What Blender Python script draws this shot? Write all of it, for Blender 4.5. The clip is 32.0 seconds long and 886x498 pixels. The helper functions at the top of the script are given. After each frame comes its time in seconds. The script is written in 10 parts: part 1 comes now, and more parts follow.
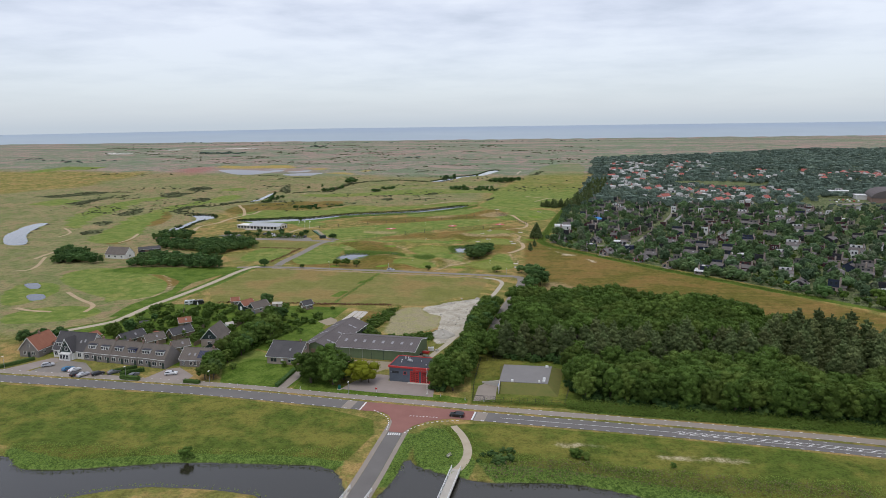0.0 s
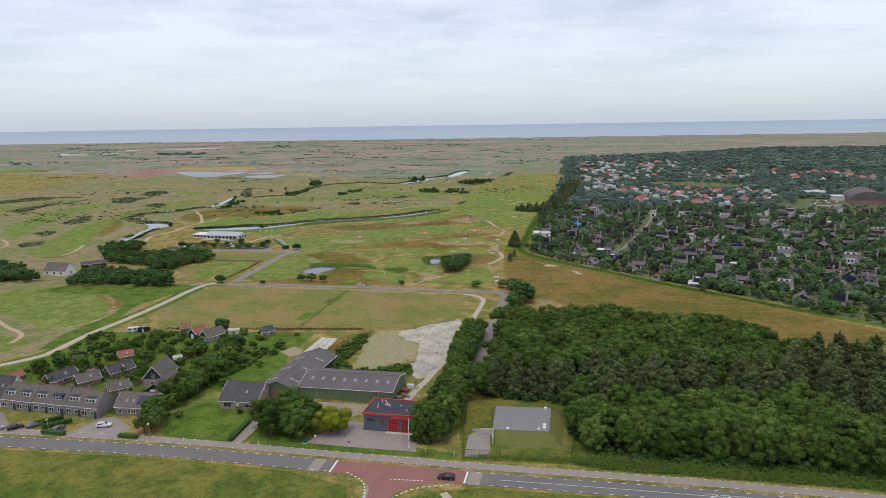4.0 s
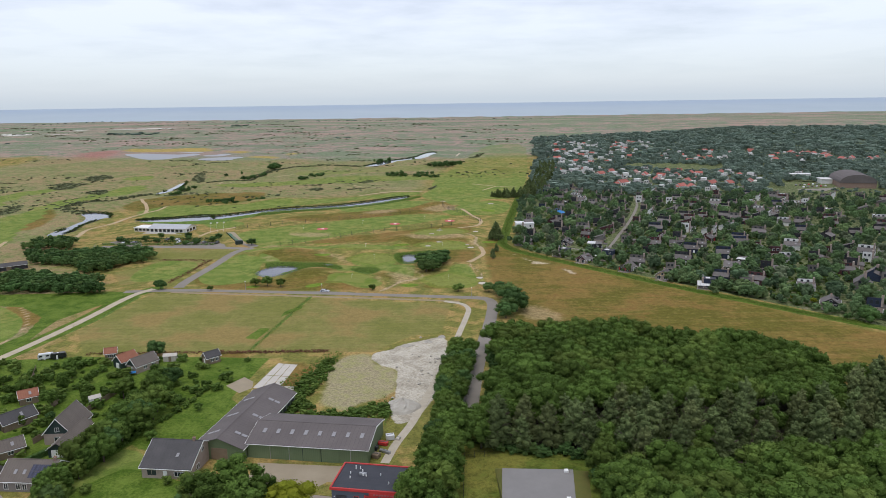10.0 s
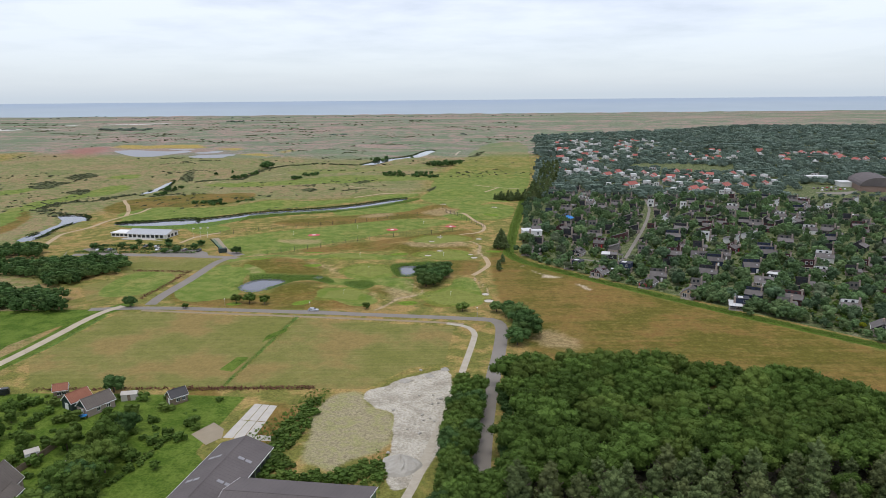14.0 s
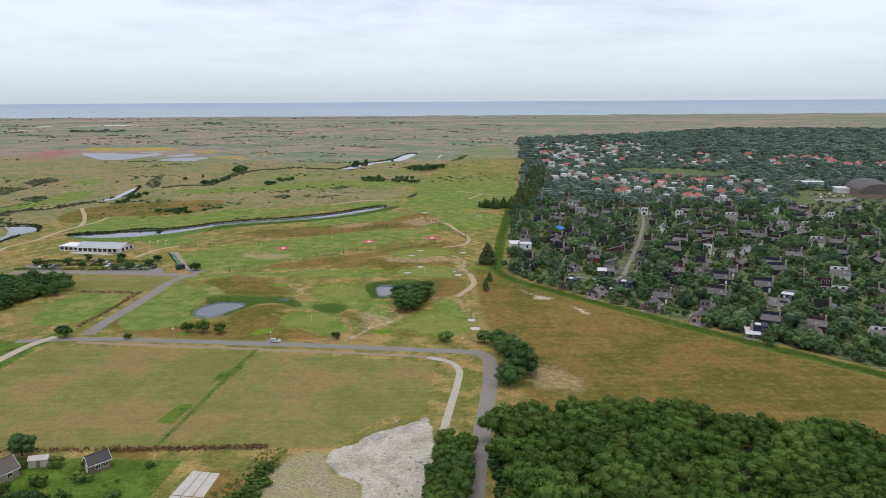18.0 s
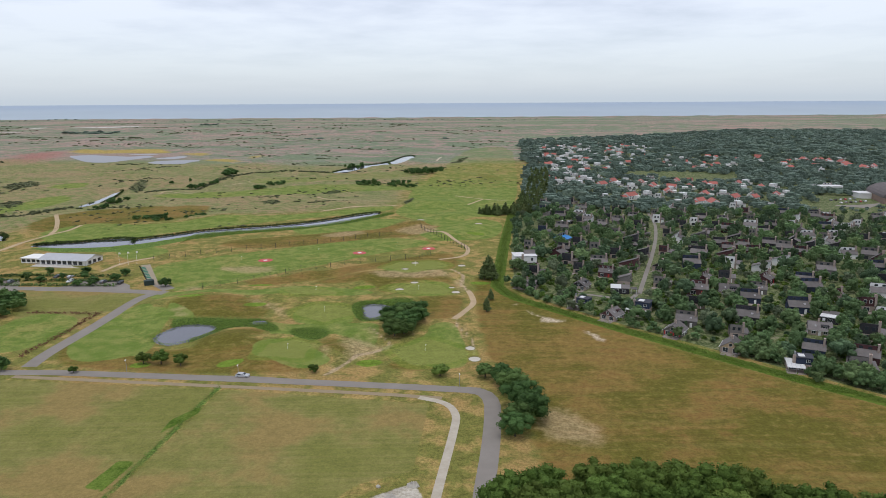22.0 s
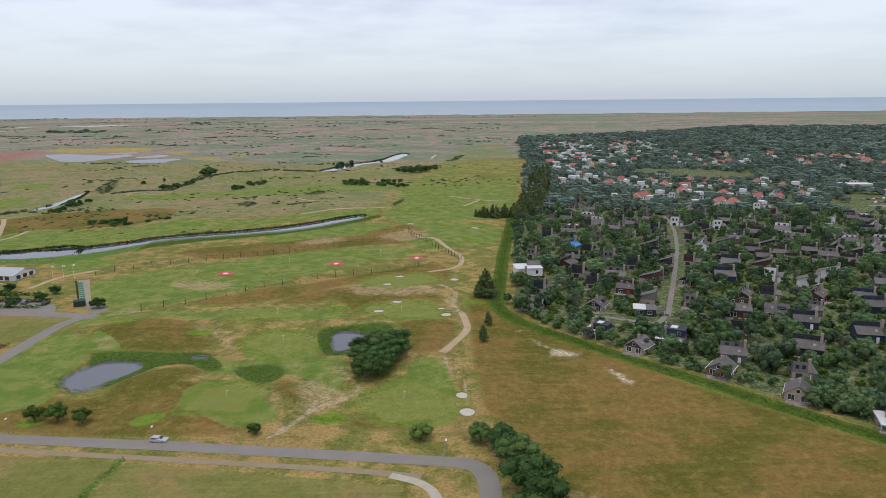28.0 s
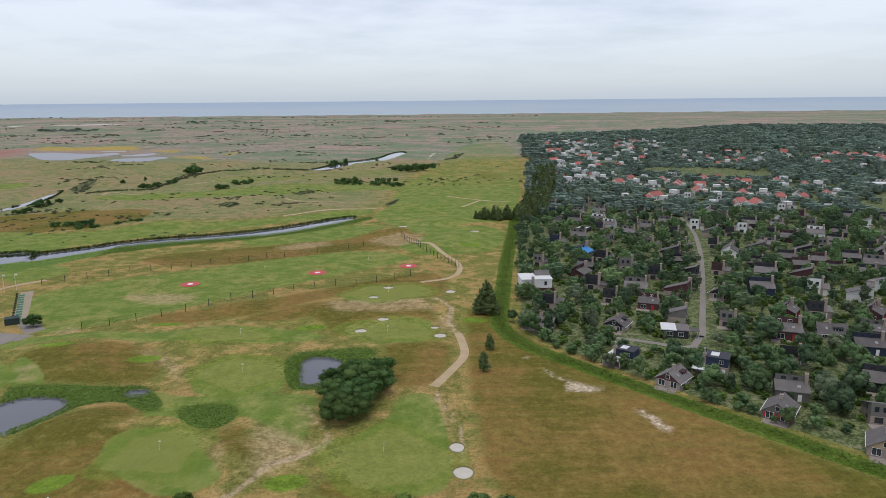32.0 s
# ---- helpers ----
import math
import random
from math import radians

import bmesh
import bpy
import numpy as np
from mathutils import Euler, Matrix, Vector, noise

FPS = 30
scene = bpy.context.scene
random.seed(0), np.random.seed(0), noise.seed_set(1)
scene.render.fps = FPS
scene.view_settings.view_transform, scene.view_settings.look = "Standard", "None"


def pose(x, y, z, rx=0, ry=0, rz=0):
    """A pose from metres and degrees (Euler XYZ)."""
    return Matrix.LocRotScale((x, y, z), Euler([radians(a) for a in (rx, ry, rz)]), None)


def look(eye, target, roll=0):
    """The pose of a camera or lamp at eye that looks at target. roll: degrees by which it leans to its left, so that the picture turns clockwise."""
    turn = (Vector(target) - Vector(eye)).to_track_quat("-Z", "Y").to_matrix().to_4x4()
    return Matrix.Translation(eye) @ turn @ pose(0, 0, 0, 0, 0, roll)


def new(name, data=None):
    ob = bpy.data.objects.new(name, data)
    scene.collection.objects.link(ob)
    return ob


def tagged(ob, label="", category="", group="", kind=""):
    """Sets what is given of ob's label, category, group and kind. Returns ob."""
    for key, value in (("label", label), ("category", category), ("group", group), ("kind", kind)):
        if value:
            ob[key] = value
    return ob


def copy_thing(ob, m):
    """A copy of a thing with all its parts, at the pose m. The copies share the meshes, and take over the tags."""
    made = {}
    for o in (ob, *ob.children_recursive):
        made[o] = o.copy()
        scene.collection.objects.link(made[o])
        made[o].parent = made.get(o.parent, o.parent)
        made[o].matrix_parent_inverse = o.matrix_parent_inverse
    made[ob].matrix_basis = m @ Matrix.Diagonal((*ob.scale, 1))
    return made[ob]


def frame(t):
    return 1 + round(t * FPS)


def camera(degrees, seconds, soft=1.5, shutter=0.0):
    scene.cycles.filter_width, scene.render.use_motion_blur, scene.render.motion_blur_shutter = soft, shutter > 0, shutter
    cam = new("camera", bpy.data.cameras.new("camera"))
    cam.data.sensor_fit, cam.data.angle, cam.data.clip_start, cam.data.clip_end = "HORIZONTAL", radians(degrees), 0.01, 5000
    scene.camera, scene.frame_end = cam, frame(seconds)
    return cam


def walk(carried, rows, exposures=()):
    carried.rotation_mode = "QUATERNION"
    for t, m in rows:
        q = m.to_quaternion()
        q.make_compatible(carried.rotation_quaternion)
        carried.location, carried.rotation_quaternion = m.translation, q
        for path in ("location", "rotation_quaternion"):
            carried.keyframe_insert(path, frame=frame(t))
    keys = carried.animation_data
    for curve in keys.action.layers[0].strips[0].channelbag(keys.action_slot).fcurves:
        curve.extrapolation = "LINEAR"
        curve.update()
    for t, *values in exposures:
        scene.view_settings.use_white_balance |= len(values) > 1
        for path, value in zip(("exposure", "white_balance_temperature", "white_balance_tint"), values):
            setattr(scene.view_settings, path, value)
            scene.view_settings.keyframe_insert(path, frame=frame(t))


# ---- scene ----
cam = camera(64.80, 32.0, 0.8)
PATH = [
    (0, (17.597, -17.883, 86.503), (17.3907, -15.9254, 86.1482), -0.764),
    (0.5, (16.378, -13.893, 87.066), (16.1816, -11.9349, 86.7086), -0.757),
    (1, (15.257, -9.745, 87.503), (15.0746, -7.7853, 87.1456), -0.754),
    (1.5, (14.211, -5.492, 87.837), (14.0416, -3.5313, 87.4798), -0.761),
    (2, (13.221, -1.177, 88.085), (13.0648, 0.7844, 87.7289), -0.766),
    (2.5, (12.273, 3.166, 88.265), (12.1299, 5.1291, 87.9093), -0.770),
    (3, (11.356, 7.515, 88.391), (11.2255, 9.4787, 88.0350), -0.797),
    (3.5, (10.463, 11.852, 88.475), (10.3422, 13.8160, 88.1178), -0.850),
    (5.5, (7.064, 28.936, 88.577), (6.9860, 30.8986, 88.2009), -0.834),
    (6, (6.258, 33.139, 88.578), (6.1862, 35.1006, 88.1951), -0.825),
    (6.5, (5.474, 37.323, 88.578), (5.4099, 39.2837, 88.1873), -0.822),
    (7, (4.716, 41.496, 88.581), (4.6628, 43.4548, 88.1809), -0.825),
    (7.5, (3.986, 45.664, 88.587), (3.9469, 47.6215, 88.1792), -0.832),
    (8, (3.290, 49.835, 88.599), (3.2643, 51.7914, 88.1840), -0.835),
    (8.5, (2.632, 54.017, 88.617), (2.6185, 55.9730, 88.2001), -0.831),
    (9, (2.014, 58.216, 88.642), (2.0077, 60.1721, 88.2235), -0.825),
    (9.5, (1.442, 62.439, 88.672), (1.4349, 64.3948, 88.2532), -0.821),
    (10, (0.918, 66.691, 88.707), (0.9106, 68.6462, 88.2878), -0.818),
    (10.5, (0.444, 70.975, 88.746), (0.4370, 72.9300, 88.3256), -0.810),
    (11, (0.024, 75.294, 88.788), (0.0160, 77.2482, 88.3610), -0.790),
    (11.5, (-0.342, 79.651, 88.830), (-0.3502, 81.6044, 88.4021), -0.744),
    (12, (-0.652, 84.045, 88.873), (-0.6600, 85.9984, 88.4444), -0.676),
    (12.5, (-0.906, 88.475, 88.913), (-0.9134, 90.4288, 88.4845), -0.613),
    (13, (-1.104, 92.940, 88.948), (-1.1090, 94.8939, 88.5204), -0.571),
    (13.5, (-1.246, 97.437, 88.978), (-1.2505, 99.3903, 88.5495), -0.543),
    (14, (-1.334, 101.961, 88.999), (-1.3337, 103.9143, 88.5701), -0.510),
    (14.5, (-1.369, 106.508, 89.010), (-1.3567, 108.4617, 88.5828), -0.480),
    (15, (-1.355, 111.073, 89.009), (-1.3267, 113.0265, 88.5816), -0.466),
    (15.5, (-1.292, 115.650, 88.995), (-1.2481, 117.6037, 88.5678), -0.456),
    (17.5, (-0.622, 133.970, 88.764), (-0.5713, 135.9232, 88.3384), -0.337),
    (18, (-0.366, 138.526, 88.655), (-0.3157, 140.4796, 88.2305), -0.319),
    (18.5, (-0.082, 143.064, 88.523), (-0.0311, 145.0179, 88.0992), -0.298),
    (19, (0.228, 147.581, 88.367), (0.2785, 149.5354, 87.9431), -0.283),
    (19.5, (0.561, 152.076, 88.185), (0.6117, 154.0305, 87.7621), -0.280),
    (20, (0.913, 156.548, 87.977), (0.9636, 158.5027, 87.5543), -0.282),
    (20.5, (1.282, 160.998, 87.741), (1.3325, 162.9527, 87.3190), -0.283),
    (21, (1.667, 165.428, 87.476), (1.7172, 167.3827, 87.0555), -0.286),
    (21.5, (2.064, 169.842, 87.183), (2.1145, 171.7963, 86.7630), -0.296),
    (22, (2.474, 174.243, 86.860), (2.5238, 176.1982, 86.4400), -0.319),
    (22.5, (2.893, 178.640, 86.508), (2.9450, 180.5945, 86.0859), -0.347),
    (23, (3.322, 183.039, 86.125), (3.3759, 184.9931, 85.7021), -0.376),
    (23.5, (3.761, 187.449, 85.711), (3.8140, 189.4022, 85.2866), -0.423),
    (24, (4.209, 191.878, 85.267), (4.2625, 193.8316, 84.8416), -0.483),
    (24.5, (4.665, 196.338, 84.793), (4.7195, 198.2910, 84.3663), -0.507),
    (25, (5.131, 200.838, 84.288), (5.1853, 202.7908, 83.8618), -0.499),
    (25.5, (5.606, 205.388, 83.754), (5.6615, 207.3408, 83.3280), -0.491),
    (27.5, (7.596, 224.253, 81.341), (7.6514, 226.2073, 80.9174), -0.526),
    (28, (8.110, 229.160, 80.675), (8.1642, 231.1139, 80.2519), -0.525),
    (28.5, (8.624, 234.140, 79.988), (8.6783, 236.0944, 79.5650), -0.528),
    (29, (9.134, 239.186, 79.283), (9.1875, 241.1399, 78.8602), -0.539),
    (29.5, (9.633, 244.280, 78.563), (9.6864, 246.2344, 78.1399), -0.560),
    (30, (10.112, 249.401, 77.832), (10.1648, 251.3551, 77.4090), -0.582),
    (30.5, (10.558, 254.516, 77.094), (10.6099, 256.4697, 76.6706), -0.594),
    (31, (10.956, 259.582, 76.355), (11.0087, 261.5361, 75.9311), -0.578),
    (31.5, (11.289, 264.546, 75.620), (11.3411, 266.5000, 75.1972), -0.538),
    (32, (11.532, 269.339, 74.897), (11.5850, 271.2935, 74.4747), -0.506),
]
EXPOSURES = [(0, -0.04), (4, 0.0), (8, 0.06), (13, 0.12), (18, 0.06), (22, 0.02), (26, -0.02), (32, -0.04)]
walk(cam, [(t, look(e, g, r)) for t, e, g, r in PATH], EXPOSURES)

# ---- sky and sun: a bright overcast noon ----
world = bpy.data.worlds.new("overcast_sky")
scene.world = world
world.use_nodes = True
wn, wl = world.node_tree.nodes, world.node_tree.links
for n in list(wn):
    wn.remove(n)


def wnode(kind, **inputs):
    n = wn.new(kind)
    for k, v in inputs.items():
        n.inputs[k.replace("_", " ")].default_value = v
    return n


def wmath(op, a, b=None):
    n = wn.new("ShaderNodeMath")
    n.operation = op
    for i, v in enumerate((a, b)):
        if v is None:
            continue
        if isinstance(v, (int, float)):
            n.inputs[i].default_value = v
        else:
            wl.new(v, n.inputs[i])
    return n.outputs[0]


def wramp(fac, stops):
    n = wn.new("ShaderNodeValToRGB")
    while len(n.color_ramp.elements) < len(stops):
        n.color_ramp.elements.new(0.5)
    for e, (p, c) in zip(n.color_ramp.elements, stops):
        e.position, e.color = p, (*c, 1)
    wl.new(fac, n.inputs[0])
    return n.outputs[0]


w_co = wn.new("ShaderNodeTexCoord")
w_sep = wn.new("ShaderNodeSeparateXYZ")
wl.new(w_co.outputs["Generated"], w_sep.inputs[0])
w_up = wmath("MAXIMUM", w_sep.outputs[2], 0.0)
w_flat = wmath("ADD", w_up, 0.10)
w_vec = wn.new("ShaderNodeCombineXYZ")
wl.new(wmath("DIVIDE", w_sep.outputs[0], w_flat), w_vec.inputs[0])
wl.new(wmath("DIVIDE", w_sep.outputs[1], w_flat), w_vec.inputs[1])
w_big = wnode("ShaderNodeTexNoise", Scale=0.55, Detail=7.0, Roughness=0.52, Distortion=0.25)
w_mid = wnode("ShaderNodeTexNoise", Scale=1.9, Detail=6.0, Roughness=0.55)
for n in (w_big, w_mid):
    wl.new(w_vec.outputs[0], n.inputs["Vector"])
w_sum = wmath("ADD", wmath("MULTIPLY", w_big.outputs[0], 0.7), wmath("MULTIPLY", w_mid.outputs[0], 0.3))
w_cloud = wramp(w_sum, [(0.40, (0.47, 0.485, 0.565)), (0.47, (0.60, 0.61, 0.70)), (0.56, (0.745, 0.752, 0.818))])
w_haze = wramp(w_up, [(0.0, (0.44, 0.515, 0.62)), (0.05, (0.51, 0.565, 0.665)), (0.13, (0.58, 0.605, 0.715))])
w_mix = wn.new("ShaderNodeMix")
w_mix.data_type = "RGBA"
wl.new(wramp(w_up, [(0.0, (0, 0, 0)), (0.035, (0.12, 0.12, 0.12)), (0.17, (1, 1, 1))]), w_mix.inputs["Factor"])
wl.new(w_haze, w_mix.inputs["A"])
wl.new(w_cloud, w_mix.inputs["B"])
w_sky = wn.new("ShaderNodeTexSky")
w_sky.sky_type = "NISHITA"
w_sky.sun_disc = False
w_sky.sun_elevation, w_sky.sun_rotation = radians(76), radians(200)
w_b1 = wnode("ShaderNodeBackground", Strength=0.05)
w_b2 = wnode("ShaderNodeBackground", Strength=0.94)
wl.new(w_sky.outputs[0], w_b1.inputs[0])
wl.new(w_mix.outputs["Result"], w_b2.inputs[0])
w_add = wn.new("ShaderNodeAddShader")
wl.new(w_b1.outputs[0], w_add.inputs[0])
wl.new(w_b2.outputs[0], w_add.inputs[1])
w_out = wn.new("ShaderNodeOutputWorld")
wl.new(w_add.outputs[0], w_out.inputs[0])

sun_data = bpy.data.lights.new("sun", "SUN")
sun_data.energy, sun_data.angle, sun_data.color = 1.1, radians(22), (1.0, 0.97, 0.92)
sun_lamp = new("sun", sun_data)
sun_lamp.matrix_world = pose(0, 0, 300, 14, 0, -20)


# ---- materials ----
def material(name):
    m = bpy.data.materials.new(name)
    m.use_nodes = True
    return m, m.node_tree.nodes, m.node_tree.links, m.node_tree.nodes["Principled BSDF"]


def noise_tex(n, l, co, scale, detail=4.0, rough=0.55):
    t = n.new("ShaderNodeTexNoise")
    t.inputs["Scale"].default_value, t.inputs["Detail"].default_value = scale, detail
    t.inputs["Roughness"].default_value = rough
    l.new(co, t.inputs["Vector"])
    return t.outputs[0]


def blend(n, l, fac, a, b, kind="MIX"):
    x = n.new("ShaderNodeMix")
    x.data_type, x.blend_type = "RGBA", kind
    for socket, v in (("Factor", fac), ("A", a), ("B", b)):
        if isinstance(v, (int, float)):
            x.inputs[socket].default_value = v
        elif isinstance(v, tuple):
            x.inputs[socket].default_value = (*v, 1)
        else:
            l.new(v, x.inputs[socket])
    return x.outputs["Result"]


def calc(n, l, op, a, b=0.0, c=None):
    x = n.new("ShaderNodeMath")
    x.operation = op
    for i, v in enumerate((a, b, c)):
        if v is None:
            continue
        if isinstance(v, (int, float)):
            x.inputs[i].default_value = v
        else:
            l.new(v, x.inputs[i])
    return x.outputs[0]


def step(n, l, v, lo, hi):
    x = n.new("ShaderNodeMapRange")
    x.interpolation_type = "SMOOTHSTEP"
    x.inputs["From Min"].default_value, x.inputs["From Max"].default_value = lo, hi
    l.new(v, x.inputs["Value"])
    return x.outputs[0]


def surface(name, low, high, grain=6.0, coarse=0.5, rough=0.85, bump=0.15, metal=0.0, spec=0.3, per_object=0.0):
    """Two colours mixed at two scales, with a fine bump; per_object shifts the value from piece to piece."""
    m, n, l, b = material(name)
    co = n.new("ShaderNodeTexCoord").outputs["Object"]
    f1, f2 = noise_tex(n, l, co, grain), noise_tex(n, l, co, coarse, 5.0)
    c = blend(n, l, calc(n, l, "MULTIPLY_ADD", f1, 0.5, calc(n, l, "MULTIPLY_ADD", f2, 1.1, -0.3)), low, high)
    if per_object:
        r = n.new("ShaderNodeObjectInfo").outputs["Random"]
        h = n.new("ShaderNodeHueSaturation")
        l.new(calc(n, l, "MULTIPLY_ADD", r, per_object, 1 - per_object / 2), h.inputs["Value"])
        l.new(c, h.inputs["Color"])
        c = h.outputs[0]
    l.new(c, b.inputs["Base Color"])
    b.inputs["Roughness"].default_value, b.inputs["Metallic"].default_value = rough, metal
    b.inputs["Specular IOR Level"].default_value = spec
    if bump:
        k = n.new("ShaderNodeBump")
        k.inputs["Strength"].default_value, k.inputs["Distance"].default_value = bump, 0.05
        l.new(f1, k.inputs["Height"])
        l.new(k.outputs[0], b.inputs["Normal"])
    return m


def lines_on(m, axis, pitch, width, colour, strength=1.0):
    """Adds thin parallel joints of another colour to a surface, at real spacing."""
    n, l = m.node_tree.nodes, m.node_tree.links
    b = n["Principled BSDF"]
    src = b.inputs["Base Color"].links[0].from_socket
    sep = n.new("ShaderNodeSeparateXYZ")
    l.new(n.new("ShaderNodeTexCoord").outputs["Object"], sep.inputs[0])
    f = calc(n, l, "FRACT", calc(n, l, "DIVIDE", sep.outputs[axis], pitch))
    hit = calc(n, l, "LESS_THAN", f, width / pitch)
    l.new(blend(n, l, calc(n, l, "MULTIPLY", hit, strength), src, colour), b.inputs["Base Color"])
    return m


def foliage(name, dark, light, lean=(0.16, 0.17, 0.03), grain=1.6, thin=0.15):
    """Leaves: colour varies within a clump, from clump to clump and from tree to tree."""
    m, n, l, b = material(name)
    geo = n.new("ShaderNodeNewGeometry")
    tone = n.new("ShaderNodeAttribute")
    tone.attribute_name = "tone"
    own = calc(n, l, "FRACT", calc(n, l, "ADD", n.new("ShaderNodeObjectInfo").outputs["Random"], tone.outputs["Fac"]))
    f1 = noise_tex(n, l, geo.outputs["Position"], grain, 4.0, 0.7)
    f2 = noise_tex(n, l, geo.outputs["Position"], grain * 3.2, 2.0, 0.6)
    speck = calc(n, l, "MULTIPLY_ADD", step(n, l, f1, 0.36, 0.64), 0.55, calc(n, l, "MULTIPLY", step(n, l, f2, 0.36, 0.64), 0.45))
    c = blend(n, l, calc(n, l, "MULTIPLY_ADD", geo.outputs["Random Per Island"], 0.30, calc(n, l, "MULTIPLY_ADD", speck, 0.50, 0.14)), dark, light)
    c = blend(n, l, calc(n, l, "MULTIPLY", step(n, l, own, 0.5, 1.0), 0.42), c, lean)
    h = n.new("ShaderNodeHueSaturation")
    l.new(calc(n, l, "MULTIPLY_ADD", calc(n, l, "FRACT", calc(n, l, "MULTIPLY", own, 7.3)), 0.55, 0.72), h.inputs["Value"])
    l.new(c, h.inputs["Color"])
    c = h.outputs[0]
    l.new(c, b.inputs["Base Color"])
    b.inputs["Roughness"].default_value = 0.75
    b.inputs["Specular IOR Level"].default_value = 0.05
    k = n.new("ShaderNodeBump")
    k.inputs["Strength"].default_value, k.inputs["Distance"].default_value = 0.9, 0.35
    l.new(calc(n, l, "ADD", f1, calc(n, l, "MULTIPLY", f2, 0.5)), k.inputs["Height"])
    l.new(k.outputs[0], b.inputs["Normal"])
    tr = n.new("ShaderNodeBsdfTranslucent")
    l.new(c, tr.inputs["Color"])
    mix = n.new("ShaderNodeMixShader")
    mix.inputs[0].default_value = thin
    l.new(b.outputs[0], mix.inputs[1])
    l.new(tr.outputs[0], mix.inputs[2])
    l.new(mix.outputs[0], n["Material Output"].inputs[0])
    return m


def glass_pane(name="window_glass"):
    m, n, l, b = material(name)
    b.inputs["Base Color"].default_value = (0.035, 0.042, 0.05, 1)
    b.inputs["Roughness"].default_value = 0.06
    b.inputs["Specular IOR Level"].default_value = 0.8
    return m


def ground_material():
    m, n, l, b = material("coastal_grassland")
    co = n.new("ShaderNodeTexCoord").outputs["Object"]

    def scaled(sx, sy, turn=0.0):
        x = n.new("ShaderNodeMapping")
        x.inputs["Scale"].default_value, x.inputs["Rotation"].default_value = (sx, sy, 1), (0, 0, radians(turn))
        l.new(co, x.inputs["Vector"])
        return x.outputs[0]

    vast = noise_tex(n, l, scaled(0.0032, 0.0024), 1.0, 7.0, 0.6)
    huge, big = noise_tex(n, l, co, 0.007, 6.0, 0.62), noise_tex(n, l, co, 0.035, 6.0, 0.6)
    mid, small = noise_tex(n, l, co, 0.14, 5.0, 0.6), noise_tex(n, l, co, 0.42, 4.0, 0.6)
    fine, tiny = noise_tex(n, l, co, 1.3, 4.0, 0.65), noise_tex(n, l, co, 4.6, 2.0, 0.6)
    streak = noise_tex(n, l, scaled(0.03, 0.30, -28), 1.0, 5.0, 0.62)
    ragged = calc(n, l, "MULTIPLY_ADD", calc(n, l, "ADD", mid, calc(n, l, "MULTIPLY", small, 0.5)), 0.8, -0.60)

    def mask(name, lo=0.35, hi=0.65, rag=1.0):
        a = n.new("ShaderNodeAttribute")
        a.attribute_name = name
        v = calc(n, l, "MULTIPLY_ADD", ragged, rag, a.outputs["Fac"])
        return step(n, l, v, lo, hi)

    def mixed(*pairs):
        total = None
        for v, k in pairs:
            total = calc(n, l, "MULTIPLY_ADD", v, k, 0.0 if total is None else total)
        return total

    def patch(v, lo, hi, k, base, colour):
        return blend(n, l, calc(n, l, "MULTIPLY", step(n, l, v, lo, hi), k), base, colour)

    # rough grass of the links: olive to straw
    rough_grass = blend(n, l, step(n, l, mixed((mid, 0.5), (big, 0.5)), 0.44, 0.60), (0.168, 0.166, 0.042), (0.325, 0.228, 0.084))
    rough_grass = patch(mixed((big, 0.6), (small, 0.4)), 0.52, 0.62, 0.55, rough_grass, (0.250, 0.150, 0.058))
    rough_grass = patch(small, 0.54, 0.68, 0.5, rough_grass, (0.105, 0.125, 0.030))
    # heath and dunes: grass, heather brown, pale moss, with distance haze put into the colours
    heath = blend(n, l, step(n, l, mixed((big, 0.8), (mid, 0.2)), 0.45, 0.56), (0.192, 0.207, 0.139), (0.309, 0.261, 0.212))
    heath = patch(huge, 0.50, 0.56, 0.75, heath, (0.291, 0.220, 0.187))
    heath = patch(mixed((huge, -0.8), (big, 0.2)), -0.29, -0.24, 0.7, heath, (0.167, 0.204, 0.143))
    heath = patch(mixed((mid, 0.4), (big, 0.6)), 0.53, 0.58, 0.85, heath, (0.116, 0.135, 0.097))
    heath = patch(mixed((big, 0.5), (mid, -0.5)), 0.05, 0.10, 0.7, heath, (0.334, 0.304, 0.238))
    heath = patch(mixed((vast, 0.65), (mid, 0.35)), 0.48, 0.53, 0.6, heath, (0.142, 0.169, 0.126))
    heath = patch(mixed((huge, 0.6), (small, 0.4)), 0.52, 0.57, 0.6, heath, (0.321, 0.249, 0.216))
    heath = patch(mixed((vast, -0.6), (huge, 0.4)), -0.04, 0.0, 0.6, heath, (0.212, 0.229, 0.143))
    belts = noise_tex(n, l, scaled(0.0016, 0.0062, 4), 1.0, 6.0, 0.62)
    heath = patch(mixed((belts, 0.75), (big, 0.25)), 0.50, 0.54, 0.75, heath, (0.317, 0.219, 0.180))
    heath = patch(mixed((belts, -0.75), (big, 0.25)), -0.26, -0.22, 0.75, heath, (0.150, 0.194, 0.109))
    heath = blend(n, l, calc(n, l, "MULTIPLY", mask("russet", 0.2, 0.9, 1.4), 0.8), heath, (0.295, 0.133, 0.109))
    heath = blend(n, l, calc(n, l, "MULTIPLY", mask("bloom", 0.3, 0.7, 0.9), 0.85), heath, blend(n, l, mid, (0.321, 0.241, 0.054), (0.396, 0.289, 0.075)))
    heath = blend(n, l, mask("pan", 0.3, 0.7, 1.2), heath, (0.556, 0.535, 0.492))
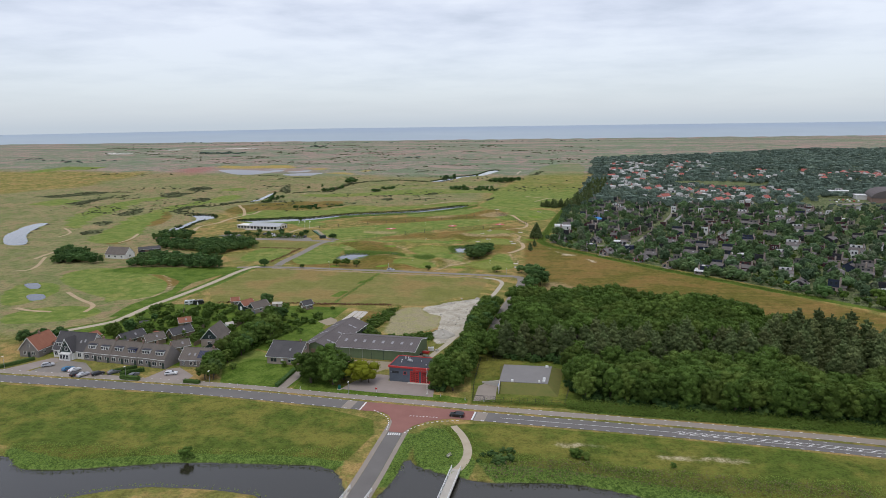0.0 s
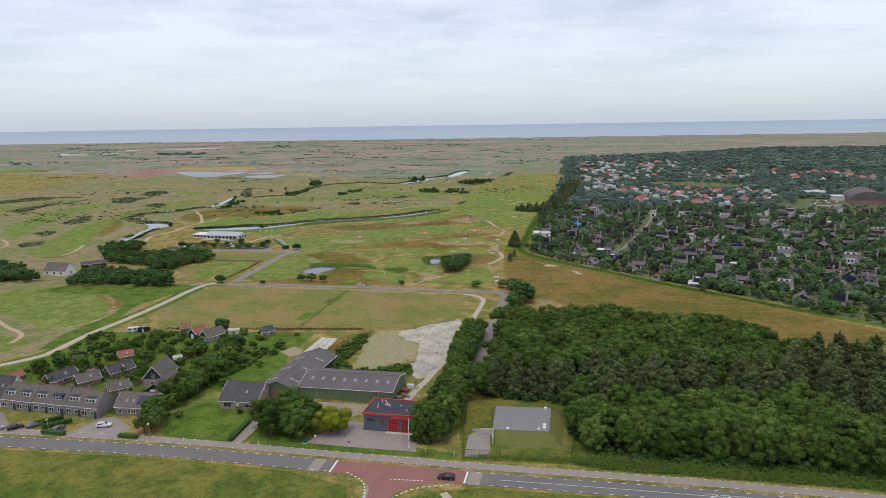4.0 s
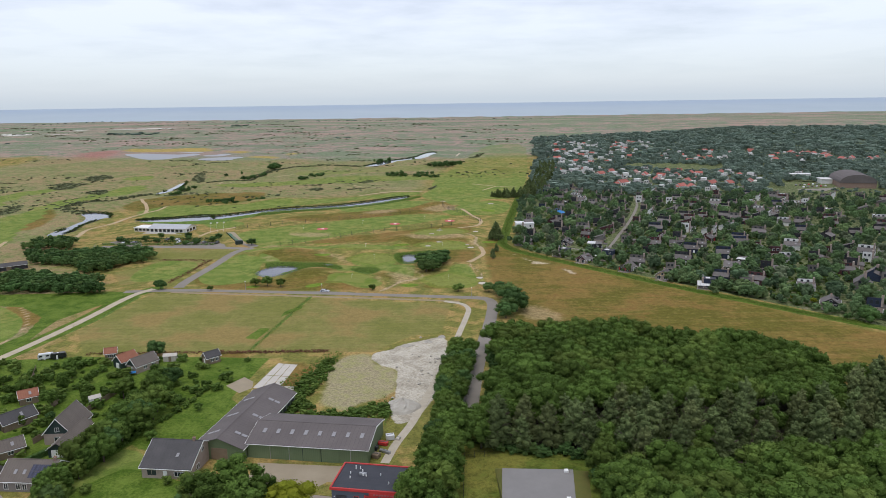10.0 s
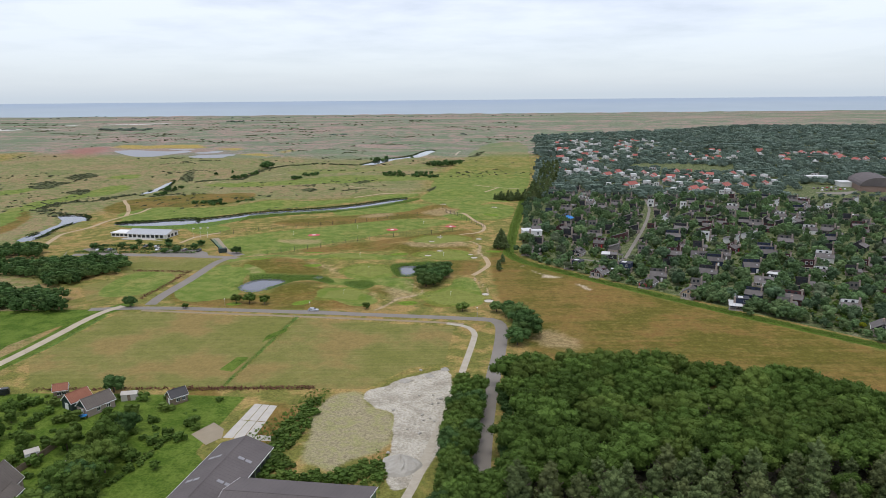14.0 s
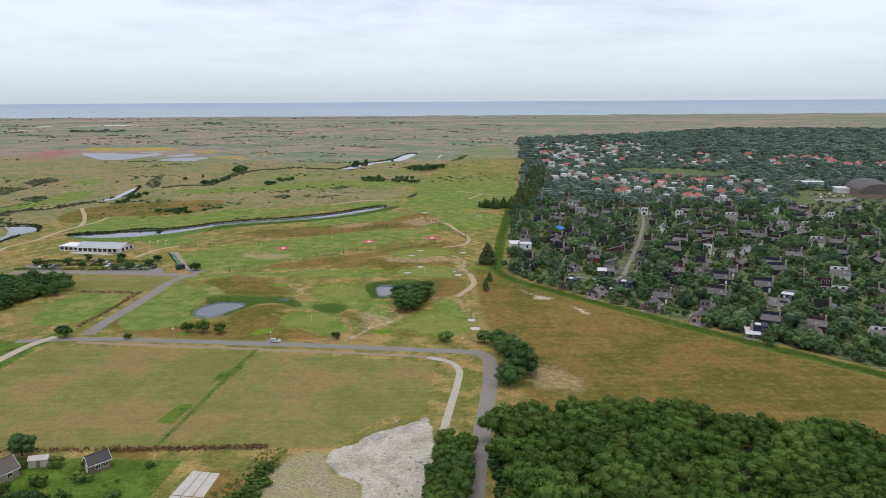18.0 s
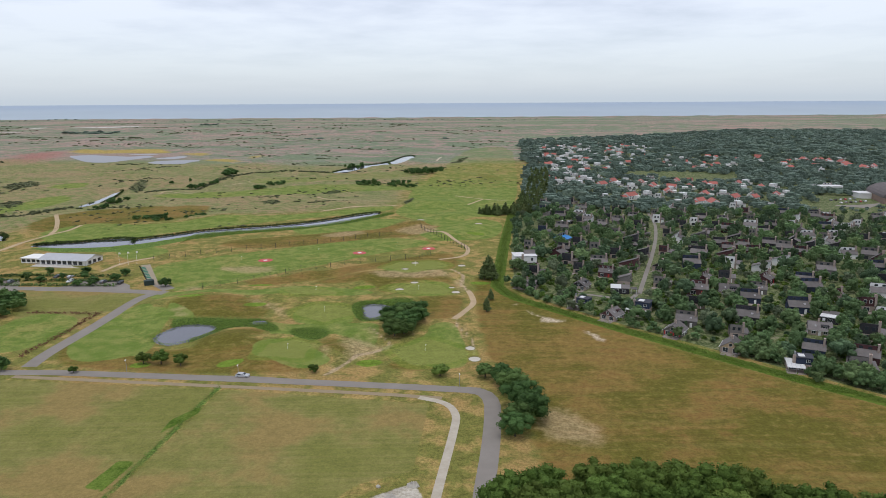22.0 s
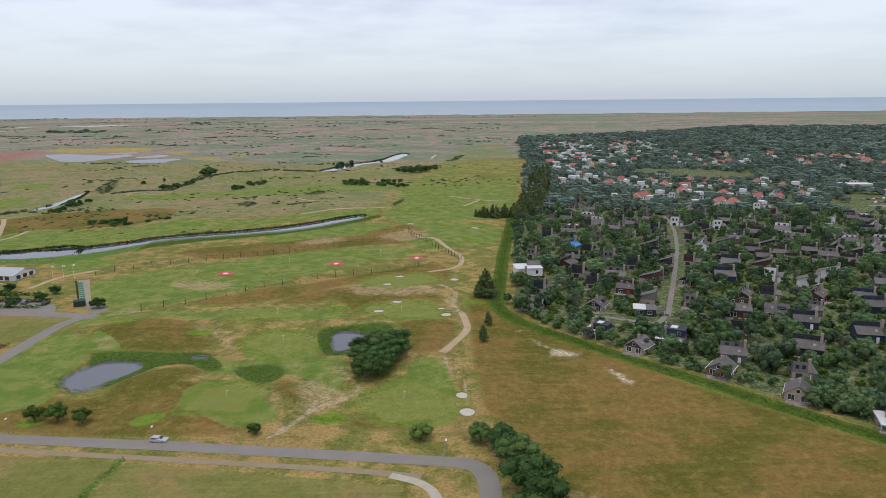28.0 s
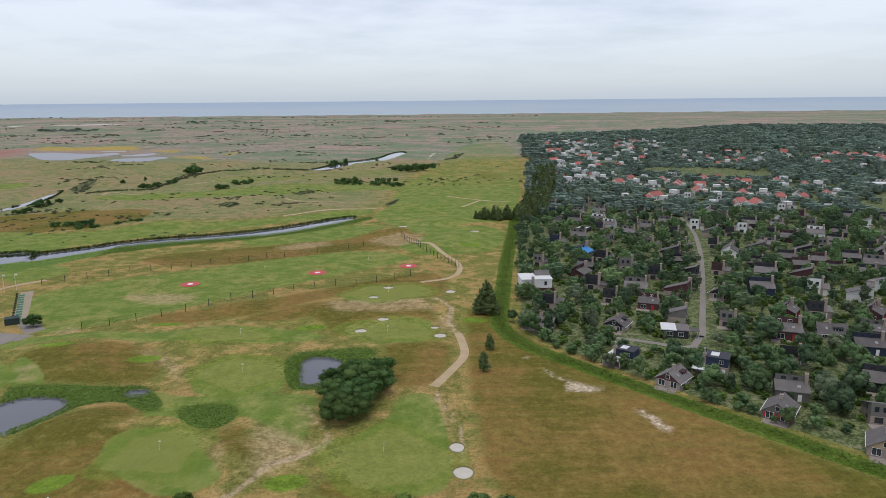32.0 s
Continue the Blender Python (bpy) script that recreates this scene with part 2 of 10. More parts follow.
    # low rough of the western links: olive, moss green, brown, lightened to hold haze
    moor = blend(n, l, step(n, l, mixed((big, 0.5), (mid, 0.5)), 0.44, 0.58), (0.169, 0.188, 0.068), (0.277, 0.224, 0.111))
    moor = patch(mixed((mid, 0.6), (small, 0.4)), 0.51, 0.60, 0.8, moor, (0.099, 0.122, 0.052))
    moor = patch(mixed((huge, 0.6), (mid, 0.4)), 0.50, 0.56, 0.6, moor, (0.277, 0.192, 0.107))
    west = mask("wild", 0.25, 0.75, 0.8)
    rough_grass = blend(n, l, west, rough_grass, moor)
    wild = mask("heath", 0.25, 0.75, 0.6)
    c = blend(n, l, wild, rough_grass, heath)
    # dry grass: straw, red-brown and olive, in streaks
    cuts = noise_tex(n, l, scaled(0.014, 0.30, -62), 1.0, 4.0, 0.6)
    dry = blend(n, l, step(n, l, mixed((big, 0.45), (huge, 0.35), (streak, 0.2)), 0.44, 0.56), (0.118, 0.106, 0.020), (0.205, 0.136, 0.040))
    dry = patch(mixed((cuts, 0.7), (big, 0.3)), 0.50, 0.60, 0.5, dry, (0.165, 0.142, 0.036))
    dry = patch(mixed((big, 0.55), (mid, 0.45)), 0.52, 0.62, 0.42, dry, (0.190, 0.100, 0.034))
    dry = patch(mixed((small, 0.8), (streak, 0.2)), 0.54, 0.68, 0.40, dry, (0.255, 0.178, 0.068))
    dry = patch(mixed((mid, 0.5), (fine, 0.5)), 0.54, 0.66, 0.32, dry, (0.105, 0.104, 0.022))
    parched = mask("dry", 0.32, 0.68, 1.0)
    c = blend(n, l, parched, c, dry)
    rows = noise_tex(n, l, scaled(0.012, 0.62, 9), 1.0, 5.0, 0.65)
    hay = blend(n, l, step(n, l, mixed((rows, 0.35), (big, 0.65)), 0.40, 0.60), (0.165, 0.168, 0.044), (0.228, 0.204, 0.072))
    meadow_cut = mask("hay", 0.4, 0.6, 0.4)
    hay = patch(big, 0.48, 0.60, 0.75, hay, (0.245, 0.172, 0.064))
    hay = patch(mixed((mid, 0.6), (big, -0.3)), 0.18, 0.28, 0.5, hay, (0.146, 0.156, 0.036))
    c = blend(n, l, meadow_cut, c, hay)
    mown = blend(n, l, step(n, l, mid, 0.36, 0.64), (0.122, 0.178, 0.032), (0.182, 0.216, 0.054))
    mown = patch(mixed((big, 0.7), (small, 0.3)), 0.52, 0.60, 0.32, mown, (0.290, 0.225, 0.080))
    cut = mask("mown", 0.38, 0.62, 0.5)
    far_turf = mask("far_turf", 0.0, 1.0, 0.5)
    c = blend(n, l, calc(n, l, "MULTIPLY", cut, calc(n, l, "MULTIPLY_ADD", far_turf, -0.60, 1.0)), c, mown)
    tan = blend(n, l, step(n, l, mixed((fine, 0.5), (small, 0.5)), 0.38, 0.62), (0.320, 0.232, 0.118), (0.400, 0.300, 0.170))
    c = blend(n, l, calc(n, l, "MULTIPLY", mask("bare", 0.30, 0.95, 1.2), 0.62), c, tan)
    thicket = blend(n, l, step(n, l, mixed((small, 0.5), (fine, 0.5)), 0.40, 0.60), (0.048, 0.066, 0.026), (0.110, 0.120, 0.056))
    c = blend(n, l, calc(n, l, "MULTIPLY", mask("scrub", 0.30, 0.75, 1.1), 0.85), c, thicket)
    c = blend(n, l, calc(n, l, "MULTIPLY", mask("trail", 0.25, 0.75, 0.8), 0.9), c, blend(n, l, fine, (0.320, 0.235, 0.135), (0.420, 0.325, 0.205)))
    tee = blend(n, l, mid, (0.110, 0.185, 0.018), (0.160, 0.220, 0.032))
    c = blend(n, l, mask("tee", 0.30, 0.75, 0.4), c, tee)
    rim = mask("green", 0.06, 0.22, 0.25)
    c = blend(n, l, calc(n, l, "MULTIPLY", rim, 0.6), c, blend(n, l, small, (0.118, 0.172, 0.022), (0.160, 0.200, 0.036)))
    putting = blend(n, l, mid, (0.172, 0.200, 0.044), (0.205, 0.218, 0.058))
    c = blend(n, l, mask("green", 0.52, 0.66, 0.2), c, putting)
    reed = blend(n, l, step(n, l, fine, 0.35, 0.65), (0.066, 0.118, 0.022), (0.140, 0.205, 0.046))
    c = blend(n, l, mask("reed", 0.35, 0.65, 0.8), c, reed)
    straw = blend(n, l, step(n, l, mixed((mid, 0.5), (small, 0.5)), 0.42, 0.60), (0.330, 0.285, 0.175), (0.240, 0.228, 0.105))
    c = blend(n, l, mask("straw", 0.3, 0.7, 1.2), c, straw)
    chalk = blend(n, l, step(n, l, mixed((mid, 0.6), (fine, 0.4)), 0.38, 0.62), (0.345, 0.308, 0.240), (0.480, 0.445, 0.370))
    chalk = patch(mixed((small, 0.5), (mid, 0.5)), 0.56, 0.64, 0.5, chalk, (0.200, 0.185, 0.110))
    spoil = mask("chalk", 0.4, 0.6, 0.9)
    c = blend(n, l, spoil, c, chalk)
    lush = blend(n, l, step(n, l, mixed((mid, 0.6), (fine, 0.4)), 0.40, 0.60), (0.062, 0.112, 0.013), (0.118, 0.168, 0.028))
    lawn = mask("lush", 0.4, 0.6, 0.4)
    c = blend(n, l, lawn, c, lush)
    meadow = blend(n, l, step(n, l, mixed((big, 0.7), (mid, 0.3)), 0.42, 0.60), (0.084, 0.118, 0.020), (0.162, 0.156, 0.034))
    meadow = patch(mixed((fine, 0.5), (small, 0.5)), 0.50, 0.64, 0.4, meadow, (0.062, 0.096, 0.016))
    c = blend(n, l, mask("meadow", 0.4, 0.6, 0.5), c, meadow)
    bright = blend(n, l, step(n, l, fine, 0.35, 0.65), (0.360, 0.280, 0.180), (0.560, 0.480, 0.370))
    c = blend(n, l, mask("sand", 0.40, 1.05, 1.6), c, bright)
    # park gardens: shadow between the houses put into the dark green; gravel patches
    floor = blend(n, l, step(n, l, mixed((small, 0.5), (fine, 0.5)), 0.42, 0.58), (0.072, 0.100, 0.036), (0.150, 0.165, 0.078))
    floor = patch(mixed((mid, 0.6), (small, 0.4)), 0.55, 0.62, 0.6, floor, (0.200, 0.170, 0.125))
    c = blend(n, l, mask("garden", 0.4, 0.6, 0.3), c, floor)
    mud = blend(n, l, fine, (0.060, 0.055, 0.040), (0.095, 0.090, 0.060))
    c = blend(n, l, mask("bed", 0.4, 0.6, 0.3), c, mud)
    # tufts: contrast at three scales, weaker on the cut turf
    tuft = mixed((step(n, l, mid, 0.40, 0.60), 0.14), (step(n, l, small, 0.38, 0.62), 0.30), (step(n, l, fine, 0.38, 0.62), 0.36), (step(n, l, tiny, 0.36, 0.64), 0.30))
    tuft = calc(n, l, "ADD", tuft, 0.47)
    soft = calc(n, l, "MULTIPLY_ADD", calc(n, l, "MAXIMUM", calc(n, l, "MAXIMUM", cut, meadow_cut), calc(n, l, "MAXIMUM", lawn, spoil)), -0.5, calc(n, l, "MULTIPLY_ADD", parched, -0.3, 1.0))
    h = n.new("ShaderNodeHueSaturation")
    l.new(calc(n, l, "MULTIPLY_ADD", calc(n, l, "SUBTRACT", tuft, 1.0), soft, 1.03), h.inputs["Value"])
    l.new(c, h.inputs["Color"])
    l.new(h.outputs[0], b.inputs["Base Color"])
    b.inputs["Roughness"].default_value = 0.95
    b.inputs["Specular IOR Level"].default_value = 0.08
    k = n.new("ShaderNodeBump")
    k.inputs["Strength"].default_value, k.inputs["Distance"].default_value = 0.6, 0.5
    l.new(mixed((mid, 2.2), (small, 1.2), (fine, 1.0)), k.inputs["Height"])
    l.new(k.outputs[0], b.inputs["Normal"])
    return m


def water_material(name, colour, wave, rough):
    m, n, l, b = material(name)
    co = n.new("ShaderNodeTexCoord").outputs["Object"]
    b.inputs["Base Color"].default_value = (*colour, 1)
    b.inputs["Roughness"].default_value = rough
    b.inputs["Specular IOR Level"].default_value = 0.65
    k = n.new("ShaderNodeBump")
    k.inputs["Strength"].default_value, k.inputs["Distance"].default_value = 0.12, 0.05
    l.new(noise_tex(n, l, co, wave, 3.0), k.inputs["Height"])
    l.new(k.outputs[0], b.inputs["Normal"])
    return m


M_GROUND = ground_material()
M_WATER = water_material("still_water", (0.080, 0.082, 0.094), 1.6, 0.06)
M_MARSH = water_material("marsh_water", (0.150, 0.150, 0.160), 0.8, 0.32)
M_CANAL = water_material("dark_canal_water", (0.026, 0.024, 0.016), 1.6, 0.12)
M_ASPHALT = surface("grey_asphalt", (0.135, 0.126, 0.118), (0.195, 0.184, 0.172), 8, 0.12, 0.95, 0.2, spec=0.15)
M_ASPHALT_OLD = surface("worn_pale_asphalt", (0.195, 0.174, 0.150), (0.275, 0.250, 0.220), 6, 0.15, 0.95, 0.2, spec=0.15)
M_CYCLE = surface("brown_cycle_paving", (0.240, 0.205, 0.170), (0.330, 0.285, 0.240), 5, 0.2, 0.9, 0.2)
M_REDPAVE = surface("red_asphalt", (0.235, 0.110, 0.092), (0.310, 0.155, 0.130), 6, 0.25, 0.95, 0.2, spec=0.15)
M_PAVERS = surface("grey_pink_pavers", (0.240, 0.200, 0.175), (0.330, 0.280, 0.250), 6, 0.3, 0.9, 0.2)
M_SHELL = surface("pale_shell_path", (0.360, 0.300, 0.215), (0.500, 0.435, 0.335), 4, 0.3, 0.95, 0.3)
M_TAN = surface("tan_sand_path", (0.340, 0.245, 0.135), (0.500, 0.385, 0.245), 4, 0.3, 0.95, 0.3)
M_TAN_PALE = surface("chalky_track", (0.330, 0.285, 0.215), (0.520, 0.470, 0.380), 1.2, 0.35, 0.95, 0.3)
M_EARTH = surface("brown_earth_strip", (0.235, 0.180, 0.108), (0.330, 0.262, 0.168), 4, 0.3, 0.95, 0.3)
M_CONCRETE = surface("pale_concrete", (0.400, 0.370, 0.320), (0.560, 0.525, 0.465), 5, 0.4, 0.9, 0.15)
M_WHITE_LINE = surface("road_paint_white", (0.600, 0.600, 0.580), (0.780, 0.780, 0.760), 10, 1.0, 0.7, 0.05)
M_WHITE = surface("white_paint", (0.700, 0.700, 0.680), (0.820, 0.820, 0.800), 3, 0.4, 0.6, 0.03)
M_GLASS = glass_pane()
M_BARK = surface("grey_brown_bark", (0.060, 0.048, 0.036), (0.130, 0.105, 0.080), 9, 1.5, 0.95, 0.4)
M_LEAF = foliage("oak_leaves", (0.025, 0.054, 0.009), (0.140, 0.222, 0.048), (0.168, 0.214, 0.050))
M_LEAF_B = foliage("broadleaf_dark", (0.018, 0.046, 0.013), (0.112, 0.198, 0.062), (0.135, 0.19, 0.055))
M_PINE = foliage("pine_needles", (0.044, 0.070, 0.026), (0.172, 0.218, 0.084), (0.185, 0.195, 0.080), 1.2)
# woodland green, paled and blued to carry the distance haze
M_FAR_LEAF = foliage("hazed_far_leaves", (0.060, 0.096, 0.078), (0.220, 0.286, 0.225), (0.20, 0.25, 0.18), 0.6)
# garden greens with some blue mixed in for the haze over the park
M_PARK_LEAF = foliage("garden_leaves", (0.046, 0.092, 0.036), (0.180, 0.276, 0.116), (0.200, 0.256, 0.106))
M_PARK_DARK = foliage("garden_leaves_dark", (0.032, 0.066, 0.034), (0.136, 0.204, 0.106), (0.150, 0.200, 0.096))
M_REED = foliage("reed_blades", (0.115, 0.195, 0.035), (0.235, 0.330, 0.075), (0.24, 0.29, 0.07), 1.6, 0.4)
M_REED_PALE = foliage("dry_reed_plumes", (0.170, 0.150, 0.070), (0.330, 0.290, 0.160), (0.24, 0.25, 0.09), 1.6, 0.3)
M_REED_DARK = foliage("bank_growth", (0.026, 0.052, 0.014), (0.085, 0.120, 0.036), (0.12, 0.12, 0.04))
M_DOCK = foliage("dead_dock_stems", (0.070, 0.032, 0.020), (0.190, 0.105, 0.060), (0.13, 0.12, 0.04))
M_DUNE_SHRUB = foliage("dune_shrub", (0.075, 0.088, 0.045), (0.140, 0.155, 0.080), (0.15, 0.15, 0.09), 0.4)
M_SILVER = foliage("silver_willow_leaves", (0.080, 0.110, 0.060), (0.195, 0.235, 0.140), (0.19, 0.22, 0.13))
M_YELLOW = foliage("yellow_green_leaves", (0.130, 0.170, 0.012), (0.260, 0.270, 0.030))


# ---- mesh helpers ----
def smooth01(v):
    v = np.clip(v, 0, 1)
    return v * v * (3 - 2 * v)


def part(name, bm, mat, parent=None, label=""):
    """Links a bmesh as one mesh object, under a thing or a part."""
    me = bpy.data.meshes.new(name)
    bm.to_mesh(me)
    bm.free()
    if mat is not None:
        me.materials.append(mat)
    ob = new(name, me)
    ob.parent = parent
    if label:
        ob["label"] = label
    return ob


def raw_mesh(name, verts, faces, mat, smooth=False):
    """A mesh object from numpy arrays; faces all of one size."""
    verts, faces = np.asarray(verts, np.float32), np.asarray(faces, np.int32)
    me = bpy.data.meshes.new(name)
    me.vertices.add(len(verts))
    me.vertices.foreach_set("co", verts.ravel())
    me.loops.add(faces.size)
    me.loops.foreach_set("vertex_index", faces.ravel())
    me.polygons.add(len(faces))
    me.polygons.foreach_set("loop_start", np.arange(0, faces.size, faces.shape[1], dtype=np.int32))
    me.polygons.foreach_set("use_smooth", np.full(len(faces), smooth))
    me.update(calc_edges=True)
    me.materials.append(mat)
    return me


def thing(name, m, label, category, group="", kind=""):
    e = new(name)
    e.matrix_world = m
    e.empty_display_size = 0.5
    return tagged(e, label, category, group, kind)


def box(bm, x0, x1, y0, y1, z0, z1, bevel=0.0):
    v = [bm.verts.new((x, y, z)) for z in (z0, z1) for x, y in ((x0, y0), (x1, y0), (x1, y1), (x0, y1))]
    fs = [bm.faces.new([v[i] for i in q]) for q in ((3, 2, 1, 0), (4, 5, 6, 7), (0, 1, 5, 4), (1, 2, 6, 5), (2, 3, 7, 6), (3, 0, 4, 7))]
    if bevel:
        bmesh.ops.bevel(bm, geom=list({e for f in fs for e in f.edges}), offset=bevel, segments=1, affect="EDGES")
    return bm


def boxes(*rows, bevel=0.0):
    bm = bmesh.new()
    for r in rows:
        box(bm, *r, bevel=bevel)
    return bm


def prism(bm, pts, z0, z1):
    """An upright prism over a plan outline."""
    lo = [bm.verts.new((x, y, z0)) for x, y in pts]
    hi = [bm.verts.new((x, y, z1)) for x, y in pts]
    bm.faces.new(hi)
    bm.faces.new(lo[::-1])
    for i in range(len(pts)):
        j = (i + 1) % len(pts)
        bm.faces.new((lo[i], lo[j], hi[j], hi[i]))
    bmesh.ops.recalc_face_normals(bm, faces=bm.faces)
    return bm


def extrude_yz(bm, pts, x0, x1):
    """A solid with the outline pts in y and z, from x0 to x1."""
    a = [bm.verts.new((x0, y, z)) for y, z in pts]
    b = [bm.verts.new((x1, y, z)) for y, z in pts]
    bm.faces.new(a)
    bm.faces.new(b[::-1])
    for i in range(len(pts)):
        j = (i + 1) % len(pts)
        bm.faces.new((a[i], b[i], b[j], a[j]))
    bmesh.ops.recalc_face_normals(bm, faces=bm.faces)
    return bm


def tube(bm, p, q, r0, r1=None, sides=8):
    """A tapered round bar from p to q."""
    p, q = Vector(p), Vector(q)
    r1 = r0 if r1 is None else r1
    turn = (q - p).to_track_quat("Z", "Y").to_matrix()
    ring = [[bm.verts.new(c + turn @ Vector((r * math.cos(a), r * math.sin(a), 0))) for a in (2 * math.pi * k / sides for k in range(sides))] for c, r in ((p, r0), (q, r1))]
    for k in range(sides):
        j = (k + 1) % sides
        bm.faces.new((ring[0][k], ring[0][j], ring[1][j], ring[1][k]))
    bm.faces.new(ring[1])
    bm.faces.new(ring[0][::-1])
    return bm


# ---- plan of the ground ----
mown_1 = [(-243.8, 609.3), (-223.9, 634.7), (-154.5, 668.1), (-63.0, 724.5), (-26.4, 758.2), (-20.5, 729.1), (-57.2, 711.1), (-150.5, 655.6), (-206.3, 619.6), (-238.3, 599.6)]
mown_2 = [(22.0, 869.6), (76.0, 864.4), (105.9, 1020.8), (138.8, 1369.3), (106.0, 1429.5), (53.5, 1098.1), (34.0, 967.7)]
mown_3 = [(-259.9, 835.9), (-143.4, 885.7), (11.8, 927.1), (81.8, 919.8), (63.4, 844.7), (-52.7, 855.7), (-158.4, 815.8), (-239.3, 809.0)]
mown_6 = [(-196.5, 964.4), (-80.5, 1028.8), (34.4, 1070.4), (53.5, 1098.1), (25.4, 998.1), (-83.2, 936.8), (-177.3, 911.9)]
mown_7 = [(-82.8, 293.4), (-67.5, 271.3), (-73.9, 247.6), (-80.7, 240.6), (-87.1, 247.6), (-81.0, 268.5)]
mown_8 = [(-82.3, 199.9), (-75.0, 225.9), (-65.5, 218.3), (-60.3, 207.9), (-63.9, 197.0)]
mown_9 = [(-97.5, 228.6), (-81.8, 238.0), (-69.7, 219.1), (-76.6, 203.4), (-85.8, 203.6)]
mown_11 = [(-255.9, 360.1), (-244.8, 393.8), (-187.3, 363.0), (-166.5, 329.1), (-174.9, 304.6), (-209.3, 320.6)]
mown_13 = [(-132.2, 427.6), (-120.2, 483.1), (-101.1, 426.5), (-98.0, 406.1), (-119.3, 399.4)]
mown_14 = [(-58.2, 404.1), (-60.1, 415.2), (-57.2, 420.4), (-50.7, 423.9), (-43.8, 419.0), (-39.9, 412.9), (-35.5, 406.6), (-31.8, 401.8), (-29.7, 398.4), (-33.5, 394.4), (-38.1, 391.9), (-44.2, 393.7), (-51.9, 399.0)]
mown_15 = [(-51.3, 444.2), (-52.9, 454.0), (-49.4, 460.9), (-40.4, 464.0), (-32.8, 459.2), (-28.0, 450.7), (-26.5, 443.0), (-28.7, 439.5), (-40.2, 439.0), (-48.0, 440.8)]
mown_16 = [(-60.3, 444.7), (-55.3, 440.8), (-47.3, 438.7), (-26.0, 440.4), (-16.2, 438.9), (-15.7, 430.5), (-15.5, 418.5), (-16.9, 409.4), (-23.4, 417.5), (-30.3, 425.0), (-33.6, 427.3), (-46.0, 425.7), (-53.2, 429.1), (-56.9, 426.2), (-58.9, 435.8)]
mown_17 = [(-7.6, 408.9), (-3.5, 418.0), (2.7, 424.9), (3.7, 435.2), (12.3, 437.5), (14.6, 430.7), (15.5, 421.4), (16.7, 413.0), (15.6, 406.7), (16.5, 398.5), (15.1, 392.3), (9.6, 390.2), (0.7, 394.6), (-6.7, 400.7)]
mown_18 = [(-126.2, 488.3), (-103.2, 489.3), (-67.2, 490.7), (-63.3, 496.3), (-52.3, 497.5), (-36.1, 492.4), (-18.2, 484.7), (-29.5, 476.8), (-59.7, 478.4), (-86.9, 480.9), (-111.6, 481.2), (-117.7, 473.6)]
mown_19 = [(-7.9, 480.9), (-6.1, 493.1), (1.2, 501.3), (13.0, 501.3), (15.0, 486.2), (9.2, 477.9), (0.4, 476.3)]
mown_20 = [(-21.2, 526.2), (-18.2, 538.7), (-0.5, 547.1), (9.9, 547.4), (9.3, 533.8), (0.4, 521.9), (-12.0, 519.0)]
mown_21 = [(-148.4, 541.6), (-121.6, 561.9), (-93.6, 579.3), (-52.1, 603.0), (-20.1, 615.0), (-5.6, 608.7), (8.5, 595.2), (-7.0, 582.4), (-30.4, 563.0), (-81.3, 515.2), (-111.0, 490.2), (-118.2, 493.4)]
mown_22 = [(-202.5, 619.5), (-224.3, 657.1), (-209.5, 664.1), (-179.8, 682.7), (-133.4, 704.1), (-96.5, 711.6), (-59.9, 730.7), (-29.7, 728.3), (-42.2, 707.3), (-93.1, 697.0), (-126.3, 671.6), (-158.2, 647.7), (-180.5, 631.6), (-187.2, 622.4)]
mown_23 = [(-3.2, 619.3), (2.3, 633.2), (28.0, 672.5), (58.7, 679.4), (52.1, 615.4), (30.5, 601.2), (8.5, 596.5)]
mown_24 = [(-92.9, 655.6), (-53.6, 688.1), (-19.5, 689.3), (-8.6, 675.2), (-28.6, 643.0), (-58.2, 637.5), (-79.1, 624.5)]
mown_25 = [(-187.8, 594.1), (-174.1, 597.9), (-158.0, 592.2), (-147.2, 580.6), (-151.1, 568.6), (-164.7, 554.5)]
mown_26 = [(-102.1, 446.7), (-109.2, 467.5), (-102.9, 465.0), (-88.4, 446.0)]
mown_27 = [(-191.4, 308.8), (-200.3, 333.9), (-199.2, 363.5), (-179.0, 352.7), (-171.1, 333.5), (-179.1, 320.7), (-186.3, 301.3)]
mown_30 = [(-119.2, 436.1), (-124.8, 457.9), (-118.8, 463.3), (-109.3, 462.9), (-102.6, 453.3), (-100.8, 436.1), (-95.7, 416.9), (-97.7, 404.8), (-106.9, 410.4)]
mown_31 = [(-164.8, 409.5), (-166.7, 460.7), (-138.6, 454.9), (-134.9, 429.7), (-142.3, 411.9)]
mown_32 = [(-222.8, 275.9), (-217.0, 291.5), (-197.7, 297.9), (-177.1, 288.4), (-179.1, 273.6), (-198.6, 266.0), (-212.4, 262.5)]
mown_33 = [(-255.8, 318.3), (-262.6, 344.9), (-242.5, 345.8), (-225.8, 326.2), (-224.7, 302.0), (-234.2, 290.5)]
mown_35 = [(-310.2, 480.4), (-284.4, 473.7), (-283.5, 509.8), (-311.5, 573.1), (-331.2, 645.2), (-358.0, 679.5), (-355.7, 618.5), (-331.7, 551.5), (-323.7, 504.6)]
mown_36 = [(-332.7, 637.3), (-342.9, 679.1), (-336.8, 716.1), (-319.0, 762.1), (-314.3, 808.3), (-338.2, 841.2), (-352.2, 791.8), (-359.5, 736.9), (-364.7, 697.8), (-358.2, 658.0)]
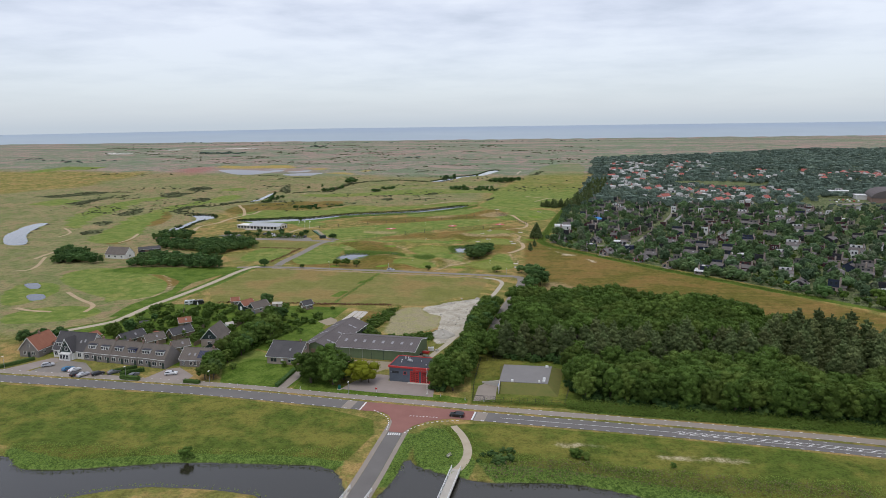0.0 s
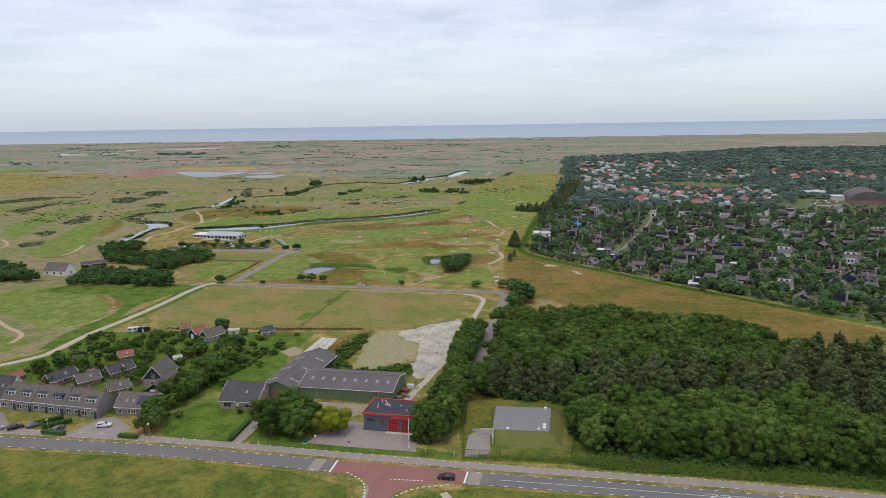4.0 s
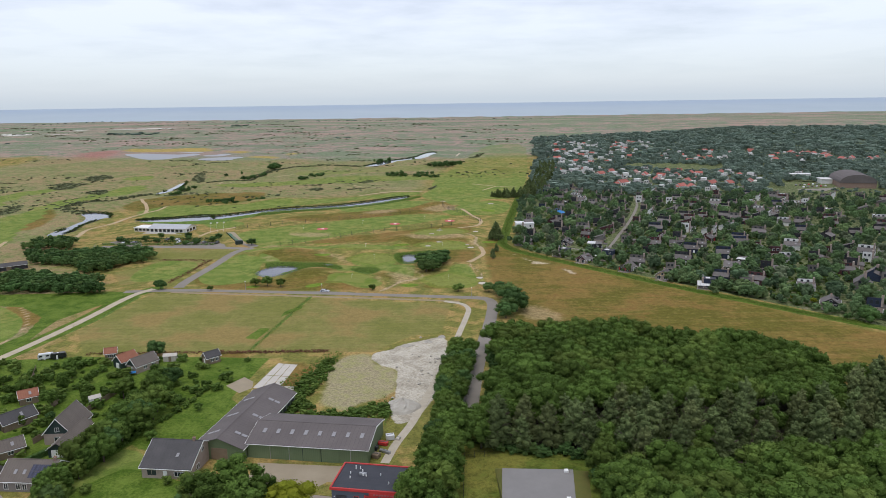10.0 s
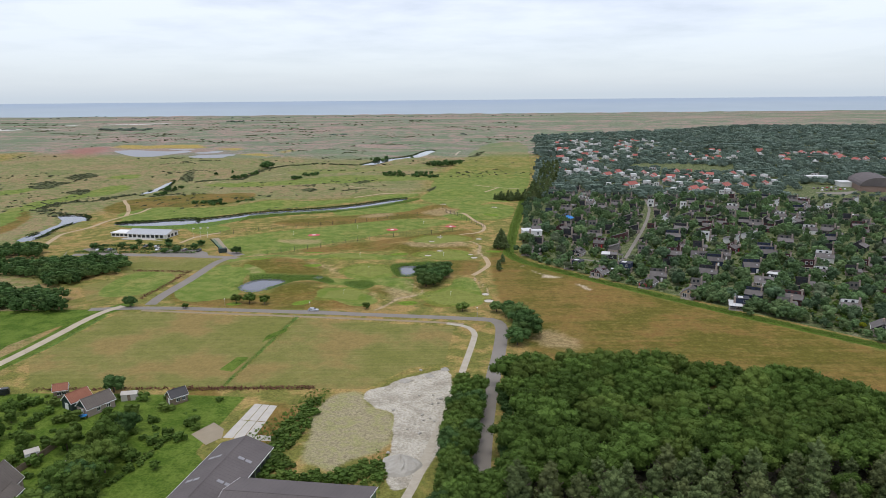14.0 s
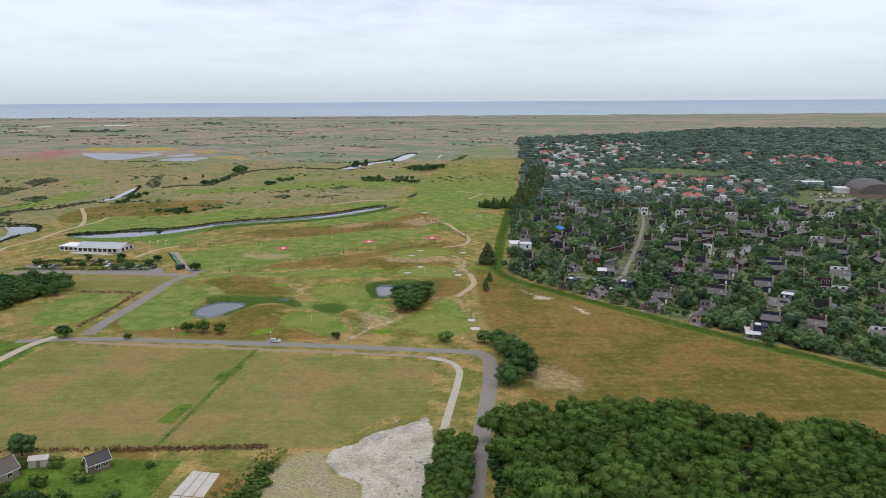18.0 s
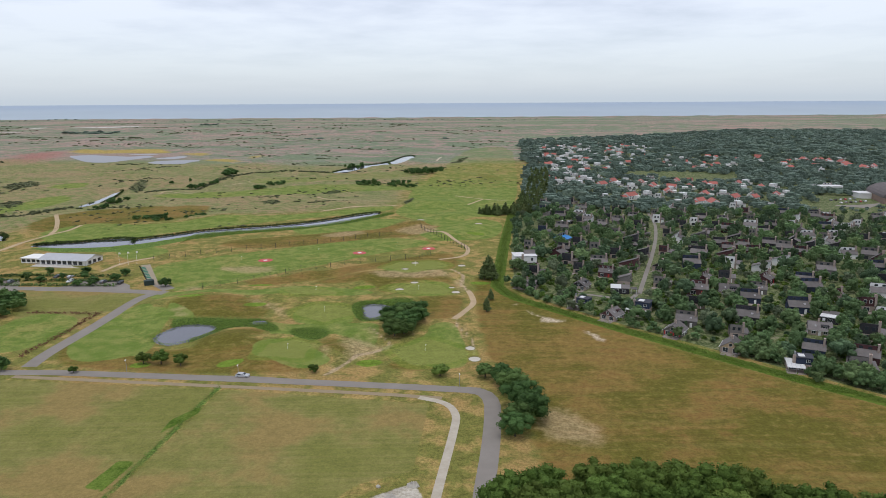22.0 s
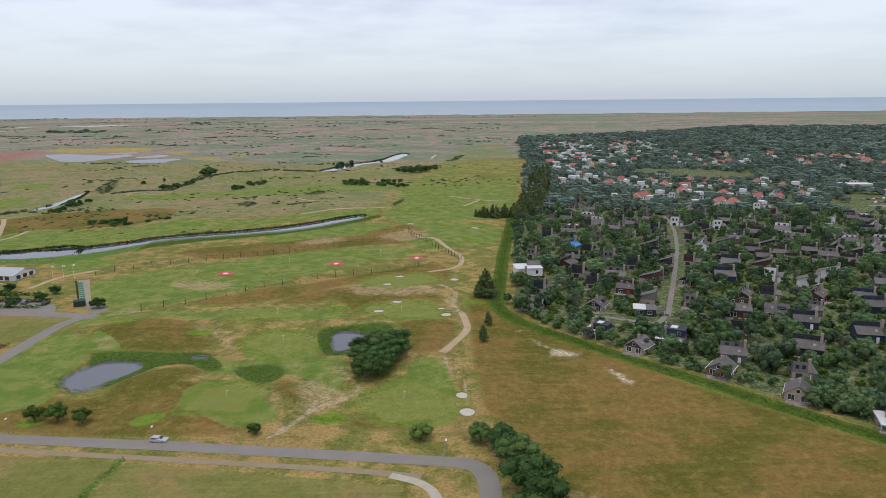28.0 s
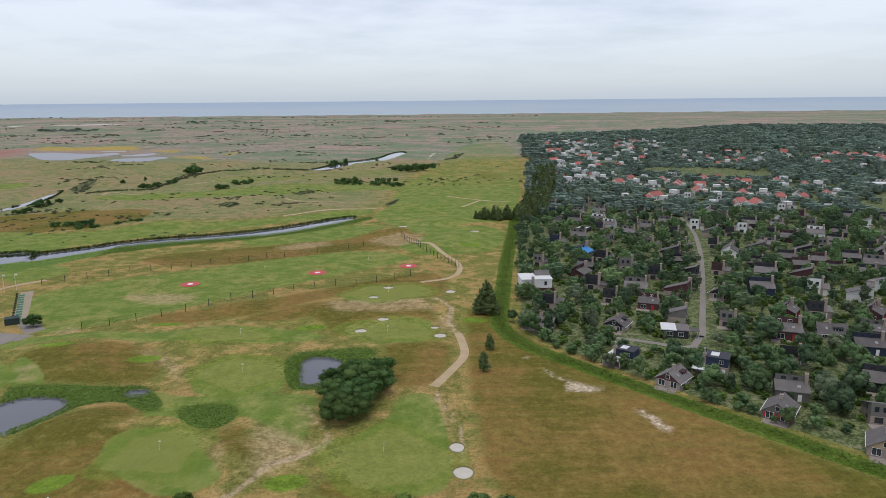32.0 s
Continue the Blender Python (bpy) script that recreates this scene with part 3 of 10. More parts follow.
mown_37 = [(-376.6, 551.8), (-361.6, 551.7), (-392.0, 619.1), (-397.7, 680.4), (-421.5, 754.8), (-401.6, 793.8), (-432.5, 825.9), (-444.7, 783.7), (-443.4, 704.6), (-425.2, 631.0)]
mown_38 = [(-532.3, 721.7), (-492.3, 720.6), (-501.3, 774.2), (-546.4, 799.5), (-556.0, 753.8)]
mown_39 = [(-382.3, 892.5), (-358.7, 891.2), (-357.6, 937.7), (-384.5, 964.5), (-399.5, 932.1)]
mown_40 = [(-921.4, 1248.7), (-915.1, 1337.5), (-868.6, 1416.1), (-918.3, 1496.9), (-991.5, 1449.0), (-993.2, 1346.0)]
mown_41 = [(-260.4, 652.0), (-253.7, 669.6), (-228.9, 680.4), (-204.2, 672.2), (-196.0, 647.6), (-198.8, 622.9), (-225.2, 611.6), (-245.4, 618.1)]
mown_34 = [(-15.3, 824.3), (18.0, 995.6), (55.1, 1318.7), (111.2, 1488.4), (164.0, 1479.3), (113.6, 1014.1), (90.7, 831.5), (65.7, 694.6), (35.1, 681.2), (8.3, 640.3), (-5.6, 684.4), (-25.1, 716.6), (-8.9, 772.0)]
MOWN = [mown_1, mown_2, mown_3, mown_6, mown_7, mown_8, mown_9, mown_11, mown_13, mown_14, mown_15, mown_16, mown_17, mown_18, mown_19, mown_20, mown_21, mown_22, mown_23, mown_24, mown_25, mown_26, mown_27, mown_30, mown_31, mown_32, mown_33, mown_34, mown_35, mown_36, mown_37, mown_38, mown_39, mown_40, mown_41]
hay_1 = [(-146.4, 332.2), (-139.4, 387.9), (-62.8, 376.9), (-71.5, 307.6), (-132.2, 308.4)]
hay_2 = [(-60.5, 376.8), (2.9, 363.6), (-1.2, 326.1), (-13.9, 321.0), (-25.7, 304.9), (-70.2, 307.2)]
hay_3 = [(-177.7, 431.5), (-159.5, 451.3), (-133.4, 454.6), (-133.6, 437.5), (-161.0, 402.8)]
hay_4 = [(-172.2, 429.0), (-126.7, 462.8), (-117.4, 473.2), (-129.1, 490.8), (-170.1, 478.1), (-162.1, 451.6)]
hay_5 = [(-187, 495), (-139, 492), (-137, 459), (-139.5, 410), (-160, 425), (-168, 458)]
HAY = [hay_1, hay_2, hay_3, hay_4, hay_5]
dry_1 = [(25.4, 508.5), (33.6, 513.0), (41.3, 480.6), (74.1, 424.9), (114.3, 378.0), (125.3, 366.1), (150, 338), (184, 296), (196, 240), (151, 254), (116, 264), (112, 288), (93, 299), (72, 306), (44, 313), (29.7, 316.0), (30.3, 354.9), (37.4, 363.3), (25.6, 388.0), (22.9, 414.5)]
dry_2 = [(-128.2, 402.4), (-122.6, 450.1), (-98.0, 406.1), (-53.3, 424.8), (-29.3, 403.9), (-37.8, 386.2), (-99.1, 392.5)]
dry_3 = [(-134.4, 606.4), (-75.4, 627.5), (-31.2, 642.8), (-6.0, 650.8), (-31.8, 607.3), (-98.3, 581.4)]
dry_4 = [(-293.0, 693.9), (-262.4, 754.7), (-179.1, 771.3), (-167.4, 707.5), (-221.6, 666.9), (-262.3, 641.0)]
dry_5 = [(-202.8, 374.6), (-178.8, 385.9), (-159.4, 352.4), (-176.4, 333.6)]
dry_6 = [(-85.0, 307.8), (-70.8, 307.7), (-68.3, 274.2), (-78.7, 280.3)]
dry_7 = [(-56.9, 294.2), (-45.1, 296.1), (-41.7, 263.1), (-47.7, 254.3), (-53.6, 257.3)]
dry_8 = [(-82.3, 417.0), (-77.2, 426.9), (-69.7, 434.0), (-62.6, 433.7), (-58.6, 429.1), (-62.1, 422.9), (-63.8, 415.1), (-69.3, 411.2), (-72.3, 407.7), (-77.8, 405.0)]
dry_9 = [(-106.7, 472.0), (-89.4, 478.5), (-74.6, 476.2), (-63.8, 465.2), (-63.1, 456.5), (-65.3, 447.9), (-88.4, 449.0), (-105.2, 452.2), (-108.3, 463.1)]
dry_10 = [(-38.4, 418.2), (-31.9, 423.0), (-25.5, 409.8), (-25.5, 402.2), (-31.5, 407.1)]
dry_11 = [(-1.3, 475.3), (19.9, 479.4), (19.1, 460.9), (12.3, 441.1), (2.0, 440.9), (-0.6, 462.0)]
dry_12 = [(-56.1, 504.5), (-29.0, 520.7), (13.1, 518.2), (17.2, 480.6), (15.9, 501.1), (-10.9, 505.8), (-15.5, 477.1), (-24.7, 505.3), (-41.4, 499.9)]
dry_13 = [(-75.2, 400.4), (-70.6, 404.6), (-61.6, 407.7), (-56.1, 399.6), (-51.0, 396.8), (-45.8, 395.0), (-43.6, 392.1), (-56.7, 392.7), (-66.5, 396.9)]
dry_14 = [(-14.2, 390.8), (-6.6, 400.0), (0.8, 393.4), (9.7, 389.8)]
dry_15 = [(-89.5, 510.2), (-62.0, 519.0), (-31.9, 540.4), (-3.4, 559.4), (13.7, 570.3), (22.9, 550.2), (13.1, 518.2), (-17.9, 535.4), (-29.0, 520.7), (-58.2, 505.2), (-78.8, 497.1)]
dry_16 = [(-79.1, 624.5), (-47.2, 644.3), (-4.8, 662.5), (35.1, 681.2), (20.3, 631.9), (-3.2, 619.3), (-25.7, 614.0), (-52.8, 606.8)]
dry_17 = [(-339.3, 601.2), (-351.1, 687.2), (-307.7, 614.7), (-297.5, 545.1)]
dry_18 = [(-320.6, 501.0), (-344.3, 601.5), (-279.3, 499.5), (-279.2, 461.5)]
dry_19 = [(-129.0, 429.4), (-128.8, 441.4), (-119.2, 436.1), (-108.5, 413.9), (-98.2, 399.0), (-124.8, 401.4), (-129.9, 418.3)]
dry_20 = [(-1.4, 806.8), (34.2, 819.7), (68.1, 800.5), (60.4, 766.0), (23.6, 758.4), (-0.7, 771.3)]
dry_21 = [(66.8, 1019.5), (90.6, 960.2), (78.8, 878.1), (62.4, 923.6)]
DRY = [dry_1, dry_2, dry_3, dry_4, dry_5, dry_6, dry_7, dry_8, dry_9, dry_10, dry_11, dry_12, dry_13, dry_14, dry_15, dry_16, dry_17, dry_18, dry_19, dry_20, dry_21]
bare_1 = [(-30.7, 423.5), (-22.3, 421.7), (-11.7, 411.7), (-9.2, 411.5), (-20.4, 400.2), (-25.2, 396.1), (-27.3, 391.8), (-29.5, 391.9), (-26.2, 405.0)]
bare_2 = [(-77.7, 475.4), (-65.1, 468.9), (-55.1, 456.1), (-53.9, 441.8), (-60.7, 456.4), (-72.2, 465.6)]
bare_3 = [(-111.9, 539.4), (-79.6, 542.4), (-74.3, 525.5), (-95.1, 524.5)]
bare_4 = [(-40.8, 415.6), (-39.4, 419.6), (-34.2, 410.1), (-30.6, 403.8), (-32.3, 401.6), (-37.5, 409.1)]
bare_5 = [(-113.1, 494.3), (-106.3, 501.6), (-100.9, 491.4), (-108.3, 488.4)]
bare_6 = [(13.0, 437.5), (17.3, 435.5), (18.6, 416.9), (15.4, 420.8), (15.0, 430.6)]
bare_7 = [(-28.4, 517.0), (-8.5, 528.5), (13.2, 525.7), (17.0, 504.2), (-3.2, 510.7), (-18.9, 506.3)]
bare_8 = [(15.0, 504.4), (20.9, 504.0), (22.4, 485.8), (16.4, 482.8)]
bare_9 = [(-105.9, 458.7), (-101.7, 462.7), (-96.4, 452.1), (-99.7, 450.4)]
bare_10 = [(-22.5, 642.6), (8.2, 656.5), (14.3, 632.3), (-6.1, 619.5)]
bare_11 = [(-20.2, 432.3), (-15.6, 429.5), (-15.0, 417.1), (-18.2, 424.4)]
bare_12 = [(35.2, 362.5), (42.2, 360.3), (50.6, 342.7), (45.8, 335.3), (33.8, 340.2), (31.1, 346.6)]
bare_13 = [(-70.3, 623.9), (-47.2, 644.3), (-33.6, 632.8), (-54.4, 616.0)]
BARE = [bare_1, bare_2, bare_3, bare_4, bare_5, bare_6, bare_7, bare_8, bare_9, bare_10, bare_11, bare_12, bare_13]
sand_1 = [(61.6, 427.8), (65.7, 427.6), (68.6, 416.0), (66.2, 412.8), (63.5, 418.5)]
sand_2 = [(44.1, 456.6), (46.0, 452.9), (48.3, 447.5), (50.5, 446.1), (54.4, 441.7), (60.4, 440.2), (58.0, 437.1), (50.4, 437.5), (46.8, 439.3), (48.5, 444.1), (44.8, 450.7)]
sand_3 = [(38.8, 461.7), (42.1, 466.5), (42.6, 463.5), (39.4, 459.3)]
sand_4 = [(31.4, 163.3), (40.5, 162.6), (31.2, 159.9)]
sand_5 = [(64.8, 158.6), (79.8, 156.6), (74.9, 154.1), (66.8, 155.3)]
sand_6 = [(28, 163.6), (35, 163.2), (42.5, 162.4), (41, 159.2), (35, 161), (30, 160.4)]
sand_7 = [(54, 157.8), (61, 157.6), (68.5, 156), (66, 154), (60, 155.6), (54.5, 155.6)]
SAND = [sand_6, sand_7, sand_1, sand_2, sand_3, sand_4, sand_5]
straw_1 = [(-39.9, 286.9), (-36.9, 300.3), (-26.5, 303.6), (-23.5, 291.4), (-16.4, 289.2), (-14.7, 275.9), (-16.5, 267.4), (-20.8, 264.3), (-26.2, 259.8), (-28.6, 255.7), (-31.9, 258.4), (-37.6, 261.5), (-38.0, 276.4)]
STRAW = [straw_1]
reed_1 = [(34.0, 191.5), (60.0, 188.5), (88.0, 185.0), (112.0, 181.5), (150.0, 170.0), (149.0, 166.0), (111.0, 174.2), (67.7, 180.2), (33.0, 184.5)]
reed_2 = [(-122.9, 147.5), (-115.8, 151.5), (-92.5, 151.5), (-70.5, 149.8), (-44.4, 151.8), (-26.9, 156.5), (-26.4, 142.1), (-33.1, 145.1), (-45.0, 144.5), (-67.8, 144.3), (-78.9, 141.9), (-99.1, 137.0), (-111.0, 137.3)]
reed_3 = [(-17.4, 164.3), (-12.2, 166.5), (-10.2, 164.8), (-10.3, 154.1), (-11.6, 138.4), (-16.2, 134.0), (-17.5, 137.4)]
reed_4 = [(-11.0, 170.3), (4.7, 169.6), (8.6, 155.9), (6.6, 140.7), (2.1, 142.0), (-2.3, 144.0), (-8.7, 147.3)]
reed_5 = [(6.3, 155.7), (16.1, 156.5), (44.6, 149.4), (84.6, 146.8), (105.8, 145.8), (102.0, 137.9), (54.5, 131.7), (42.9, 137.7), (29.9, 141.2), (20.9, 140.5), (12.2, 139.2)]
reed_6 = [(-237.4, 598.1), (-193.8, 593.6), (-173.6, 606.0), (-145.3, 639.9), (-95.2, 655.5), (-67.7, 670.0), (-39.4, 697.3), (-24.3, 718.7), (-19.6, 708.0), (-65.5, 655.3), (-140.5, 625.2), (-166.4, 588.8), (-186.7, 578.9), (-228.6, 583.1)]
reed_7 = [(-102.1, 446.7), (-93.9, 448.2), (-72.3, 446.7), (-63.7, 447.8), (-59.0, 441.0), (-54.9, 435.6), (-54.8, 429.8), (-60.3, 431.7), (-66.1, 437.2), (-74.6, 435.6), (-77.6, 430.3), (-81.0, 421.5), (-85.5, 418.2)]
reed_8 = [(-50.7, 429.6), (-48.8, 434.3), (-39.1, 434.9), (-34.4, 430.4), (-34.4, 425.2), (-37.7, 420.4), (-42.5, 421.2)]
reed_9 = [(-29.6, 459.0), (-28.8, 468.0), (-21.6, 470.5), (-7.9, 469.8), (-2.7, 469.0), (-3.9, 462.1), (-12.9, 454.0), (-16.0, 442.5), (-21.8, 442.0), (-25.0, 442.9)]
REED = [reed_1, reed_2, reed_3, reed_4, reed_5, reed_6, reed_7, reed_8, reed_9]
CHALK = [(-26.3, 298.7), (-24.8, 304.5), (-19.5, 306.7), (-17.0, 311.5), (-6.8, 317.8), (-0.9, 321.4), (1.5, 313.5), (0.7, 295.1), (-0.3, 283.0), (-1.9, 268.8), (-5.6, 256.5), (-7.6, 252.2), (-10.9, 247.7), (-13.6, 247.2), (-15.4, 252.4), (-16.2, 259.6), (-14.9, 265.8), (-15.5, 275.9), (-15.2, 283.3), (-16.4, 289.2), (-21.7, 291.4)]
POND_1 = [(-99.9, 424.8), (-98.8, 433.9), (-93.8, 442.4), (-82.9, 440.8), (-79.5, 436.9), (-79.6, 431.4), (-84.1, 424.7), (-88.4, 418.7), (-92.8, 417.6)]
POND_1B = [(-68.4, 442.6), (-66.6, 445.4), (-61.9, 444.8), (-61.1, 441.5), (-65.4, 440.7)]
POND_2 = [(-25.1, 463.6), (-21.2, 468.0), (-12.0, 463.8), (-14.5, 454.5), (-17.2, 445.6), (-22.5, 445.8), (-23.2, 453.7)]
STREAM_1 = [(-240.6, 603.6), (-218.9, 611.4), (-189.7, 612.6), (-166.2, 629.5), (-148.1, 648.3), (-97.1, 664.4), (-69.8, 683.9), (-48.6, 708.3), (-32.8, 719.8), (-34.0, 707.2), (-67.2, 666.3), (-94.9, 654.1), (-145.0, 638.7), (-162.2, 618.9), (-176.0, 603.8), (-195.0, 595.9), (-237.0, 597.3)]
STREAM_2 = [(-272.4, 539.8), (-269.6, 543.4), (-269.8, 561.5), (-274.3, 581.3), (-274.8, 602.4), (-274.6, 614.8), (-269.4, 622.3), (-281.2, 639.2), (-293.1, 642.9), (-301.1, 640.6), (-286.4, 623.4), (-279.6, 607.6), (-278.4, 593.0), (-275.8, 572.5), (-276.8, 559.8), (-276.2, 549.7)]
STREAM_3 = [(-289.1, 761.1), (-283.5, 777.4), (-283.3, 804.1), (-291.1, 848.7), (-299.8, 879.7), (-293.4, 842.8), (-287.7, 800.5), (-288.0, 772.6)]
STREAM_4 = [(-112.0, 1032.4), (-95.1, 1034.8), (-85.5, 1060.4), (-76.2, 1093.2), (-55.6, 1113.3), (-33.0, 1134.4), (-24.7, 1213.4), (-11.6, 1264.2), (-20.1, 1290.8), (-35.3, 1240.0), (-43.7, 1175.0), (-66.5, 1135.8), (-87.2, 1114.7), (-96.8, 1072.1), (-106.6, 1046.1)]
STREAM_5 = [(-244.5, 602.3), (-216.7, 605.3), (-203.1, 618.0), (-186.1, 622.2), (-181.1, 599.7), (-212.5, 594.4)]
LAKE_1 = [(-576.9, 1327.5), (-514.5, 1238.5), (-482.9, 1198.6), (-450.5, 1194.4), (-443.1, 1229.0), (-435.0, 1256.3), (-422.1, 1294.9), (-449.5, 1331.3), (-457.7, 1299.9), (-498.8, 1316.4), (-547.0, 1345.4), (-559.7, 1336.1)]
LAKE_2 = [(-396.1, 1187.3), (-369.9, 1163.1), (-332.8, 1162.4), (-335.9, 1192.3), (-326.1, 1213.3), (-338.4, 1233.5), (-364.0, 1227.6), (-393.6, 1213.2)]
LAKE_2B = [(-405.2, 1252.2), (-379.7, 1248.7), (-370.2, 1267.1), (-371.2, 1298.2), (-388.4, 1306.0), (-398.4, 1281.2), (-413.4, 1273.1)]
LAKE_2C = [(-489.0, 1342.6), (-461.2, 1338.6), (-433.5, 1346.0), (-450.2, 1366.0), (-473.5, 1357.6)]
LAKE_3 = [(-367.4, 466.2), (-353.0, 466.6), (-360.4, 481.7), (-387.6, 514.6), (-404.7, 552.2), (-415.5, 587.6), (-425.6, 587.5), (-421.3, 558.7), (-409.2, 532.5), (-404.4, 514.2)]
LAKE_4 = [(-259.4, 341.5), (-257.5, 347.3), (-245.7, 336.6), (-244.0, 328.6)]
LAKE_5 = [(-239.8, 316.2), (-235.5, 321.4), (-225.7, 312.1), (-224.7, 302.8)]
pan_1 = [(-1306.2, 2158.4), (-1226.2, 2108.1), (-1259.2, 2250.1), (-1348.5, 2327.3), (-1408.9, 2323.1)]
pan_2 = [(-1165.1, 2158.8), (-1159.6, 2226.2), (-1184.4, 2305.7), (-1212.1, 2275.1)]
pan_3 = [(-1260.0, 2467.1), (-1226.9, 2458.3), (-1280.3, 2610.1), (-1320.5, 2621.3)]
pan_4 = [(-1201.8, 2564.3), (-1088.8, 2533.0), (-958.2, 2602.1), (-984.2, 2671.2), (-1125.0, 2615.2)]
PANS = [pan_1, pan_2, pan_3, pan_4]
bloom_1 = [(-616.3, 1402.8), (-634.7, 1484.8), (-589.0, 1491.8), (-504.5, 1478.3), (-421.8, 1385.9), (-450.2, 1366.0), (-513.2, 1387.4), (-559.1, 1370.2)]
bloom_2 = [(-412.3, 1372.3), (-387.8, 1393.3), (-354.5, 1351.8), (-350.2, 1306.0), (-385.1, 1333.2)]
bloom_3 = [(-335.1, 1223.7), (-307.2, 1248.4), (-266.7, 1223.7), (-284.5, 1198.7)]
bloom_4 = [(-268.1, 1252.9), (-253.1, 1292.0), (-256.9, 1325.8), (-269.1, 1305.2)]
BLOOM = [bloom_1, bloom_2, bloom_3, bloom_4]
russet_1 = [(-625.9, 1212.8), (-662.3, 1335.5), (-650.8, 1416.7), (-610.3, 1410.3), (-572.1, 1272.8), (-564.3, 1163.8)]
russet_2 = [(-635.6, 1082.0), (-711.0, 1203.1), (-685.3, 1220.8), (-618.3, 1151.3), (-600.8, 1077.9)]
RUSSET = [russet_1, russet_2]
scrub_1 = [(-384.2, 638.2), (-386.4, 671.3), (-382.2, 698.2), (-366.5, 662.3), (-365.2, 630.0)]
scrub_2 = [(-367.2, 580.1), (-369.5, 600.6), (-356.1, 593.5), (-345.5, 570.2), (-354.4, 563.9)]
scrub_3 = [(-346.9, 525.7), (-347.7, 545.7), (-331.8, 539.8), (-324.4, 520.3), (-335.0, 515.0)]
scrub_4 = [(-506.7, 741.5), (-501.3, 774.2), (-496.4, 835.3), (-480.3, 785.0), (-472.5, 720.0)]
scrub_5 = [(-368.9, 769.4), (-364.9, 804.3), (-348.7, 791.7), (-340.0, 757.4)]
scrub_6 = [(-436.0, 832.6), (-412.1, 858.3), (-399.7, 818.2), (-415.1, 806.4)]
scrub_7 = [(-600.4, 814.0), (-582.8, 852.6), (-534.4, 885.7), (-524.4, 856.7), (-555.1, 812.1)]
scrub_8 = [(-445.9, 847.5), (-440.6, 884.1), (-401.9, 858.8), (-411.4, 829.5)]
scrub_9 = [(-436.2, 900.6), (-443.3, 976.9), (-405.6, 927.4), (-406.5, 880.8)]
scrub_10 = [(-292.4, 869.7), (-315.4, 963.1), (-297.4, 941.4), (-270.3, 846.5)]
scrub_11 = [(-141.0, 779.9), (-133.4, 794.6), (-121.3, 781.2), (-126.1, 764.0)]
scrub_12 = [(-113.8, 777.5), (-107.9, 792.3), (-104.8, 776.7)]
scrub_13 = [(-18.0, 768.9), (-7.9, 805.9), (-7.3, 783.2), (-13.1, 756.9)]
scrub_14 = [(35.4, 1147.7), (52.6, 1198.8), (70.5, 1235.3), (59.4, 1179.4), (42.1, 1130.2)]
scrub_15 = [(-274.9, 742.7), (-276.4, 769.7), (-258.7, 748.4)]
scrub_16 = [(-280.2, 784.2), (-277.4, 809.8), (-264.6, 797.3), (-264.0, 777.2)]
scrub_17 = [(-97.5, 839.1), (-87.9, 857.2), (-76.6, 848.4), (-84.5, 834.2)]
SCRUB = [scrub_1, scrub_2, scrub_3, scrub_4, scrub_5, scrub_6, scrub_7, scrub_8, scrub_9, scrub_10, scrub_11, scrub_12, scrub_13, scrub_14, scrub_15, scrub_16, scrub_17]
BANK_2 = [(-298.7, 640.4), (-330.2, 668.5), (-336.2, 680.5), (-331.6, 701.2), (-319.4, 717.7), (-304.9, 734.9), (-288.5, 761.0)]
DITCH_N = [(-264.7, 847.8), (-255.3, 873.7), (-227.8, 883.1), (-226.1, 961.4), (-205.1, 1014.4), (-172.0, 1035.1), (-114.9, 1041.1)]
LINKS_NORTH = [(-320, 650), (-60, 735), (-20, 745), (-20, 880), (0, 960), (40, 1150), (150, 1500), (-700, 1500), (-640, 900), (-420, 700)]
LINKS_WEST = [(-150, 270), (-165, 400), (-240, 470), (-262, 540), (-290, 700), (-270, 900), (-300, 1010), (-470, 1010), (-700, 900), (-640, 640), (-420, 300), (-250, 230), (-180, 250)]
TRAIL_A = [(-30.1, 387.1), (-27.4, 391.9), (-24.0, 397.9), (-21.5, 403.5), (-16.9, 406.4), (-12.9, 409.8), (-10.4, 413.9)]
TRAIL_B = [(-10.4, 413.9), (-12.1, 419.2), (-16.6, 426.8), (-19.6, 432.2)]
TRAIL_C = [(13.5, 441.0), (14.6, 433.0), (18.2, 424.0), (19.5, 414.0), (18.5, 403.0)]
TRAIL_D = [(22.0, 485.8), (19.5, 496.0), (21.0, 512.0), (15.0, 526.0)]
TRAIL_E = [(-176.7, 308.7), (-169.1, 316.5), (-168.1, 328.2), (-173.0, 342.8), (-181.8, 357.9), (-196.8, 374.5)]
HEDGE_LINE = [(70.6, 713.5), (49.7, 585.9), (36.1, 493.8), (39.0, 480.8), (43.6, 470.9), (75.5, 429.9), (116.1, 381.3), (127.2, 369.0), (150.0, 344.0), (200.0, 292.0)]
GROAD = [(-154.4, 391.6), (-129.1, 393.6), (-92.6, 389.2), (-50.9, 383.5), (-10.6, 377.5), (18.6, 372.6)]
GJOIN = [(-130.7, 397.9), (-131.2, 411.4), (-128.0, 441.4), (-126.9, 478.7), (-122.5, 488.1)]
STRIP = [(-131.1, 389.5), (-69.9, 380.4), (-10.3, 371.2), (6.8, 367.5)]
CLUBROAD = [(-217.3, 499.2), (-189.3, 500.3), (-131.7, 491.9), (-117.7, 487.9)]
FENCE_S = [(-102.3, 493.2), (-69.3, 519.3), (-42.9, 539.3), (-26.7, 546.5), (-3.9, 553.7), (8.8, 564.5)]
FENCE_N = [(-148.2, 555.6), (-128.4, 569.6), (-95.9, 584.1)]
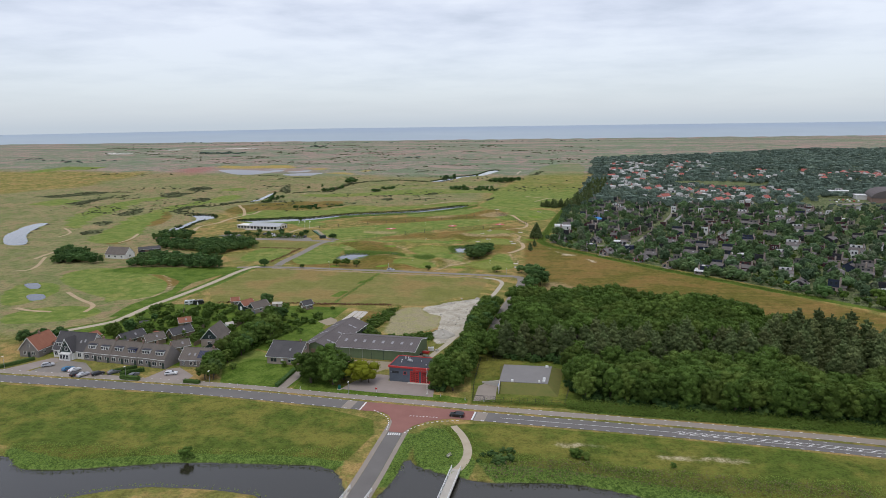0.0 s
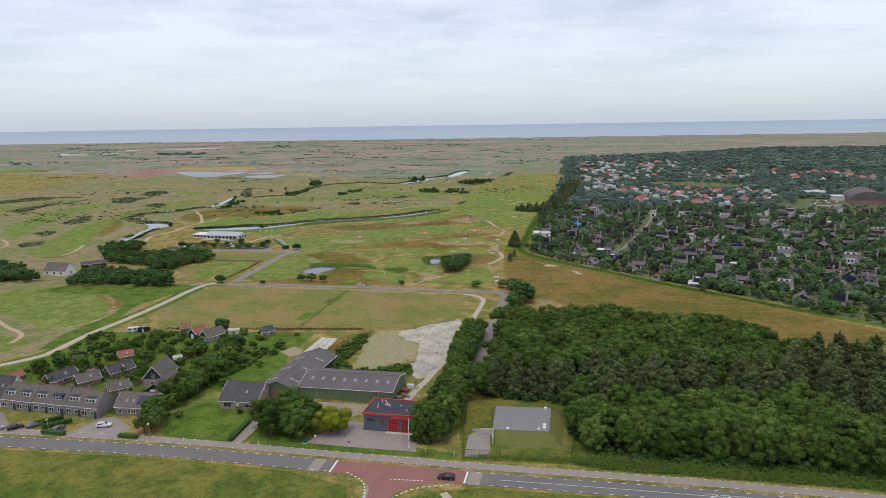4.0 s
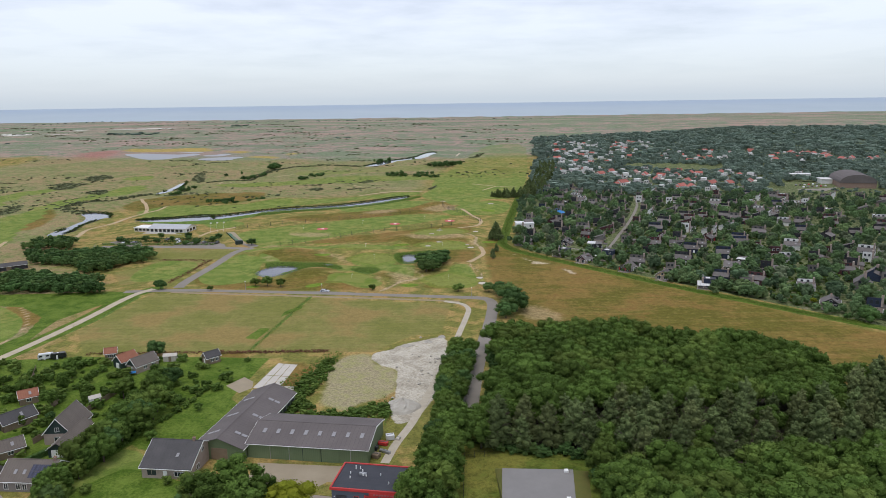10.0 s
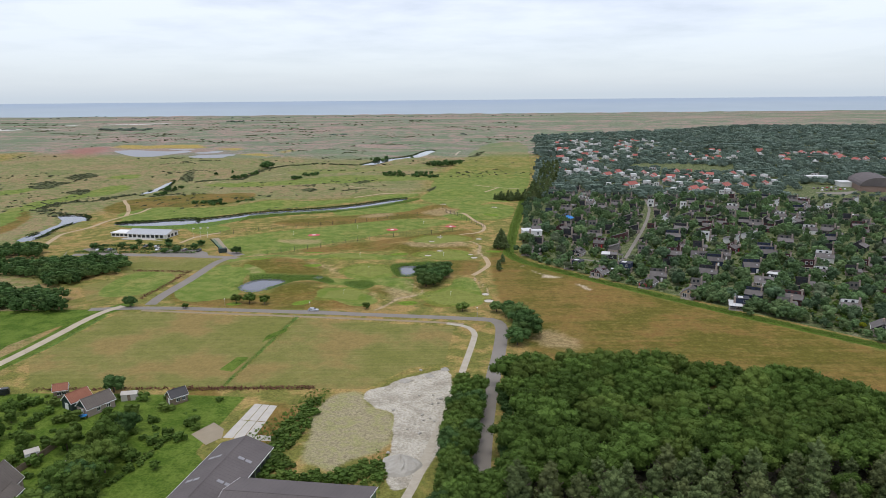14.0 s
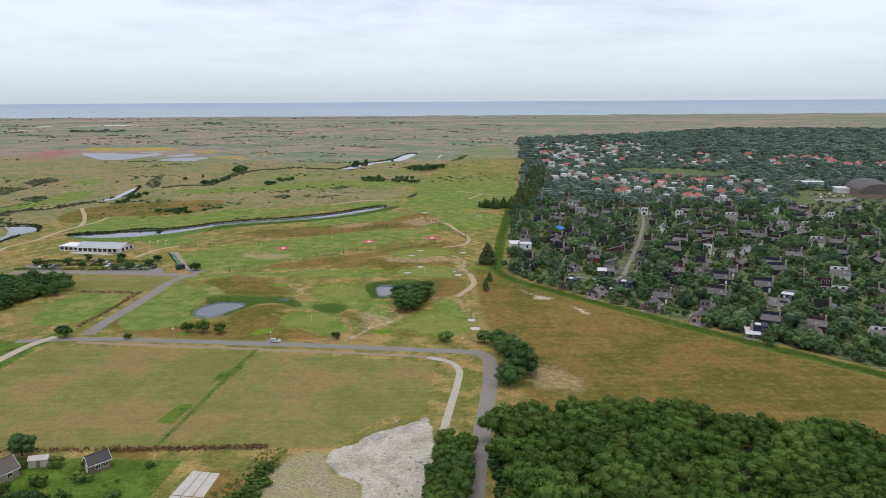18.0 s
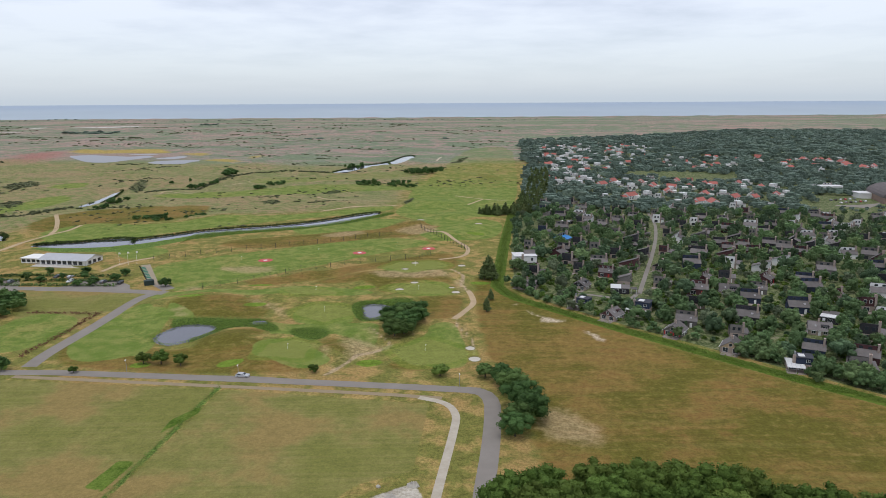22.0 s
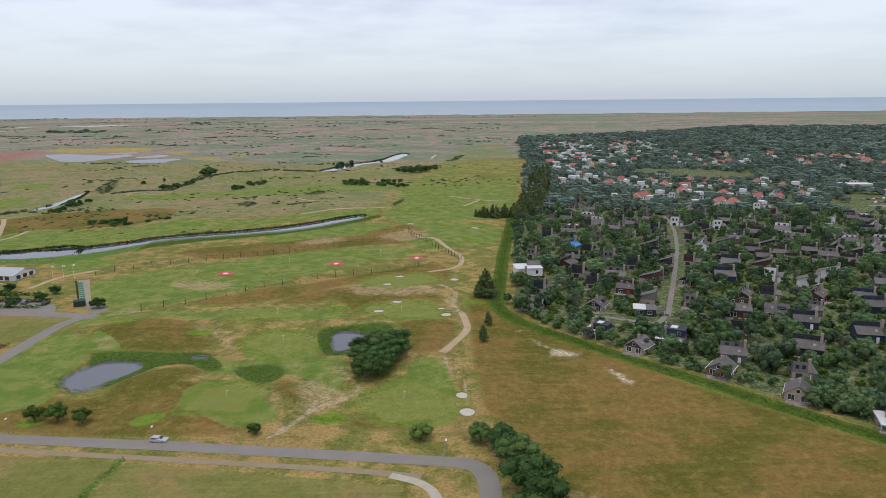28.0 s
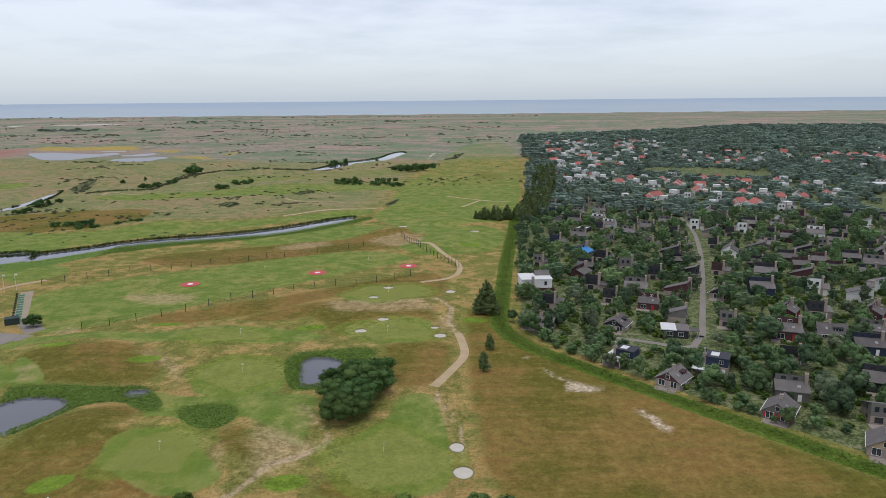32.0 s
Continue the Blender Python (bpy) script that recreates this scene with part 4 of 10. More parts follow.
FENCE_E = [(-1.1, 646.5), (10.1, 607.7), (21.0, 587.9), (28.1, 572.8)]
BUNKERS = [(18.8, 398.9), (18.0, 409.5), (16.2, 483.4), (14.5, 491.4), (-9.8, 488.7), (-3.1, 500.9), (21.6, 535.5), (-3.3, 542.9), (-8.3, 528.5)]
path_golfa = [(-248.3, 523.7), (-251.8, 538.6), (-258.7, 563.0), (-257.2, 575.8), (-252.5, 591.4), (-249.8, 613.2), (-245.7, 634.1), (-243.7, 656.7), (-242.6, 671.9)]
path_golfb = [(-245.7, 634.1), (-260.0, 673.1), (-284.5, 718.6)]
path_clubpath = [(-166.5, 532.2), (-163.3, 552.4), (-151.0, 564.4)]
path_loop = [(9.9, 551.0), (23.1, 556.7), (27.4, 569.4), (27.5, 585.8), (22.1, 598.0), (2.1, 640.8)]
path_b = [(13.5, 441.0), (18.8, 454.5), (23.5, 465.3), (23.0, 477.7), (22.0, 485.8)]
path_c = [(-80.7, 725.6), (-58.1, 739.0), (-21.5, 752.0)]
path_d = [(-96.1, 810.8), (-85.9, 796.7), (-63.4, 782.1), (-44.3, 768.3)]
path_e = [(29.9, 812.6), (45.4, 794.3), (62.5, 779.9), (73.7, 778.9)]
path_g = [(-221.0, 323.8), (-204.8, 308.8), (-189.0, 298.4), (-186.9, 285.8)]
path_h = [(-292.1, 374.6), (-280.0, 378.5), (-302.0, 420.4)]
path_i = [(-226.2, 291.0), (-216.2, 286.3), (-203.6, 284.9)]
path_f = [(-178.1, 253.6), (-164.0, 268.2), (-161.9, 274.6), (-160.8, 298.2), (-156.2, 318.0), (-151.4, 347.3), (-148.2, 385.2), (-141.9, 396.3)]
path_j = [(-250.4, 842.8), (-250.4, 861.4), (-217.5, 839.6)]
path_k = [(38.3, 752.4), (48.6, 775.0), (54.1, 787.0)]
path_m = [(-210.6, 911.6), (-193.8, 909.8), (-188.9, 942.3)]
path_n = [(-282.9, 478.2), (-283.1, 497.2), (-292.3, 522.9)]
path_o = [(-304.9, 413.8), (-308.4, 432.0), (-308.2, 451.9)]
path_p = [(-351.2, 504.6), (-351.6, 525.8), (-376.6, 551.8)]
path_q = [(17.2, 1176.1), (27.9, 1251.7)]
SHELL_PATHS = [(path_n, 2.4), (path_o, 2.6), (path_p, 2.2), (path_q, 3.4), (path_golfa, 3.0), (path_golfb, 3.0), (path_clubpath, 2.6), (path_loop, 2.4), (path_b, 2.6), (path_c, 2.6), (path_d, 2.2), (path_e, 2.2), (path_g, 2.2), (path_h, 2.2), (path_i, 2.2), (path_f, 3.6), (path_j, 1.8), (path_k, 2.0), (path_m, 2.0)]
MAIN_ROAD = [(-420, 222), (-300, 211), (-166, 199.2), (-119, 195.6), (-77, 191.7), (-33, 184.6), (9, 178.4), (52, 173.3), (85, 168.4), (115, 163.4), (200, 148), (330, 122)]
SIDE_ROAD = [(-15.4, 177), (-16.0, 168), (-17.0, 157), (-18.3, 141), (-19.6, 130), (-22.5, 110), (-27, 80), (-36, 30)]
ROAD_WOOD = [(7.0, 250), (7.6, 259), (11.3, 292), (15.0, 316.5), (18.2, 335), (20.6, 353), (21.6, 365), (19.5, 371.5), (14, 373.6)]
HAUL = [(0, 368.4), (8, 364.5), (10.8, 357), (9.8, 348), (5.0, 320), (1.3, 297), (-4.0, 273), (-8.6, 249), (-13, 236), (-15, 226)]
CANAL_FAR = [(-420, 170), (-300, 160), (-180, 150), (-121.5, 145.6), (-116.6, 144.0), (-112.2, 138.7), (-100.2, 138.4), (-79.8, 143.4), (-68.6, 145.8), (-45.5, 146.0), (-33.6, 146.6), (-26.8, 143.6), (-21.9, 131), (-25, 118), (-17.5, 118)]
CANAL_INLET = [(-15.5, 131), (-12.2, 139.9), (-10.8, 155.7), (-8.8, 148.8), (-2.5, 145.5), (2.0, 143.5)]
CANAL_EAST = [(6.3, 142.4), (12.1, 140.7), (20.9, 141.9), (30.0, 142.6), (43.1, 139.1), (55, 134.5), (80, 124), (140, 110), (140, 70), (0, 100), (-32, 112), (-40, 130.4), (-59.3, 132.6), (-75.1, 132.2), (-88.8, 126.0), (-110, 112), (-420, 120)]
MEADOWS = [[(-420, 215), (-166, 194), (-119, 191), (-77, 187.5), (-40, 181), (-24, 174), (-22, 165), (-26, 148), (-45, 150), (-70, 149), (-100, 143), (-124, 150), (-300, 168), (-420, 175)],
           [(-4, 172), (9, 174), (52, 169), (85, 164), (115, 159), (200, 144), (330, 118), (330, 80), (140, 112), (60, 140), (30, 148), (8, 150)]]
GREENS = [(3.5, 406, 13, 13), (-0.2, 489.3, 15, 11), (-2.3, 535.5, 17, 12), (-39.4, 453.3, 12, 11), (-47.3, 409.5, 10, 11), (-48.9, 484.2, 13, 7)]
TEES = [(-16.9, 396.8, 4.5, 3.2, 10), (-63.6, 397.8, 4.6, 3.4, 20), (-71.3, 465.6, 5, 2.8, 10), (-101.8, 475.6, 6, 2.4, 5), (-76.9, 500, 6, 2, 5), (-26.8, 493.1, 5.5, 3, 15), (28.5, 499.1, 5, 3, -5), (-94, 398, 3.6, 2.6), (35, 620, 6, 4)]
LAWNS = [[(-82.4, 199), (-88, 215), (-80, 225), (-74.2, 223.9), (-60, 217), (-56, 206), (-58, 196.2)], [(-89, 252), (-82, 236), (-74, 232), (-65, 232), (-62, 262), (-66, 267), (-83, 268)],
         [(-45, 196), (-30, 193), (-29, 195), (-44, 198)], [(-101, 226), (-94, 226), (-91, 246), (-96, 262), (-100, 250)]]
WOOD_FLOOR = [(19, 303), (28, 310), (44, 311.5), (72, 305), (93, 298), (104, 293), (114, 286), (116, 264), (133, 261), (151, 254), (213, 224), (213, 162), (170, 172), (112, 190), (88, 193), (60, 196.5), (42, 201), (40, 228), (16, 232), (15, 245), (17, 262)]
DITCH_FIELD = [(-62.0, 378.2), (-71.3, 306.8)]
DITCH_W = [(-151.8, 322), (-146.6, 347), (-143.4, 382)]
DITCH_ROAD = [(8, 189.6), (31, 188.4), (60, 185.2), (88, 181.6), (112, 178.4), (200, 162)]
# the cottages and sheds at the field edge
CS = [(-120.0, 299.8), (-110.0, 291.1), (-103.2, 286.7), (-81.9, 293.9)]
VILLAGE_ROADS = [([(99.2, 477.3), (113.2, 512.4), (133.1, 562.6), (149.9, 608.6), (164.2, 653.4), (174.0, 700.6)], 4.6), ([(70, 479), (80, 475), (91.8, 466.5), (99.2, 479)], 5.0)]

LAWNS.append([(-236, 375), (-227, 389), (-169, 391), (-147, 392), (-158, 362), (-163, 347), (-160, 316), (-163, 284), (-170, 276), (-172, 300), (-166, 330), (-172, 352), (-190, 368)])

GARDENS = [(44, 488), (50, 474), (80, 433), (121, 385), (154, 347), (192, 300), (250, 300), (420, 560), (440, 690), (700, 1000), (1250, 1900), (520, 1775), (140, 1100), (75, 713), (54, 586)]
MEADOWS.append([(4, 188), (40, 186), (112, 178), (215, 158), (215, 172), (112, 192), (40, 202), (37, 228), (12, 234), (6, 262), (2, 225)])
LAWNS.append([(-168, 226), (-140, 222), (-112, 216), (-92, 214), (-84, 236), (-66, 262), (-62, 300), (-100, 303), (-130, 304), (-158, 301), (-164, 272), (-172, 250)])
LAWNS.append([(-73.8, 334), (-69.5, 333), (-71.8, 320), (-76.6, 322)])
LAWNS.append([(-62.5, 366), (-62.5, 360), (-69, 348), (-69, 356)])
LAWNS.append([(-56, 196), (-30, 192), (-9, 190), (3, 188), (3, 192), (-8, 195), (-30, 198), (-44, 201), (-50, 212), (-56, 214)])



def signed_distance(px, py, poly):
    """Metres from an outline, negative inside it."""
    d = np.full(px.shape, 1e9)
    inside = np.zeros(px.shape, bool)
    for (ax, ay), (bx, by) in zip(poly, poly[1:] + poly[:1]):
        ex, ey = bx - ax, by - ay
        t = np.clip(((px - ax) * ex + (py - ay) * ey) / (ex * ex + ey * ey + 1e-9), 0, 1)
        d = np.minimum(d, np.hypot(px - ax - t * ex, py - ay - t * ey))
        if ay != by:
            inside ^= ((ay > py) != (by > py)) & (px < ex * (py - ay) / (by - ay) + ax)
    return np.where(inside, -d, d)


def line_distance(px, py, line):
    d = np.full(px.shape, 1e9)
    for (ax, ay), (bx, by) in zip(line, line[1:]):
        ex, ey = bx - ax, by - ay
        t = np.clip(((px - ax) * ex + (py - ay) * ey) / (ex * ex + ey * ey + 1e-9), 0, 1)
        d = np.minimum(d, np.hypot(px - ax - t * ex, py - ay - t * ey))
    return d


def rounded(line, rounds=2, closed=False):
    """Corner cutting: a smoother line or outline."""
    for _ in range(rounds):
        out = [] if closed else [line[0]]
        pairs = zip(line, line[1:] + line[:1]) if closed else zip(line, line[1:])
        for a, b in pairs:
            out += [(a[0] * 0.75 + b[0] * 0.25, a[1] * 0.75 + b[1] * 0.25), (a[0] * 0.25 + b[0] * 0.75, a[1] * 0.25 + b[1] * 0.75)]
        line = out if closed else out + [line[-1]]
    return line


def ellipse(cx, cy, rx, ry, turn=0.0, n=20):
    c, s = math.cos(radians(turn)), math.sin(radians(turn))
    return [(cx + rx * math.cos(a) * c - ry * math.sin(a) * s, cy + rx * math.cos(a) * s + ry * math.sin(a) * c) for a in (2 * math.pi * k / n for k in range(n))]


def grown(outline, by):
    cx, cy = sum(p[0] for p in outline) / len(outline), sum(p[1] for p in outline) / len(outline)
    out = []
    k = len(outline)
    area = sum(outline[i][0] * outline[(i + 1) % k][1] - outline[(i + 1) % k][0] * outline[i][1] for i in range(k))
    sign = 1 if area > 0 else -1
    for i in range(k):
        (ax, ay), (bx, by_) = outline[i - 1], outline[(i + 1) % k]
        ex, ey = bx - ax, by_ - ay
        ll = math.hypot(ex, ey) + 1e-9
        out.append((outline[i][0] + sign * ey / ll * by, outline[i][1] - sign * ex / ll * by))
    return out


WATER_BODIES = [rounded(w, 2, True) for w in (POND_1, POND_1B, POND_2, grown(STREAM_1, 0.3), grown(STREAM_2, 1.5), grown(STREAM_3, 1.5), grown(STREAM_4, 1.5), grown(STREAM_5, 1.5), LAKE_3, LAKE_4, LAKE_5)]
MARSH = [rounded(w, 1, True) for w in (LAKE_1, LAKE_2, LAKE_2B, LAKE_2C)]
CANAL = rounded(CANAL_FAR + CANAL_INLET + CANAL_EAST, 1, True)
# low mounds and hollows of the golf links: x, y, radius, height
MOUNDS = [(-70, 420, 11, 1.8), (-52, 398, 9, 1.2), (-30, 408, 8, 1.3), (-23, 428, 8, 1.0), (-88, 462, 14, 1.2), (-45, 470, 16, 1.0), (-10, 470, 14, 0.9),
          (8, 440, 10, 0.8), (-95, 480, 14, 1.4), (-62, 482, 12, 1.2), (10, 515, 12, 1.2), (-25, 515, 14, 1.3), (-58, 520, 9, 0.9), (16, 615, 14, 2.2), (34, 640, 16, 2.0)]
MOUNDS += [(-110, 470, 10, 1.0), (-5, 660, 16, 1.8), (30, 690, 18, 2.0), (-150, 700, 20, 1.8), (-60, 760, 24, 2.2), (10, 760, 20, 2.2)]


def height(x, y):
    x, y = np.broadcast_arrays(np.asarray(x, float), np.asarray(y, float))
    shape = x.shape
    x, y = np.atleast_1d(x), np.atleast_1d(y)
    z = np.zeros(x.shape)
    for mx, my, r, h in MOUNDS:
        z = z + 1.5 * h * np.exp(-((x - mx) ** 2 + (y - my) ** 2) / (r * r))
    far = smooth01((y - 680) / 420)
    dunes = np.sin(x / 41 + 1.3 * np.sin(y / 67)) * np.sin(y / 37 + np.sin(x / 83)) + 0.6 * np.sin(x / 23 + y / 31) * np.sin(y / 19 - x / 57)
    humps = np.sin(x / 9.5 + 1.7 * np.sin(y / 21)) * np.sin(y / 12.5 + 1.4 * np.sin(x / 17))
    z = z + (far * 2.2 * dunes + smooth01((-150 - x) / 60) * smooth01((y - 400) / 200) * 0.8 * humps) * smooth01((2600 - y) / 400 + 0.3)
    ridge = smooth01((y - 3180) / 160) * smooth01((3640 - y) / 110)
    z = z + ridge * (3.2 + 1.1 * np.sin(x / 71 + np.sin(x / 29)) + 1.2 * np.sin(x / 23) * np.sin(y / 31))
    for w, reach, carve in [(w, 25, 1.5) for w in WATER_BODIES + [CANAL]] + [(w, 90, 0.0) for w in MARSH]:
        wx, wy = [p[0] for p in w], [p[1] for p in w]
        near = (x > min(wx) - reach) & (x < max(wx) + reach) & (y > min(wy) - reach) & (y < max(wy) + reach)
        if near.any():
            d = signed_distance(x[near], y[near], w)
            part_z = z[near]
            flat = smooth01(d / 6) if carve else smooth01((d - 20) / 60)
            z[near] = np.where(d < reach, part_z * flat, part_z) - carve * smooth01((1.2 - d) / 2.6)
    return (z - 4.0 * smooth01((y - 3620) / 60)).reshape(shape)


def axis(a, b, fine, lo, hi, grow):
    """Grid lines: even between a and b, wider and wider out to lo and hi."""
    v = list(np.arange(a, b + fine / 2, fine))
    s, p = fine, v[-1]
    while p < hi:
        s = min(s * grow, 60)
        p += s
        v.append(p)
    s, p = fine, v[0]
    while p > lo:
        s = min(s * grow, 60)
        p -= s
        v.insert(0, p)
    return np.array(v)


gx = axis(-160, 150, 1.6, -4200, 4200, 1.035)
gy = axis(125, 560, 1.6, -500, 3760, 1.021)
GX, GY = np.meshgrid(gx, gy)
GZ = height(GX, GY)
rows_n, cols_n = GX.shape
idx = np.arange(rows_n * cols_n).reshape(rows_n, cols_n)
quads = np.stack([idx[:-1, :-1], idx[:-1, 1:], idx[1:, 1:], idx[1:, :-1]], -1).reshape(-1, 4)
ground_me = raw_mesh("ground", np.stack([GX, GY, GZ], -1).reshape(-1, 3), quads, M_GROUND, True)


def add_mask(name, outlines, width=4.0, lines=()):
    total = np.zeros(GX.shape)
    for o in outlines:
        ox, oy = [p[0] for p in o], [p[1] for p in o]
        i0, i1 = np.searchsorted(gx, [min(ox) - 6 - width, max(ox) + 6 + width])
        j0, j1 = np.searchsorted(gy, [min(oy) - 6 - width, max(oy) + 6 + width])
        cut = (slice(max(j0 - 1, 0), j1 + 1), slice(max(i0 - 1, 0), i1 + 1))
        d = signed_distance(GX[cut], GY[cut], o)
        total[cut] = np.maximum(total[cut], np.clip(0.5 - d / width, 0, 1))
    for line, half in lines:
        reach = half + width
        i0, i1 = np.searchsorted(gx, [min(p[0] for p in line) - reach, max(p[0] for p in line) + reach])
        j0, j1 = np.searchsorted(gy, [min(p[1] for p in line) - reach, max(p[1] for p in line) + reach])
        cut = (slice(max(j0 - 1, 0), j1 + 1), slice(max(i0 - 1, 0), i1 + 1))
        total[cut] = np.maximum(total[cut], np.clip(0.5 - (line_distance(GX[cut], GY[cut], line) - half) / width, 0, 1))
    at = ground_me.attributes.new(name, "FLOAT", "POINT")
    at.data.foreach_set("value", total.astype(np.float32).ravel())


add_mask("mown", [rounded(o, 2, True) for o in MOWN], 3.5)
add_mask("hay", HAY, 2.5)
add_mask("dry", [rounded(o, 1, True) for o in DRY], 9)
add_mask("bare", [rounded(o, 1, True) for o in BARE], 10)
add_mask("scrub", [rounded(o, 1, True) for o in SCRUB], 9, [(BANK_2, 3.0), (DITCH_N, 2.5)])
add_mask("bloom", [rounded(o, 1, True) for o in BLOOM], 40)
add_mask("russet", [rounded(o, 1, True) for o in RUSSET], 70)
add_mask("pan", [rounded(o, 1, True) for o in PANS], 60)
add_mask("wild", [rounded(LINKS_WEST, 2, True), rounded(LINKS_NORTH, 2, True)], 60)
add_mask("trail", [], 1.8, [(TRAIL_A, 0.9), (TRAIL_B, 0.5), (TRAIL_C, 0.5), (TRAIL_D, 0.9), (TRAIL_E, 0.6)])
add_mask("sand", [rounded(o, 1, True) for o in SAND], 5)
add_mask("chalk", [rounded(CHALK, 1, True)], 3)
add_mask("straw", [rounded(o, 1, True) for o in STRAW], 6)
add_mask("reed", [rounded(o, 1, True) for o in REED], 3, [(HEDGE_LINE, 2.6), (DITCH_FIELD, 0.8), (DITCH_W, 1.2), (DITCH_ROAD, 1.2)])
add_mask("green", [[(x + 1.6 * math.sin(y / 3.1 + x / 5), y + 1.4 * math.sin(x / 2.7)) for x, y in ellipse(*g, 0, 36)] for g in GREENS], 8)
add_mask("tee", [ellipse(*g) for g in TEES], 1.5)
add_mask("lush", LAWNS, 2, [(HEDGE_LINE, 3.2), (path_f, 4.5)])
add_mask("garden", [GARDENS], 3)
add_mask("meadow", MEADOWS, 3)
add_mask("bed", WATER_BODIES + [CANAL, WOOD_FLOOR], 1.5)
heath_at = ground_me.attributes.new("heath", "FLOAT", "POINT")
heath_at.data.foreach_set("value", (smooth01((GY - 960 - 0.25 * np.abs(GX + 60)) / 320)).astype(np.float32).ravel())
turf_at = ground_me.attributes.new("far_turf", "FLOAT", "POINT")
turf_at.data.foreach_set("value", (smooth01((GY - 760) / 320) * smooth01((GX + 330) / 120)).astype(np.float32).ravel())
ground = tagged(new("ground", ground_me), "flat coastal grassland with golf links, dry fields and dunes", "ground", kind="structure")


def flat_sheet(name, outline, z, mat, label, category, kind="structure"):
    bm = bmesh.new()
    bm.faces.new([bm.verts.new((x, y, z)) for x, y in outline])
    bmesh.ops.triangulate(bm, faces=bm.faces)
    bmesh.ops.recalc_face_normals(bm, faces=bm.faces)
    ob = part(name, bm, mat)
    for p in ob.data.polygons:
        if p.normal.z < 0:
            p.flip()
    return tagged(ob, label, category, kind=kind)


for k, w in enumerate(WATER_BODIES):
    flat_sheet("pond_water", grown(w, 1.0), -0.30 + 0.008 * k, M_WATER, "still grey pond water between reedy banks", "water")
for k, w in enumerate(MARSH):
    flat_sheet("marsh_water", w, 0.06 + 0.008 * k, M_MARSH, "shallow grey marsh water between reed islets", "water")
flat_sheet("canal_water", grown(CANAL, 1.5), -0.75, M_CANAL, "dark still canal water below reedy banks", "water")

# the sea beyond the dunes, rising to the horizon line, and a strip of beach
bm = bmesh.new()
sea_rows = [(3690, -2.0), (3900, 2.0), (4300, 22.0), (4700, 44.0), (4940, 59.5)]
grid = [[bm.verts.new((x, y, z)) for x in np.linspace(-4300, 4300, 24)] for y, z in sea_rows]
for a, b in zip(grid, grid[1:]):
    for i in range(23):
        bm.faces.new((a[i], a[i + 1], b[i + 1], b[i]))
# sky reflection sits in the pale base colour; bluer and darker toward the horizon
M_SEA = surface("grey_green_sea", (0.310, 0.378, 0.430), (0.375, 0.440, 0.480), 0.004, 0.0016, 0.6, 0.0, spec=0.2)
sn, sl = M_SEA.node_tree.nodes, M_SEA.node_tree.links
for k_ in sn:
    if k_.type == "TEX_NOISE":
        k_.inputs["Detail"].default_value = 8.0
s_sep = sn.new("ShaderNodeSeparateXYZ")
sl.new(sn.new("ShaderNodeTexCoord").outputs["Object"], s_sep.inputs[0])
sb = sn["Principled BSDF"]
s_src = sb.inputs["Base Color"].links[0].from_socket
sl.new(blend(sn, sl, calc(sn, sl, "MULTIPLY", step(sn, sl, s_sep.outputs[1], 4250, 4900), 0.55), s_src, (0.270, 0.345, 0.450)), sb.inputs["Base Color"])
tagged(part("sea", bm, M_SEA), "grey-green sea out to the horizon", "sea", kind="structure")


def ribbon(name, line, width, mat, label, category="path", z=0.04, rounds=2, step_m=2.5, parent=None):
    """A path or road laid over the ground along a line; width may be a pair from start to end."""
    line = rounded(list(line), rounds)
    pts = []
    for (ax, ay), (bx, by) in zip(line, line[1:]):
        k = max(1, int(math.hypot(bx - ax, by - ay) / step_m))
        pts += [(ax + (bx - ax) * i / k, ay + (by - ay) * i / k) for i in range(k)]
    pts.append(line[-1])
    w0, w1 = width if isinstance(width, tuple) else (width, width)
    bm = bmesh.new()
    last = None
    n = len(pts)
    cross = (-0.5, -0.17, 0.17, 0.5)
    for i, (x, y) in enumerate(pts):
        (ax, ay), (bx, by) = pts[max(i - 1, 0)], pts[min(i + 1, n - 1)]
        ex, ey = bx - ax, by - ay
        ll = math.hypot(ex, ey) + 1e-9
        w = w0 + (w1 - w0) * i / (n - 1)
        row = []
        for c in cross:
            vx, vy = x - ey / ll * c * w, y + ex / ll * c * w
            row.append(bm.verts.new((vx, vy, float(height(vx, vy)) + z)))
        if last:
            for a in range(3):
                bm.faces.new((last[a + 1], last[a], row[a], row[a + 1]))
        last = row
    bmesh.ops.recalc_face_normals(bm, faces=bm.faces)
    ob = part(name, bm, mat, parent)
    if sum(p.normal.z for p in ob.data.polygons) < 0:
        ob.data.flip_normals()
    return tagged(ob, label, category, kind="structure") if parent is None else ob


def offset_line(line, by):
    """A line beside another, to its left where by is positive."""
    out = []
    for i, (x, y) in enumerate(line):
        (ax, ay), (bx, by_) = line[max(i - 1, 0)], line[min(i + 1, len(line) - 1)]
        ex, ey = bx - ax, by_ - ay
        ll = math.hypot(ex, ey) + 1e-9
        out.append((x - ey / ll * by, y + ex / ll * by))
    return out


def along(line, pitch, start=0.0):
    """Points and directions at even steps along a line."""
    out, left = [], start
    for (ax, ay), (bx, by) in zip(line, line[1:]):
        ll = math.hypot(bx - ax, by - ay)
        while left <= ll:
            t = left / ll
            out.append((ax + (bx - ax) * t, ay + (by - ay) * t, math.degrees(math.atan2(by - ay, bx - ax))))
            left += pitch
        left -= ll
    return out


